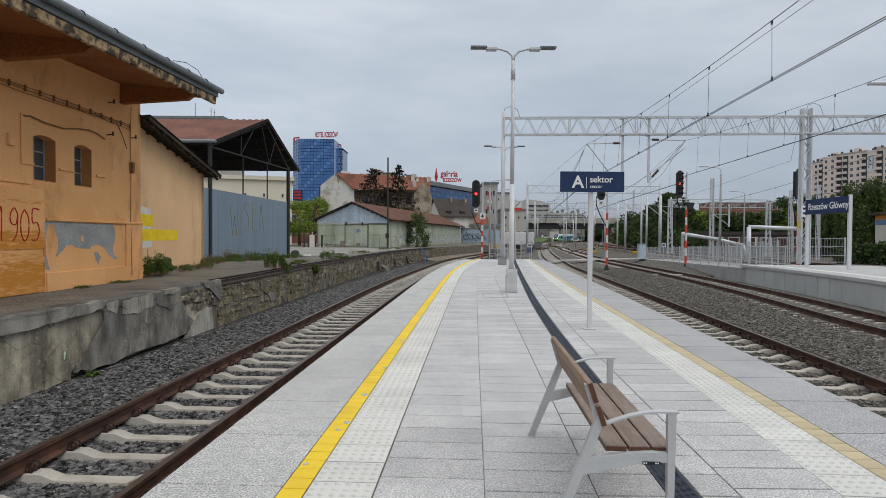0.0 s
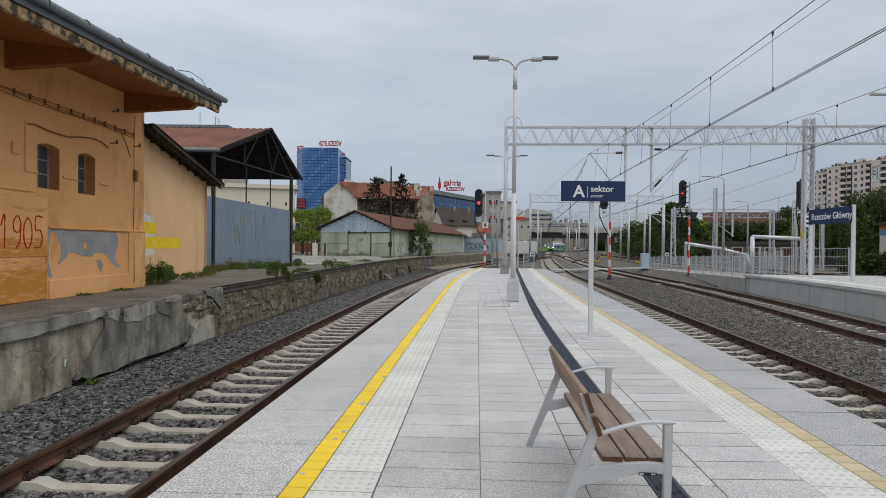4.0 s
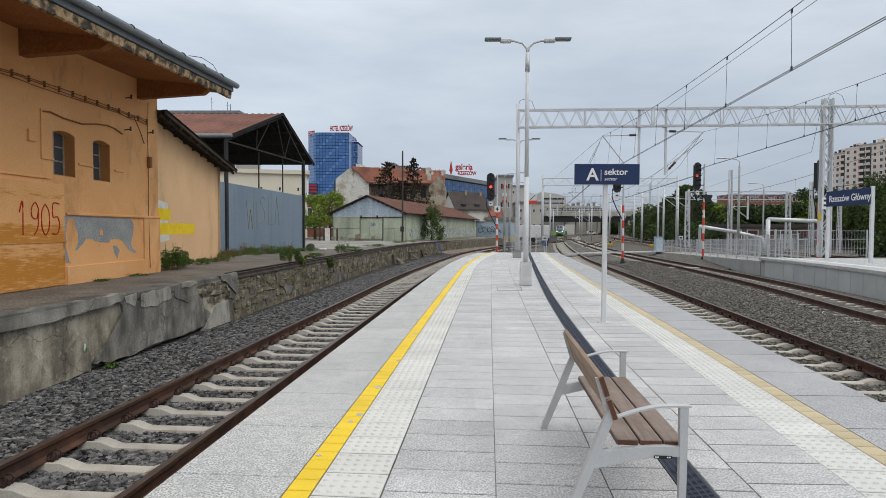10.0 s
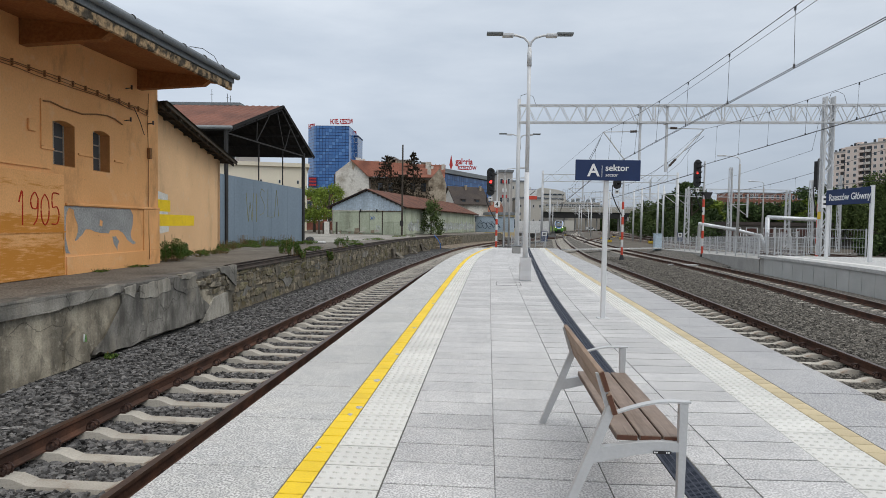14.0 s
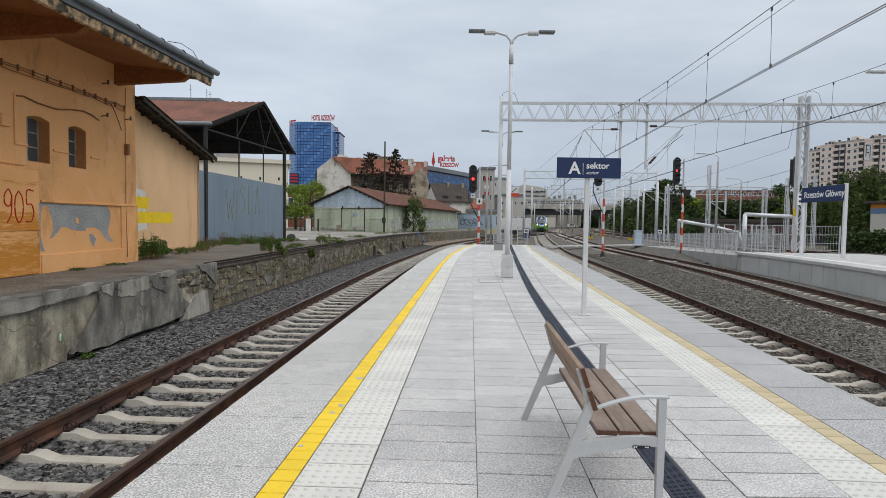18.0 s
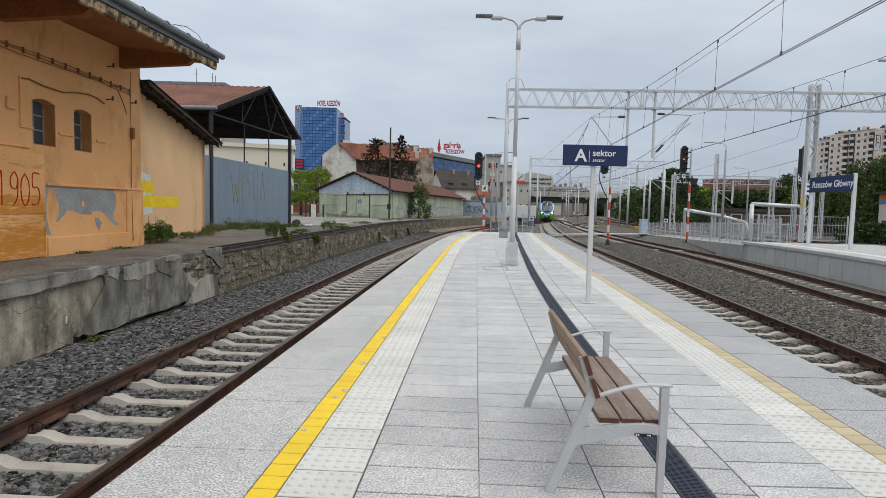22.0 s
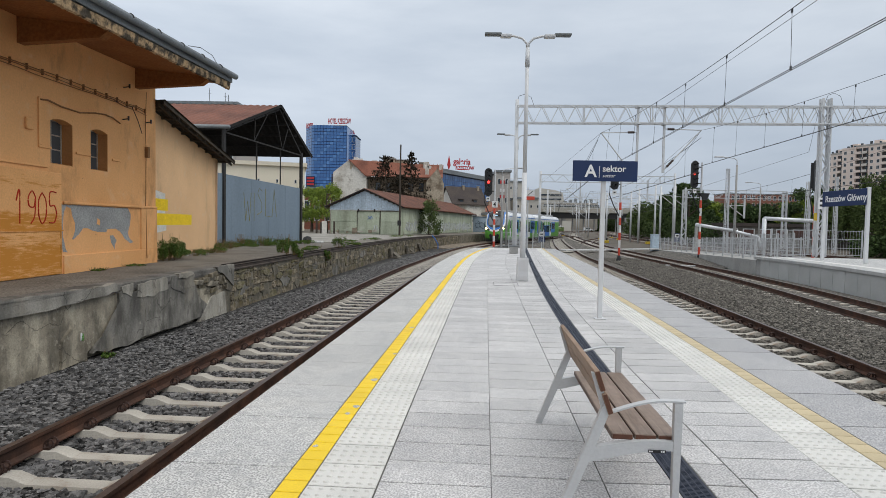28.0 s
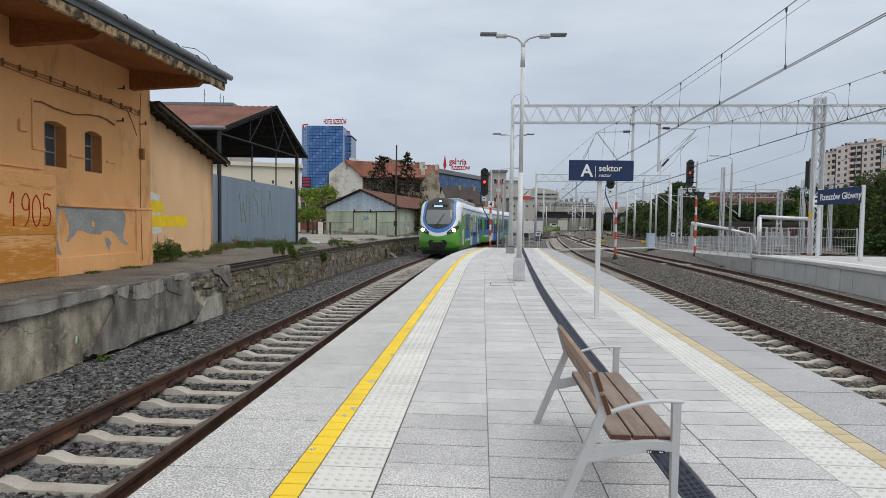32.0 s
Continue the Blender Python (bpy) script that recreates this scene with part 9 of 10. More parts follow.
# ---------------------------------------------------------------- plants
def leaves(name, centres, radii, count, size, mat, seed, parent, flat=0.0):
    """Many small leaf blades in clumps round the given centres."""
    rng = np.random.default_rng(seed)
    c = np.array(centres, float)
    r = np.array(radii, float)
    k = rng.integers(0, len(c), count)
    v = rng.normal(size=(count, 3))
    v /= np.linalg.norm(v, axis=1)[:, None]
    v *= (rng.random(count) ** 0.45)[:, None]
    p = c[k] + v * r[k]
    a = rng.normal(size=(count, 3)); a /= np.linalg.norm(a, axis=1)[:, None]
    b = np.cross(a, rng.normal(size=(count, 3))); b /= np.linalg.norm(b, axis=1)[:, None]
    s = size * (0.6 + 0.8 * rng.random(count))[:, None]
    verts = np.stack([p - a * s, p + b * s * 0.45, p + a * s, p - b * s * 0.45], 1).reshape(-1, 3)
    faces = np.arange(count * 4).reshape(-1, 4)
    return part(name, mesh_of(name, verts, faces, mat), None, parent)


def tree(x, y, z, h, r, label, mat, count, leaf, seed, lean=0.0, narrow=1.0):
    rng = np.random.default_rng(seed)
    t = thing("tree", pose(x, y, z), label, "tree", "trees round the yard")
    bm = bmesh.new()
    rod(bm, (0, 0, 0), (lean * 0.4, 0, h * 0.45), r * 0.07, 8, r * 0.045)
    rod(bm, (lean * 0.4, 0, h * 0.45), (lean, 0, h * 0.85), r * 0.045, 7, r * 0.015)
    cs, rs = [], []
    for i in range(22):
        a = rng.random() * 6.28
        f = 0.28 + 0.72 * rng.random()
        rad = r * narrow * (1 - abs(f - 0.55) * 1.25) * (0.55 + 0.5 * rng.random())
        c = (lean * f + math.cos(a) * rad, math.sin(a) * rad, h * f)
        cs.append(c)
        q = r * (0.22 + 0.2 * rng.random())
        rs.append((q, q, q * 0.75))
        if i % 2 == 0:
            rod(bm, (lean * f * 0.8, 0, h * f * 0.7), c, r * 0.02, 5, r * 0.006)
    part("trunk", bm, M["bark"], t)
    leaves("crown", cs, rs, count, leaf, mat, seed, t)


def spruce(x, y, z, h, r, seed):
    """A thin, half-bare spruce: level boughs in whorls, side twigs, hanging needles with gaps between."""
    rng = np.random.default_rng(seed)
    t = thing("spruce_tree", pose(x, y, z), "thin dark brownish spruce before the old house", "tree", "spruces")
    bm = bmesh.new()
    rod(bm, (0, 0, 0), (0, 0, h), 0.2, 7, 0.02)
    cs, rs = [], []
    n = 120
    for i in range(n):
        f = 0.05 + 0.94 * i / n
        a = 2.4 * i + 0.5 * rng.normal()
        rad = max(0.22, r * (1 - f) ** 0.62 * (0.45 + 0.8 * rng.random()))
        lift = rad * (0.34 * f - 0.16 + 0.14 * rng.normal())
        tip = (math.cos(a) * rad, math.sin(a) * rad, h * f + lift)
        rod(bm, (0, 0, h * f), tip, 0.028, 4, 0.008)
        for k in np.arange(0.25, 1.02, 0.11):
            side = 0.28 * rad * (1.05 - k) * rng.normal()
            p = (tip[0] * k - math.sin(a) * side, tip[1] * k + math.cos(a) * side, h * f + lift * k - 0.10 - 0.10 * rng.random())
            cs.append(p)
            rs.append((0.09, 0.09, 0.10 + 0.16 * (1 - f)))
    part("trunk", bm, M["bark"], t)
    leaves("needles", cs, rs, 13000, 0.095, M["needle"], seed, t)


spruce(bearing(660, 84), 84, 0.3, 11.2, 5.2, 1)
spruce(bearing(705, 85), 85, 0.3, 11.9, 4.6, 3)
spruce(bearing(681, 88), 88, 0.3, 8.8, 3.6, 2)
def bush(x, y, z, w, h, label, mat, count, leaf, seed):
    """A bush leafed to the ground: clumps on stems, narrower towards the top."""
    rng = np.random.default_rng(seed)
    b = thing("bush", pose(x, y, z), label, "bush", "self-sown bushes")
    cs = [((rng.random() - 0.5) * w * (1 - 0.55 * f), (rng.random() - 0.5) * w * 0.7, h * f) for f in np.linspace(0.06, 0.97, 40)]
    q = 0.16 * w
    leaves("foliage", cs, [(q * (0.7 + 0.6 * rng.random()), q, q * 0.9) for _ in cs], count, leaf, mat, seed, b)
    bm = bmesh.new()
    for c in cs[::3]:
        rod(bm, (0, 0, 0), c, 0.03, 4, 0.008)
    tagged(part("stem_rest", bm, M["bark"], b), kind="stuff")


bush(bearing(737, 66), 66.5, RAMP_Z, 2.9, 3.8, "loose self-sown elder bush against the warehouse", M["leaf_mid"], 3600, 0.10, 13)
tree(bearing(556, 67), 67, RAMP_Z, 5.2, 2.6, "light green young tree beside the gate post", M["leaf_light"], 5200, 0.11, 11)
tree(bearing(530, 71), 71, RAMP_Z, 5.0, 2.8, "light green young tree behind the shed", M["leaf_light"], 5200, 0.12, 12)
block("shop_building", "low brick-red shop building at the hotel's foot", pose(bearing(512, 128), 128, -0.5), 9.0, 8, 8.4, M["red_roof"], M["zinc"], 4, 1, M["glass_dark"])
_trees = [(1140, 165, 10.6, 3.4), (1150, 140, 9.6, 3.6), (1163, 128, 9.4, 3.8), (1176, 116, 9.0, 4.0), (1193, 104, 10.0, 3.4), (1205, 108, 8.0, 4.0), (1218, 112, 7.2, 4.2), (1240, 118, 6.9, 4.5),
          (1262, 124, 7.2, 5.0), (1290, 122, 7.2, 5.0), (1318, 122, 7.4, 5.2), (1345, 120, 7.2, 4.8), (1383, 112, 8.2, 4.2), (1402, 108, 9.6, 4.0), (1425, 112, 10.4, 4.4),
          (1050, 400, 11, 8.0), (1072, 385, 11, 8.0), (1092, 375, 11, 8.0), (1112, 370, 13, 8.0), (1130, 360, 14, 8.0), (1030, 410, 9, 7.0)]
for k_, (px_, d_, h_, r_) in enumerate(_trees):
    tree(bearing(px_, d_), d_, -0.9, h_, r_, "leafy green tree at the edge of the yard", M["leaf"] if k_ % 3 else M["leaf_light"] if k_ % 6 == 0 else M["leaf"], 5200, 0.27, 30 + k_)


def willow(x, y, z, h, r, seed):
    """A weeping willow: limbs that arch outwards and curtains of hanging twigs."""
    rng = np.random.default_rng(seed)
    t = thing("willow_tree", pose(x, y, z), "weeping willow with hanging green curtains behind the far tracks", "tree", "willows")
    bm = bmesh.new()
    rod(bm, (0, 0, 0), (0.1, 0, h * 0.5), 0.34, 8, 0.2)
    cs, rs = [], []
    for i in range(54):
        a, f = rng.random() * 6.28, 0.45 + 0.55 * rng.random()
        rad = r * (0.25 + 0.75 * rng.random()) * (1.25 - 0.75 * f)
        top = (math.cos(a) * rad, math.sin(a) * rad, h * f)
        if i % 2 == 0:
            tube(bm, [(0.1, 0, h * 0.35 * f), (top[0] * 0.5, top[1] * 0.5, h * f * 0.9), top], 0.05, 4)
        drop = h * (0.16 + 0.34 * rng.random())
        n = 7
        for k in range(n):
            cs.append((top[0] + 0.15 * rng.normal(), top[1] + 0.15 * rng.normal(), top[2] - drop * k / (n - 1)))
            rs.append((0.42, 0.42, 0.55))
    part("trunk", bm, M["bark"], t)
    leaves("crown", cs, rs, 9500, 0.17, M["leaf_willow"], seed, t)


for k_, (px_, d_, h_, r_) in enumerate(((1452, 92, 8.6, 3.4), (1482, 86, 9.0, 3.6), (1512, 82, 10.4, 3.8), (1545, 80, 10.9, 4.0), (1580, 78, 10.0, 3.8), (1620, 76, 10.8, 4.2), (1665, 74, 10.6, 4.2))):
    willow(bearing(px_, d_), d_, -0.9, h_, r_, 200 + k_)
# a hedge bank below the trees
hb = thing("hedge", Matrix.Identity(4), "dense dark green hedge and bank along the yard", "hedge")
_c = [(bearing(p, d), d, z) for p, d, z in ((1142, 135, 1.0), (1152, 122, 1.2), (1165, 110, 1.0), (1185, 98, 1.2), (1215, 92, 1.3), (1245, 90, 0.4), (1285, 92, -0.4), (1320, 96, -0.5), (1500, 62, 0.1), (1525, 62, 0.2), (1550, 61, 0.2),
                                             (1575, 60, 0.3), (1605, 60, 0.3), (1640, 58, 0.3))]
leaves("foliage", _c, [(3.4, 1.8, 2.2) if c[1] > 70 else (1.6, 1.2, 1.3) for c in _c], 15000, 0.2, M["leaf"], 77, hb)
_base = bmesh.new()
for c_ in _c:
    rod(_base, (c_[0] - 2, c_[1], -0.9), (c_[0] + 1.5, c_[1], 1.0), 0.05, 4)
tagged(part("stem_rest", _base, M["bark"], hb), kind="stuff")


# rank growth on the bank beside the yard tracks
bk_ = thing("hedge", Matrix.Identity(4), "rank green shrubs on the bank beside the yard tracks", "hedge")
_c = [(44.7, 150.0, 1.8), (45.8, 150.0, 4.3), (43.9, 140.0, 1.4), (46.1, 145.0, 6.3), (44.8, 138.0, 2.8), (44.2, 132.0, 1.5), (45.6, 135.0, 5.4), (43.8, 125.0, 1.9), (44.7, 125.0, 3.9), (43.4, 118.0, 1.6), (42.2, 112.0, 2.7)]
leaves("foliage", _c, [(2.6, 2.0, 2.0)] * len(_c), 12000, 0.26, M["leaf_mid"], 78, bk_)
_base = bmesh.new()
for c_ in _c:
    rod(_base, (c_[0], c_[1], -0.95), (c_[0] + 0.3, c_[1], c_[2]), 0.06, 4)
tagged(part("stem_rest", _base, M["bark"], bk_), kind="stuff")
# woods seen under and beyond the road bridge
wd_ = thing("far_wood", Matrix.Identity(4), "dark green woods beyond the road bridge", "woods", kind="stuff")
_rng = np.random.default_rng(88)
_c = [(bearing(p, 395) + _rng.normal() * 2, 395 + _rng.normal() * 5, z) for p in range(1028, 1165, 5) for z in (0.5, 3.5, 6.5)]
leaves("foliage", _c, [(4.5, 3.0, 2.6)] * len(_c), 9000, 0.9, M["leaf"], 88, wd_)


def weeds(x, y, z, r, h, n, seed, label, dry=0.2, foliage=None):
    rng = np.random.default_rng(seed)
    t = thing("weed_clump", pose(x, y, z), label, "weeds", "weeds on the ramp")
    cs = [((rng.random() - 0.5) * 2 * r, (rng.random() - 0.5) * 2 * r, h * (0.25 + 0.6 * rng.random())) for _ in range(12)]
    leaves("leaves", cs, [(r * 0.4, r * 0.4, h * 0.3)] * 12, int(n * 1.8), 0.024, foliage or M["weed"], seed, t)
    bm = bmesh.new()
    for c in cs:
        rod(bm, (c[0] * 0.6, c[1] * 0.6, 0), c, 0.006, 4, 0.003)
    for _ in range(int(26 * dry) + 3):
        a, b = (rng.random(2) - 0.5) * 2 * r
        rod(bm, (a, b, 0), (a * 1.3, b * 1.3, h * 1.3), 0.006, 4, 0.003)
    tagged(part("stem_rest", bm, M["dry_weed"], t), kind="stuff")


for k_, (x_, y_, r_, h_, n_) in enumerate(((-8.2, 16.5, 0.42, 0.6, 2200), (-8.35, 17.4, 0.35, 0.32, 1100), (-8.5, 18.9, 0.3, 0.3, 350), (-8.8, 20.4, 0.3, 0.3, 350), (-9.2, 22.3, 0.4, 0.3, 450), (-9.6, 24.6, 0.45, 0.4, 600),
        (-9.4, 26.2, 0.6, 0.5, 1300), (-9.1, 27.6, 0.6, 0.6, 1500), (-8.6, 29.2, 0.6, 0.45, 1200), (-8.1, 30.9, 0.5, 0.4, 900), (-6.35, 21.7, 0.25, 0.55, 1000), (-5.75, 20.6, 0.2, 0.5, 800), (-5.45, 27.6, 0.25, 0.5, 700), (-5.9, 24.3, 0.35, 0.3, 600),
        (-5.35, 31.0, 0.3, 0.3, 500), (-7.95, 12.9, 0.16, 0.10, 110), (-7.95, 14.3, 0.22, 0.10, 120), (-6.6, 36.0, 0.6, 0.3, 600), (-6.0, 41, 0.7, 0.3, 600), (-4.8, 52, 0.9, 0.3, 700))):
    weeds(x_, y_, RAMP_Z, r_, h_ if k_ < 2 or 9 < k_ < 13 else h_ * 0.6, n_, 100 + k_, "green weeds growing along the old ramp", 0.6 if k_ in (2, 3, 15, 16) else 0.2)
_rng = np.random.default_rng(160)
for k_ in range(30):
    f_ = k_ / 29
    y_ = 17.8 + 14.2 * f_
    x_ = -8.45 - 1.05 * math.sin(math.pi * min(1.0, f_ * 1.25) * 0.62) + 1.1 * max(0.0, f_ - 0.62) + 0.18 * _rng.normal()
    if k_ % 2 == 0:
        weeds(x_, y_, RAMP_Z, 0.15 + 0.3 * _rng.random(), 0.12 + 0.4 * _rng.random() ** 2, 260, 170 + k_, "green and dry brown weeds along the blue sheet wall", 0.4 + 0.9 * _rng.random(), M["dry_leaf"] if k_ % 6 == 0 else None)
for y_, dz_ in ((24.6, -0.28), (24.9, -0.45), (21.0, -0.12)):
    x_, y2_ = WALL.at(WALL.s_at_y(y_), 0.08)
    weeds(x_, y2_, RAMP_Z + dz_, 0.14, 0.3, 500, 210 + int(y_ * 10), "green plant hanging over the edge of the ramp wall", 0.1)
weeds(-5.80, 9.65, -0.72, 0.09, 0.1, 160, 150, "tuft of green weed at the wall's foot", 0.0)
leaves_t = thing("yellow_flower", pose(-5.0, 8.5, BED_Z), "small yellow dandelions in the ballast", "weeds", kind="stuff")
leaves("petals", [(0, 0, 0.05), (0.35, -0.5, 0.05), (0.2, 0.1, 0.05)], [(0.07, 0.07, 0.03)] * 3, 60, 0.02, M["yellow"], 9, leaves_t)

# crumbled mortar and stones swept against the annexe
_rng = np.random.default_rng(61)
rb = bmesh.new()
for _ in range(46):
    x_, y_, r_ = -8.9 + 0.35 * _rng.normal(), 19.3 + 0.6 * _rng.normal(), 0.02 + 0.06 * _rng.random() ** 2
    box(rb, -r_, r_, -r_ * 0.8, r_ * 0.8, -0.01, r_ * 0.9, 0, pose(max(x_, -9.0), y_, RAMP_Z, 15 * _rng.normal(), 15 * _rng.normal(), 360 * _rng.random()))
tagged(part("crumbled_mortar", rb, M["concrete"]), "pale crumbled mortar and stones by the annexe wall", "rubble", kind="stuff")
# rubbish and rubble beside the track
for k_, (x_, y_, z_, r_) in enumerate(((-5.3, 12.2, BED_Z, 0.07), (-5.15, 12.35, BED_Z, 0.06), (-4.95, 13.6, BED_Z, 0.08))):
    s_ = thing("litter", pose(x_, y_, z_, 0, 0, 40 * k_), "crumpled white plastic on the ballast", "litter", "litter")
    rb = bmesh.new()
    bmesh.ops.create_icosphere(rb, subdivisions=2, radius=r_)
    for v_ in rb.verts:
        v_.co *= 0.6 + 0.7 * random.random(); v_.co.z = abs(v_.co.z) * 0.6
    part("sheet", rb, M["plastic"], s_)
for k_, (y_, d_, sc_) in enumerate(((40.4, 0.5, 0.85), (47.1, 0.45, 0.8), (52.1, 0.5, 0.85), (30.0, 0.3, 0.4), (33.6, 0.25, 0.35), (34.8, 0.25, 0.4))):
    x_, y2_ = WALL.at(WALL.s_at_y(y_), d_)
    s_ = thing("broken_footing", pose(x_, y2_, BED_Z, 0, 0, 25 * k_ - 30), "broken concrete footing leaning on the ramp wall", "rubble", "fallen footings")
    part("base", cube(-0.42 * sc_, 0.42 * sc_, -0.28 * sc_, 0.28 * sc_, -0.06, 0.22 * sc_, 0.05), M["footing"], s_)
    if sc_ > 0.7:
        part("stump", cube(-0.15 * sc_, 0.13 * sc_, -0.2 * sc_, 0.2 * sc_, 0.1, 0.95 * sc_, 0.04, pose(-0.2 * sc_, 0, 0, 6, -12 - 5 * k_, 0)), M["footing"], s_)
        part("slab", cube(-0.1, 0.62 * sc_, -0.24 * sc_, 0.24 * sc_, 0.0, 0.11, 0.03, pose(-0.1, 0.1, 0.40 * sc_, 8, 38, 14)), M["footing"], s_, "tilted slab")
part("gravel_bank", sweep("gravel_bank", WALL, WALL.s_at_y(58), WALL.s_at_y(86), 1.5, [(0.05, -0.95), (0.05, BED_Z + 0.26), (1.1, BED_Z + 0.14), (2.3, BED_Z + 0.05), (2.6, -0.95)], M["tan_gravel"]), None)
tagged(bpy.data.objects["gravel_bank"], "tan gravel and earth between wall and track", "gravel", kind="structure")
s_ = thing("hose", Matrix.Identity(4), "blue and black hoses hanging over the ramp wall", "hose")
rb = bmesh.new()
x_, y_ = WALL.at(WALL.s_at_y(57.4), 0.1)
tube(rb, [(x_, y_, RAMP_Z + 0.1), (x_ + 0.3, y_, RAMP_Z - 0.2), (x_ + 0.6, y_, -0.3), (x_ + 0.6, y_ + 0.2, BED_Z)], 0.05, 6)
part("hose_pipe", rb, M["t_blue"], s_)
rb = bmesh.new()
tube(rb, [(x_ - 0.5, y_, -0.5), (x_ - 0.9, y_, -0.1), (x_ - 1.4, y_, -0.35), (x_ - 1.0, y_, BED_Z + 0.05)], 0.05, 5)
part("cable_loop", rb, M["rubber"], s_)
s_ = thing("rubbish_bag", pose(-8.25, 32.8, RAMP_Z), "black rubbish bag and white cloth by the shed post", "rubbish bag")
rb = bmesh.new()
bmesh.ops.create_icosphere(rb, subdivisions=2, radius=0.26)
for v_ in rb.verts:
    v_.co *= 0.8 + 0.4 * random.random(); v_.co.z = max(0, v_.co.z + 0.2) * 0.8
part("bag", rb, M["rubber"], s_)
rb = cube(0.2, 0.9, -0.4, 0.1, 0, 0.14, 0.05)
part("cloth", rb, M["plastic"], s_)
# timber poles by the warehouse
for px_, d_, t_ in ((686, 58, 9.4), (565, 70, 7.4)):
    s_ = thing("utility_pole", pose(bearing(px_, d_), d_, RAMP_Z), "dark tarred wooden utility pole", "pole", "utility poles")
    rb = bmesh.new(); rod(rb, (0, 0, 0), (0, 0, t_ - RAMP_Z), 0.10, 8, 0.07)
    part("shaft", rb, M["pole_wood"], s_)
    part("box", cube(-0.2, 0.15, -0.2, -0.1, 1.0, 1.5), M["dark_steel"], s_)
s_ = thing("gate_posts", pose(bearing(548, 60), 60, RAMP_Z), "white and dark gate posts beside the warehouse", "posts")
for x_, h_, mt_ in ((0.25, 1.3, "old_plaster"), (-0.55, 1.45, "pole_wood"), (1.25, 1.3, "pole_wood"), (-0.1, 1.2, "pole_wood")):
    part("post", cube(x_ - (0.25 if mt_ == "old_plaster" else 0.08), x_ + (0.25 if mt_ == "old_plaster" else 0.08), -0.1, 0.1, 0, h_, 0.02), M[mt_], s_)


# ---------------------------------------------------------------- cars far off
def car(name, px, d, z, mat, label, ln=4.3, van=False, turn=0):
    c = thing(name, pose(bearing(px, d), d, z, 0, 0, turn), label, "van" if van else "car", "vehicles on the far road")
    h = 1.95 if van else 1.42
    out = [(-ln / 2, 0.35), (ln / 2, 0.35), (ln / 2, 0.85), (ln / 2 - 0.9, 0.95), (ln / 2 - 1.6, h), (-ln / 2 + (0.1 if van else 0.8), h), (-ln / 2, 0.95)]
    part("body", prism(bmesh.new(), out, pose(0, 0, 0), 1.75), mat, c)
    part("side_window", cube(-ln / 2 + 0.9, ln / 2 - 1.55, -0.02, 0.0, 0.98, h - 0.15), M["glass_dark"], c)
    for x in (-ln / 2 + 0.8, ln / 2 - 0.8):
        rb = bmesh.new(); rod(rb, (x, -0.05, 0.33), (x, 0.25, 0.33), 0.33, 12); part("wheel", rb, M["rubber"], c)
    return c


car("van", 1019, 325, -0.4, M["pole_white"], "white van parked beyond the tracks", 5.0, True)
car("car", 1236, 112, 2.2, M["t_grey"], "silver car parked behind the hedge", 4.2)
car("van", 966, 326, 1.15, M["pole_white"], "white van parked on the grass bank by the bridge", 4.8, True)


# ---------------------------------------------------------------- the railcar
def nose_paint(ln):
    """Paint of the driver's end: black mask, blue rim, white band and green cheeks, as U-shaped curves."""
    m = bpy.data.materials.new("railcar_nose_paint")
    m.use_nodes = True
    nt = m.node_tree
    n, l = nt.nodes.new, nt.links.new
    b = nt.nodes["Principled BSDF"]
    b.inputs["Roughness"].default_value, b.inputs["Coat Weight"].default_value = 0.34, 0.25
    sep = n("ShaderNodeSeparateXYZ")
    l(n("ShaderNodeTexCoord").outputs["Object"], sep.inputs[0])
    x, y, z = sep.outputs
    def op(kind, p, q=0.0):
        o = n("ShaderNodeMath")
        o.operation = kind
        for k, v in enumerate((p, q)):
            if isinstance(v, float):
                o.inputs[k].default_value = v
            else:
                l(v, o.inputs[k])
        return o.outputs[0]
    up = op("SUBTRACT", z, 2.72)
    dz, over = op("MINIMUM", up, 0.0), op("MAXIMUM", up, 0.0)
    def u_curve(w, h, lean):
        half = op("SUBTRACT", w, op("MULTIPLY", over, lean))
        p, q = op("DIVIDE", x, half), op("DIVIDE", dz, h)
        return op("LESS_THAN", op("ADD", op("MULTIPLY", p, p), op("MULTIPLY", q, q)), 1.0)
    cheek = op("GREATER_THAN", op("ADD", z, op("MULTIPLY", op("MAXIMUM", op("SUBTRACT", ln / 2 - 0.75, y), 0.0), 0.62)), 2.62)
    low, base = op("LESS_THAN", z, 0.62), op("LESS_THAN", z, 0.42)
    col = None
    def over_paint(col, mask, rgb):
        mx = n("ShaderNodeMix")
        mx.data_type = "RGBA"
        l(mask, mx.inputs["Factor"])
        if col is None:
            mx.inputs["A"].default_value = (0.085, 0.29, 0.03, 1)
        else:
            l(col, mx.inputs["A"])
        mx.inputs["B"].default_value = (*rgb, 1)
        return mx.outputs["Result"]
    col = over_paint(col, cheek, (0.74, 0.76, 0.78))
    col = over_paint(col, u_curve(1.36, 1.34, 0.0), (0.74, 0.76, 0.78))
    col = over_paint(col, u_curve(1.16, 1.10, 0.05), (0.025, 0.17, 0.52))
    col = over_paint(col, u_curve(1.02, 0.83, 0.07), (0.012, 0.013, 0.015))
    col = over_paint(col, low, (0.02, 0.10, 0.015))
    col = over_paint(col, base, (0.012, 0.013, 0.015))
    l(col, b.inputs["Base Color"])
    return m


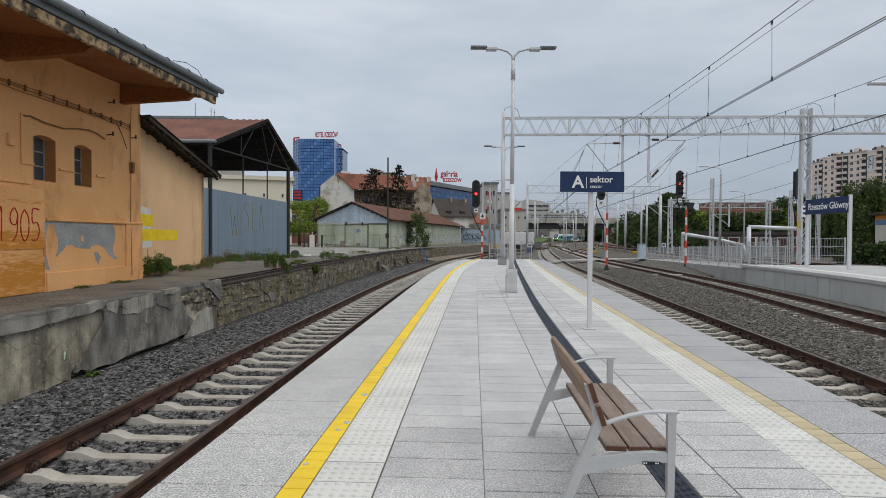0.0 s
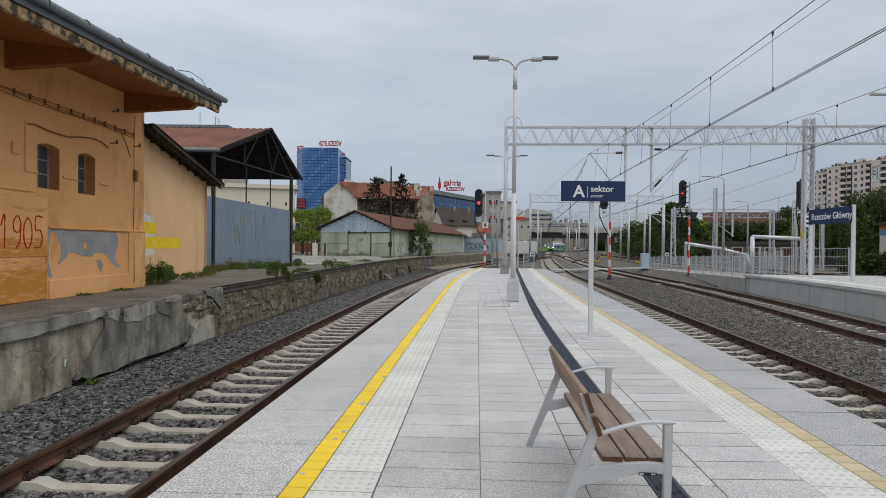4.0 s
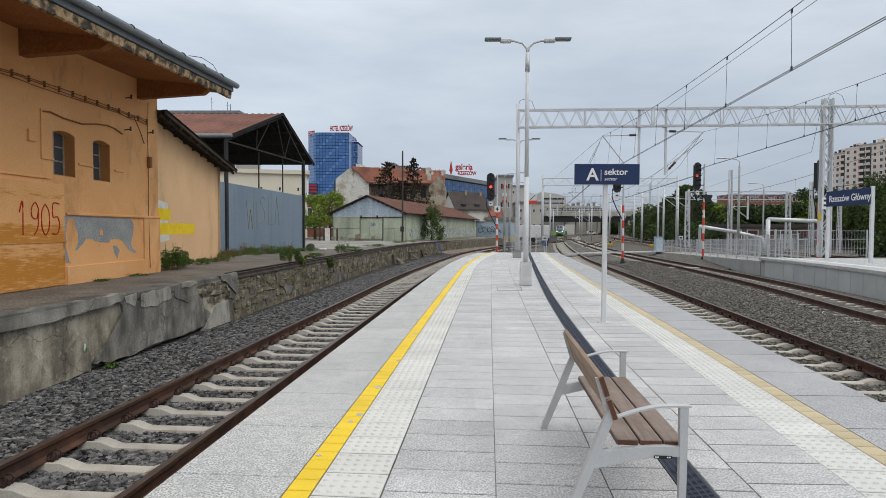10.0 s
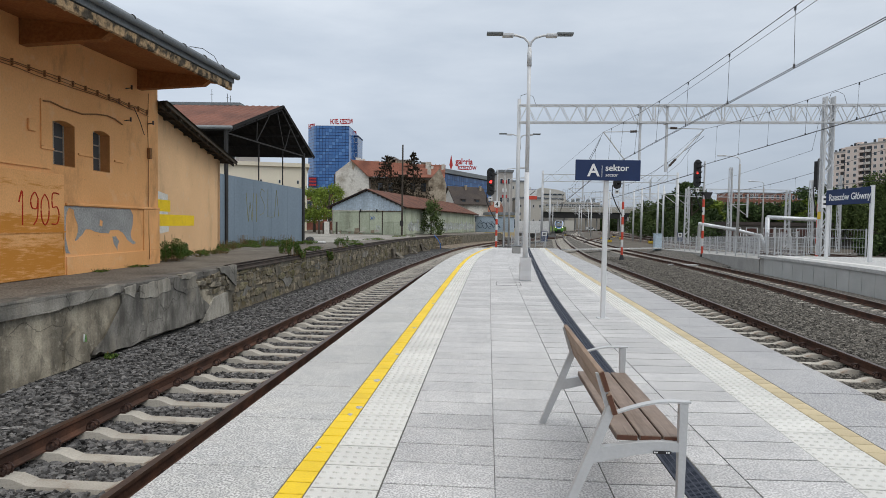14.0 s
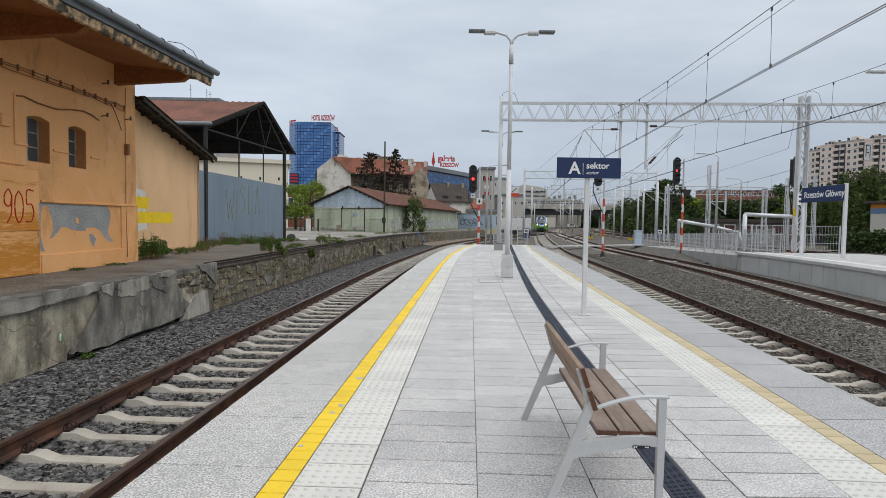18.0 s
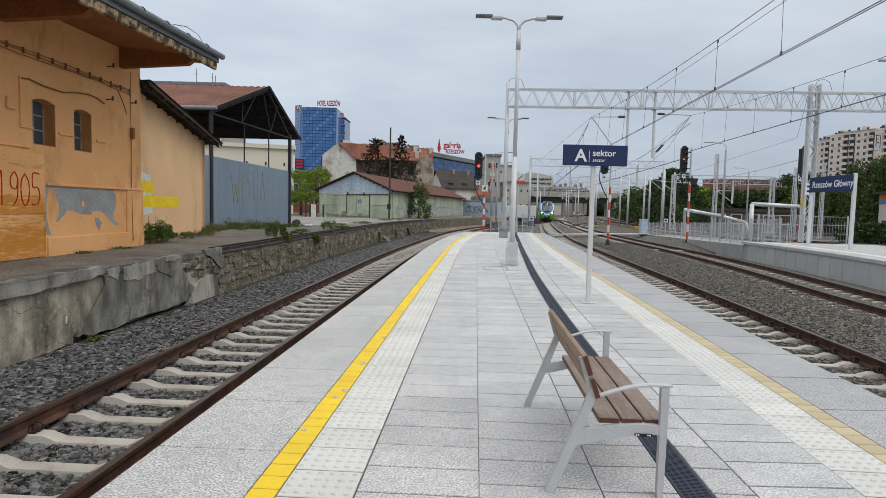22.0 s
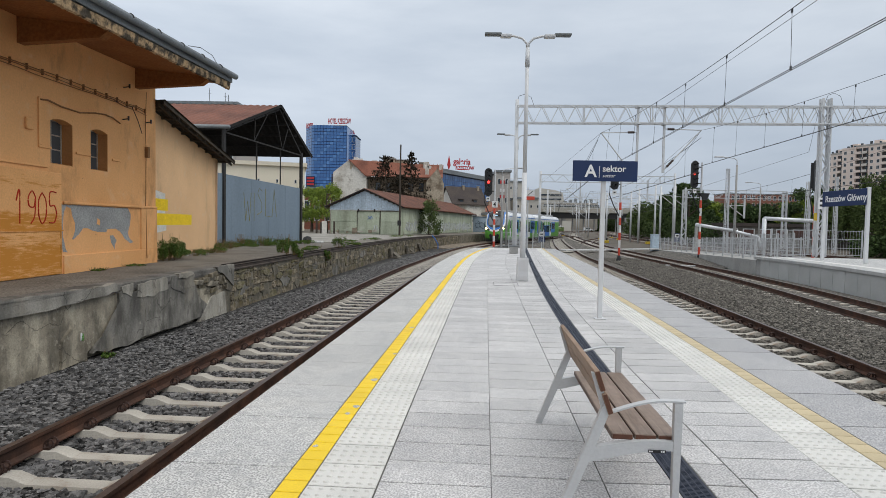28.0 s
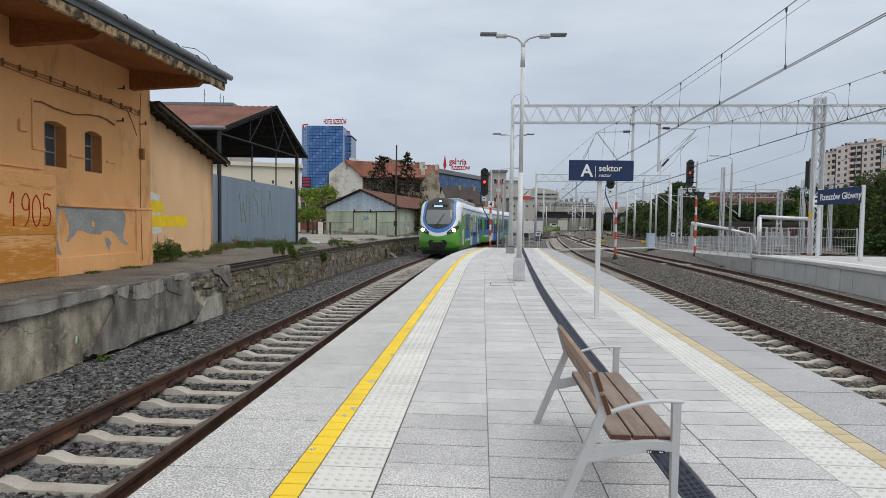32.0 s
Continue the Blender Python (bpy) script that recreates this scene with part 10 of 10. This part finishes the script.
def car_shell(parent, ln, nose):
    """Body of one car. y points the way it runs; nose: with the driver's rounded end."""
    W = 1.45
    fine = 2 if nose else 1
    levels = [0.30, 0.42] + [0.55 + 0.065 / fine * k for k in range(50 * fine)] + [3.84, 3.92, 3.98, 4.03, 4.06]
    def half(z):
        if z > 3.4:
            return W * math.sqrt(max(0.02, 1 - ((z - 3.4) / 0.70) ** 2 * 0.85))
        if z < 0.8:
            return W * (0.93 + 0.07 * (z - 0.3) / 0.5)
        return W
    def front(z):
        """How far the nose reaches at a height."""
        if z < 1.0:
            return ln / 2 - 0.25 * (1.0 - z)
        return ln / 2 - 1.25 * ((z - 1.0) / 3.0) ** 1.7
    rows = []
    nf = 75
    for z in levels:
        w = half(z)
        row = [(-w, -ln / 2, z)]
        if nose:
            f = front(z)
            dep = 1.15
            row += [(-w, y, z) for y in np.linspace(-ln / 2 + 1, f - dep - 0.01, 10)]
            for i in range(nf * 2 + 1):
                a = math.pi * i / (nf * 2)
                c, s = math.cos(a), math.sin(a)
                row.append((-w * math.copysign(abs(c) ** 0.62, c), f - dep + dep * s ** 0.75, z))
            row += [(w, y, z) for y in np.linspace(f - dep - 0.01, -ln / 2 + 1, 10)]
        else:
            row += [(-w, y, z) for y in np.linspace(-ln / 2 + 1, ln / 2, 10)] + [(w, y, z) for y in np.linspace(ln / 2, -ln / 2 + 1, 10)]
        row.append((w, -ln / 2, z))
        rows.append(row)
    n = len(rows[0])
    verts = [v for r in rows for v in r]
    faces, idx = [], []
    glass_f = []
    names = ["t_white", "t_green", "t_blue", "t_black", "t_grey", "t_dgreen"]
    for j in range(len(rows) - 1):
        for i in range(n):
            a, b = j * n + i, j * n + (i + 1) % n
            f = (a, b, b + n, a + n)
            c = sum((Vector(verts[q]) for q in f), Vector()) / 4
            k = 0
            if nose and c.y > ln / 2 - 2.3:
                k = 6
            else:
                if c.z > 3.95:
                    k = 4
                elif c.z > 3.05:
                    k = 0
                elif c.z < 0.45:
                    k = 3
                else:
                    u = (c.y + ln / 2)
                    k = 1
            faces.append(f); idx.append(k)
    faces.append(tuple(range((len(rows) - 1) * n, len(rows) * n)))
    idx.append(4)
    faces.append(tuple(range(n))[::-1])
    idx.append(3)
    me = mesh_of("body", verts, faces, [M[k] for k in names] + [nose_paint(ln)], idx, False)
    me.polygons.foreach_set("use_smooth", [True] * len(me.polygons))
    return part("body", me, None, parent), half, front


def railcar(ln, nose, label):
    c = thing("railcar", Matrix.Identity(4), label, "train", "two-car train")
    body, half, front = car_shell(c, ln, nose)
    W = 1.456
    for sx in (-1, 1):
        # blue panels round the windows and white doors
        ends = ln / 2 - (4.3 if nose else 0.6)
        def side(name, y0, y1, z0, z1, mat, lab="", out=0.012, parent=c, cut=0.0):
            bm = bmesh.new()
            x0, x1 = sx * (W - 0.03), sx * (W + out)
            vs = []
            for x in (x0, x1):
                vs.append([bm.verts.new((x, y, z)) for y, z in ((y0 + cut, z0), (y1, z0), (y1 - cut, z1), (y0, z1))])
            bm.faces.new(vs[0]); bm.faces.new(vs[1][::-1])
            for i in range(4):
                bm.faces.new((vs[0][i], vs[0][(i + 1) % 4], vs[1][(i + 1) % 4], vs[1][i]))
            return part(name, bm, M[mat], parent, lab)
        y = ends
        if nose:
            dr = side("cab_door", ln / 2 - 3.3, ln / 2 - 2.55, 0.75, 3.05, "t_white", "white cab door with a dark window", 0.012)
            side("pane", ln / 2 - 3.15, ln / 2 - 2.7, 1.9, 2.85, "t_glass", "", 0.02, dr)
            side("white_sweep", ln / 2 - 4.3, ln / 2 - 2.0, 2.95, 3.36, "t_white", "", 0.010)
        g1 = side("window_band", y - 3.6, y - 0.1, 1.12, 2.98, "t_blue", "blue window panel", 0.010, cut=0.15)
        for i in range(3):
            side("window", y - 3.3 + i * 1.0, y - 2.5 + i * 1.0, 1.75, 2.78, "t_glass", "", 0.018, g1)
        side("white_flash", y - 4.0, y - 0.2, 0.98, 1.14, "t_white", "", 0.012)
        d1 = side("passenger_door", y - 5.6, y - 4.2, 0.55, 3.05, "t_white", "white double door", 0.014)
        for i in range(2):
            side("door_glass", y - 5.45 + i * 0.68, y - 4.92 + i * 0.68, 1.3, 2.85, "t_glass", "", 0.022, d1)
        g2 = side("low_panel", y - 10.5, y - 5.7, 0.5, 2.42, "t_blue", "blue low-floor panel", 0.011)
        for i in range(4):
            side("window", y - 10.2 + i * 1.1, y - 9.3 + i * 1.1, 1.25, 2.35, "t_glass", "", 0.018, g2)
        for i in range(2):
            side("white_crest", y - 8.9 + i * 1.5, y - 8.2 + i * 1.5, 2.35, 3.05, "t_white", "", 0.012, cut=0.12)
        d2 = side("passenger_door", y - 12.2, y - 10.8, 0.55, 3.05, "t_white", "white double door", 0.014)
        for i in range(2):
            side("door_glass", y - 12.05 + i * 0.68, y - 11.52 + i * 0.68, 1.3, 2.85, "t_glass", "", 0.022, d2)
        if y - 16 > -ln / 2:
            g3 = side("window_band", y - 16.0, y - 12.5, 1.15, 3.0, "t_blue", "blue window panel", 0.010, cut=0.15)
            for i in range(3):
                side("window", y - 15.7 + i * 1.0, y - 14.9 + i * 1.0, 1.75, 2.78, "t_glass", "", 0.018, g3)
        side("roof_line", -ln / 2 + 0.1, ln / 2 - (2.2 if nose else 0.1), 3.33, 3.43, "t_blue", "thin blue line under the roof", 0.006)
        # bogies
        for yc in (ln / 2 - 3.6, -ln / 2 + 3.2):
            bg = part("bogie", cube(sx * 1.0 - 0.09, sx * 1.0 + 0.09, yc - 1.6, yc + 1.6, 0.30, 0.62, 0.04), M["t_black"], c)
            for dy in (-1.15, 1.15):
                rb = bmesh.new(); rod(rb, (sx * 0.68, yc + dy, 0.43), (sx * 0.80, yc + dy, 0.43), 0.43, 18)
                part("wheel", rb, M["rail"], bg)
    part("underframe", cube(-1.25, 1.25, -ln / 2 + 0.3, ln / 2 - 1.2, 0.28, 0.62, 0.05), M["t_black"], c)
    for yc, lw in ((ln / 2 - 6.5, 2.6), (-1.0, 3.2), (-ln / 2 + 4.5, 2.4)):
        part("roof_unit", cube(-0.95, 0.95, yc - lw / 2, yc + lw / 2, 3.95, 4.24, 0.08), M["t_grey"], c, "grey roof equipment")
    if nose:
        # windscreen glass, display, headlamps, coupler
        bm = bmesh.new()
        n = 20
        grid = {}
        for i in range(n + 1):
            for j in range(n + 1):
                z = 2.22 + (3.22 - 2.22) * j / n
                wmax = 0.92 - 0.10 * max(0, z - 2.7) if z > 2.6 else 0.92 * (0.84 + 0.16 * (z - 2.22) / 0.38)
                x = -wmax + 2 * wmax * i / n
                w = half(z)
                cc = min(1, abs(x / w)) ** (1 / 0.62)
                s = math.sqrt(max(0, 1 - cc * cc))
                yy = front(z) - 1.15 + 1.15 * s ** 0.75 + 0.02
                grid[i, j] = bm.verts.new((x, yy, z))
        for i in range(n):
            for j in range(n):
                bm.faces.new((grid[i, j], grid[i + 1, j], grid[i + 1, j + 1], grid[i, j + 1]))
        part("windscreen", bm, M["t_screen"], c, "large curved windscreen, sky reflection in its grey colour", smooth=True)
        part("display", cube(-0.55, 0.55, front(3.5) - 0.06, front(3.5) + 0.03, 3.36, 3.58), M["t_black"], c)
        part("destination_text", cube(-0.2, 0.42, front(3.5) + 0.03, front(3.5) + 0.04, 3.41, 3.53), M["display_amber"], c, "pale lit destination display")
        rb = bmesh.new(); rod(rb, (0, front(3.82) - 0.12, 3.80), (0, front(3.82) + 0.02, 3.80), 0.10, 14)
        part("top_headlamp", rb, M["headlamp_dim"], c, "lit round top headlamp")
        for sx in (-1, 1):
            def skin(x, z):
                w = half(z)
                cc = min(1, abs(x / w)) ** (1 / 0.62)
                return front(z) - 1.15 + 1.15 * math.sqrt(max(0, 1 - cc * cc)) ** 0.75
            # the housing follows the nose, a slanted wing rising outwards
            bm = bmesh.new()
            ring = []
            for i in range(13):
                f = i / 12
                x = 0.62 + 0.78 * f
                zc = 1.60 + 0.46 * f
                hw = 0.04 + 0.17 * math.sin(math.pi * (0.12 + 0.70 * f))
                ring.append([bm.verts.new((sx * x, skin(x, zz) + 0.014, zz)) for zz in np.linspace(zc - hw, zc + hw * 0.8, 5)])
            for i in range(12):
                for q in range(4):
                    bm.faces.new((ring[i][q], ring[i + 1][q], ring[i + 1][q + 1], ring[i][q + 1]))
            hs = part("lamp_housing", bm, M["t_black"], c, "black slanted lamp housing", smooth=True)
            xl, zl = sx * 1.06, 1.82
            yl = skin(1.06, zl)
            rb = bmesh.new(); rod(rb, (xl, yl - 0.12, zl), (xl + sx * 0.03, yl + 0.05, zl), 0.12, 16)
            part("headlamp", rb, M["headlamp"], hs, "lit warm white headlamp")
            rb = bmesh.new(); rod(rb, (sx * 0.84, skin(0.84, 1.72) - 0.1, 1.72), (sx * 0.84, skin(0.84, 1.72) + 0.03, 1.72), 0.06, 12)
            part("marker_lamp", rb, M["t_grey"], hs)
        part("coupler_recess", prism(bmesh.new(), [(-0.5, 0.5), (0.5, 0.5), (0.66, 0.98), (0.52, 1.14), (-0.52, 1.14), (-0.66, 0.98)], pose(0, front(0.9) - 0.35, 0), 0.37), M["t_black"], c)
        rb = bmesh.new(); rod(rb, (0, front(0.8), 0.8), (0, front(0.8) + 0.32, 0.8), 0.13, 10); box(rb, -0.2, 0.2, front(0.8) + 0.3, front(0.8) + 0.42, 0.68, 0.95, 0.02)
        part("coupler", rb, M["t_black"], c, "black automatic coupler")
        rb = bmesh.new(); tube(rb, [(0.25, front(1.95) + 0.03, 1.95), (0.0, front(2.3) + 0.05, 2.3), (-0.35, front(2.95) + 0.05, 2.95)], 0.022, 5)
        part("wiper", rb, M["t_black"], c)
        part("snow_plough", cube(-1.15, 1.15, ln / 2 - 1.0, ln / 2 - 0.35, 0.12, 0.42, 0.06), M["t_black"], c)
    else:
        part("gangway", cube(-0.8, 0.8, ln / 2, ln / 2 + 0.5, 0.8, 3.3, 0.05), M["rubber"], c, "black bellows gangway")
    return c


CAR_L = 20.8
FRONT_CAR = railcar(CAR_L, True, "white, green and blue railcar with rounded nose and lit headlamps")
REAR_CAR = railcar(CAR_L, False, "white, green and blue trailing railcar coupled behind")


# ---------------------------------------------------------------- a crow passing overhead
def crow():
    b = thing("crow", Matrix.Identity(4), "black crow flying across the sky", "bird")
    rb = bmesh.new()
    bmesh.ops.create_icosphere(rb, subdivisions=2, radius=1.0)
    for v in rb.verts:
        v.co = Vector((v.co.x * 0.065, v.co.y * 0.19, v.co.z * 0.06))
    part("body", rb, M["feather"], b, smooth=True)
    rb = bmesh.new(); rod(rb, (0, 0.17, 0.02), (0, 0.27, 0.01), 0.045, 8, 0.01)
    part("head", rb, M["feather"], b)
    part("tail", prism(bmesh.new(), [(-0.03, 0), (0.03, 0), (0.08, 0.012), (-0.08, 0.012)], pose(0, -0.36, 0), 0.2), M["feather"], b)
    out = []
    for sx in (-1, 1):
        rb = bmesh.new()
        vs = [(0, 0.10), (0.28, 0.13), (0.46, 0.02), (0.50, -0.10), (0.40, -0.12), (0.30, -0.14), (0.16, -0.13), (0, -0.10)]
        lo = [rb.verts.new((sx * x, y, 0)) for x, y in vs]
        hi = [rb.verts.new((sx * x, y, 0.012)) for x, y in vs]
        rb.faces.new(lo); rb.faces.new(hi[::-1])
        for i in range(8):
            rb.faces.new((lo[i], lo[(i + 1) % 8], hi[(i + 1) % 8], hi[i]))
        out.append(part("wing", rb, M["feather"], b))
    return b, out


CROW, WINGS = crow()

# ---------------------------------------------------------------- paving pieces
Y0, Y1 = -8.8, PLAT_END
# the ochre strip draws away from the straight edge along the platform
STRIPE = Line([TRACK_B.at(sB(y), EDGE_B - d) for y, d in ((-10, 0.78), (-4, 0.78), (0.5, 0.78), (3.7, 0.78), (7, 0.765), (11, 0.82), (17, 0.93), (24, 0.98), (31, 0.93), (38, 0.84), (44, 0.80), (47, 0.80))])
nearA, endA = PLAT_A.s_at_y(Y0), PLAT_A.s_at_y(PLAT_END - 0.1)
slab_row(PLAT_A, nearA, endA, EDGE_A, EDGE_A + 0.825, 0.98, 0.008, M["edge_slab"], "edge_slab")
slab_row(PLAT_A, nearA, endA, EDGE_A + 0.83, EDGE_A + 0.995, 0.163, 0.007, M["yellow"], "yellow_paver")
slab_row(PLAT_A, nearA, endA, EDGE_A + 1.0, EDGE_A + 1.43, 0.347, 0.010, M["tactile"], "tactile_paver", bumps=True)
slab_row(PLAT_A, nearA, endA, EDGE_A + 1.437, EDGE_A + 2.14, 0.347, 0.0095, M["slab"], "slab", 0.1)
slab_row(PLAT_A, nearA, endA, EDGE_A + 2.139, EDGE_A + 2.855, 0.347, 0.0095, M["slab"], "slab", 0.27)
nearS, endS = STRIPE.s_at_y(Y0), STRIPE.s_at_y(PLAT_END - 0.1)
slab_row(STRIPE, nearS, endS, -0.172, -0.002, 0.173, 0.008, M["ochre"], "ochre_paver")
slab_row(STRIPE, nearS, endS, -0.61, -0.175, 0.347, 0.010, M["tactile"], "tactile_paver", bumps=True)
nearD, endD = DRAIN.s_at_y(Y0), DRAIN.s_at_y(PLAT_END - 0.1)
slab_row(DRAIN, nearD, endD, 0.206, 0.459, 0.347, 0.0125, M["slab"], "slab", 0.05)


def across(line, d, y):
    """The x at which a line's parallel, d to its side, crosses y."""
    s = line.s_at_y(y)
    for _ in range(4):
        s += y - line.at(s, d)[1]
    return line.at(s, d)[0]


def cut_slabs(left, dl, right, dr, pitch, shift, mat, name, length=0.347):
    """Slabs between two lines that draw apart, cut to fit."""
    y = Y0 + shift
    while y < PLAT_END - 0.1 - length:
        xl, xl2 = across(left, dl, y), across(left, dl, y + length)
        xr, xr2 = across(right, dr, y), across(right, dr, y + length)
        w = xr - xl
        n = max(1, round(w / pitch))
        g = 0.0025 / max(w, 0.1)
        for i in range(n):
            f0, f1 = i / n + g, (i + 1) / n - g
            e = y + length - 0.0175
            q = [(xl + (xr - xl) * f0, y), (xl + (xr - xl) * f1, y), (xl2 + (xr2 - xl2) * f1, e), (xl2 + (xr2 - xl2) * f0, e)]
            cx, cy = q[0]
            v = [(a - cx, b - cy, -0.06) for a, b in q] + [(a - cx, b - cy, 0) for a, b in q]
            f = [(4, 5, 6, 7)] + [(k, (k + 1) % 4, 4 + (k + 1) % 4, 4 + k) for k in range(4)]
            part(name, mesh_of(name, v, f, mat), None, PLATFORM, at=pose(cx, cy, random.uniform(-0.0008, 0.0008)))
        y += length


cut_slabs(PLAT_A, EDGE_A + 2.857, DRAIN, -0.004, 0.75, 0.0, M["slab"], "slab")
cut_slabs(DRAIN, 0.4605, STRIPE, -0.613, 0.9, 0.12, M["slab"], "slab")
cut_slabs(STRIPE, 0.0, TRACK_B, EDGE_B, 2.0, 0.0, M["edge_slab_blue"], "edge_slab", 0.98)

# worn spots on the yellow line, down to the grey
rng_ = np.random.default_rng(21)
for y_, d_, r_ in ((6.15, 0.95, 0.05), (5.25, 0.96, 0.04), (5.05, 0.93, 0.03), (7.4, 0.97, 0.04), (9.3, 0.94, 0.05), (4.3, 0.87, 0.025), (12.2, 0.96, 0.05)):
    x_, y2_ = PLAT_A.at(PLAT_A.s_at_y(y_), EDGE_A + d_)
    bm_ = bmesh.new()
    vs_ = [bm_.verts.new((r_ * (0.7 + 0.6 * rng_.random()) * math.cos(a) * 0.7, r_ * (0.7 + 0.6 * rng_.random()) * math.sin(a), 0)) for a in np.arange(9) * math.pi * 2 / 9]
    lo_ = [bm_.verts.new(v.co - Vector((0, 0, 0.003))) for v in vs_]
    bm_.faces.new(vs_)
    for k_ in range(9):
        bm_.faces.new((vs_[k_], lo_[k_], lo_[(k_ + 1) % 9], vs_[(k_ + 1) % 9]))
    part("worn_spot", bm_, M["edge_slab"], PLATFORM, at=pose(x_, y2_, 0.002))


def drain():
    d = thing("slot_drain", Matrix.Identity(4), "dark blue cast-iron drain grating along the platform", "drain")
    # shallow dark sheet under the bars, painted as the shaded depth
    part("channel", sweep("channel", DRAIN, nearD, endD, 0.5, [(0.0, -0.03), (0.0, -0.0055), (0.2, -0.0055), (0.2, -0.03)], M["drain_dark"]), None, d)
    def grate(n):
        verts, faces = [], []
        def bx(x0, x1, y0, y1, z0, z1):
            k = len(verts)
            verts.extend([(x, y, z) for z in (z0, z1) for x, y in ((x0, y0), (x1, y0), (x1, y1), (x0, y1))])
            faces.extend([tuple(k + i for i in f) for f in ((4, 5, 6, 7), (0, 1, 5, 4), (1, 2, 6, 5), (2, 3, 7, 6), (3, 0, 4, 7))])
        bx(-0.098, -0.08, -0.25, 0.25, -0.03, 0); bx(0.08, 0.098, -0.25, 0.25, -0.03, 0); bx(-0.006, 0.006, -0.25, 0.25, -0.03, -0.002)
        for xx in (-0.043, 0.043):
            bx(xx - 0.004, xx + 0.004, -0.25, 0.25, -0.03, -0.0015)
        for i in range(n):
            y = -0.25 + 0.5 * (i + 0.5) / n
            bx(-0.08, -0.006, y - 0.0048, y + 0.0048, -0.03, -0.001)
            bx(0.006, 0.08, y - 0.0048, y + 0.0048, -0.03, -0.001)
        return mesh_of("grating", verts, faces, M["cast_iron"])
    g = grate(27)
    s = nearD
    while s + 0.5 < endD:
        x, y = DRAIN.at(s + 0.25, 0.1)
        part("grating", g, None, d, at=pose(x, y, 0, 0, 0, DRAIN.turn(s + 0.25)))
        s += 0.5
    # an inspection cover by the lamp
    c = thing("inspection_cover", pose(1.46, 16.4, 0.0008, 0, 0, -3), "paved inspection cover with a thin steel rim", "cover plate")
    rb = bmesh.new()
    for q in ((-0.34, 0.34, -0.5, -0.488), (-0.34, 0.34, 0.488, 0.5), (-0.34, -0.328, -0.5, 0.5), (0.328, 0.34, -0.5, 0.5)):
        box(rb, *q, 0, 0.004)
    part("rim", rb, M["dark_steel"], c)


drain()


# ---------------------------------------------------------------- what moves
SPEED = 8.7
S_END = sA(40.3)


def motions():
    front, rear = [], []
    for t in range(0, 33):
        s = S_END + (SECONDS - t) * SPEED
        for rows, mid in ((front, s + CAR_L / 2), (rear, s + CAR_L * 1.5 + 0.5)):
            # each car rides on its two bogies
            a, b = TRACK_A.at(mid - 7), TRACK_A.at(mid + 7)
            turn = math.degrees(math.atan2(-(a[0] - b[0]), a[1] - b[1]))
            rows.append((t, pose((a[0] + b[0]) / 2, (a[1] + b[1]) / 2, RAIL_Z, 0, 0, turn)))
    walk(FRONT_CAR, front)
    walk(REAR_CAR, rear)
    # the crow crosses high to the left within half a second
    walk(CROW, [(0, pose(60, 14, 9.0, 0, -8, 80)), (6.0, pose(14.5, 13.6, 6.95, 0, -8, 80)), (6.5, pose(8.45, 13.2, 6.70, 0, -8, 80)), (7.0, pose(2.0, 12.8, 7.4, 0, -8, 80)), (9.0, pose(-40, 10, 12, 0, -8, 80)), (SECONDS, pose(-60, 9, 14, 0, -8, 80))])
    for wing, sg in zip(WINGS, (-1, 1)):
        walk(wing, [(t, pose(0, 0, 0, 0, sg * 28 * math.sin(t * 9.0), 0)) for t in [0, 5.5] + [5.5 + 0.1 * k for k in range(1, 25)] + [SECONDS]])


motions()
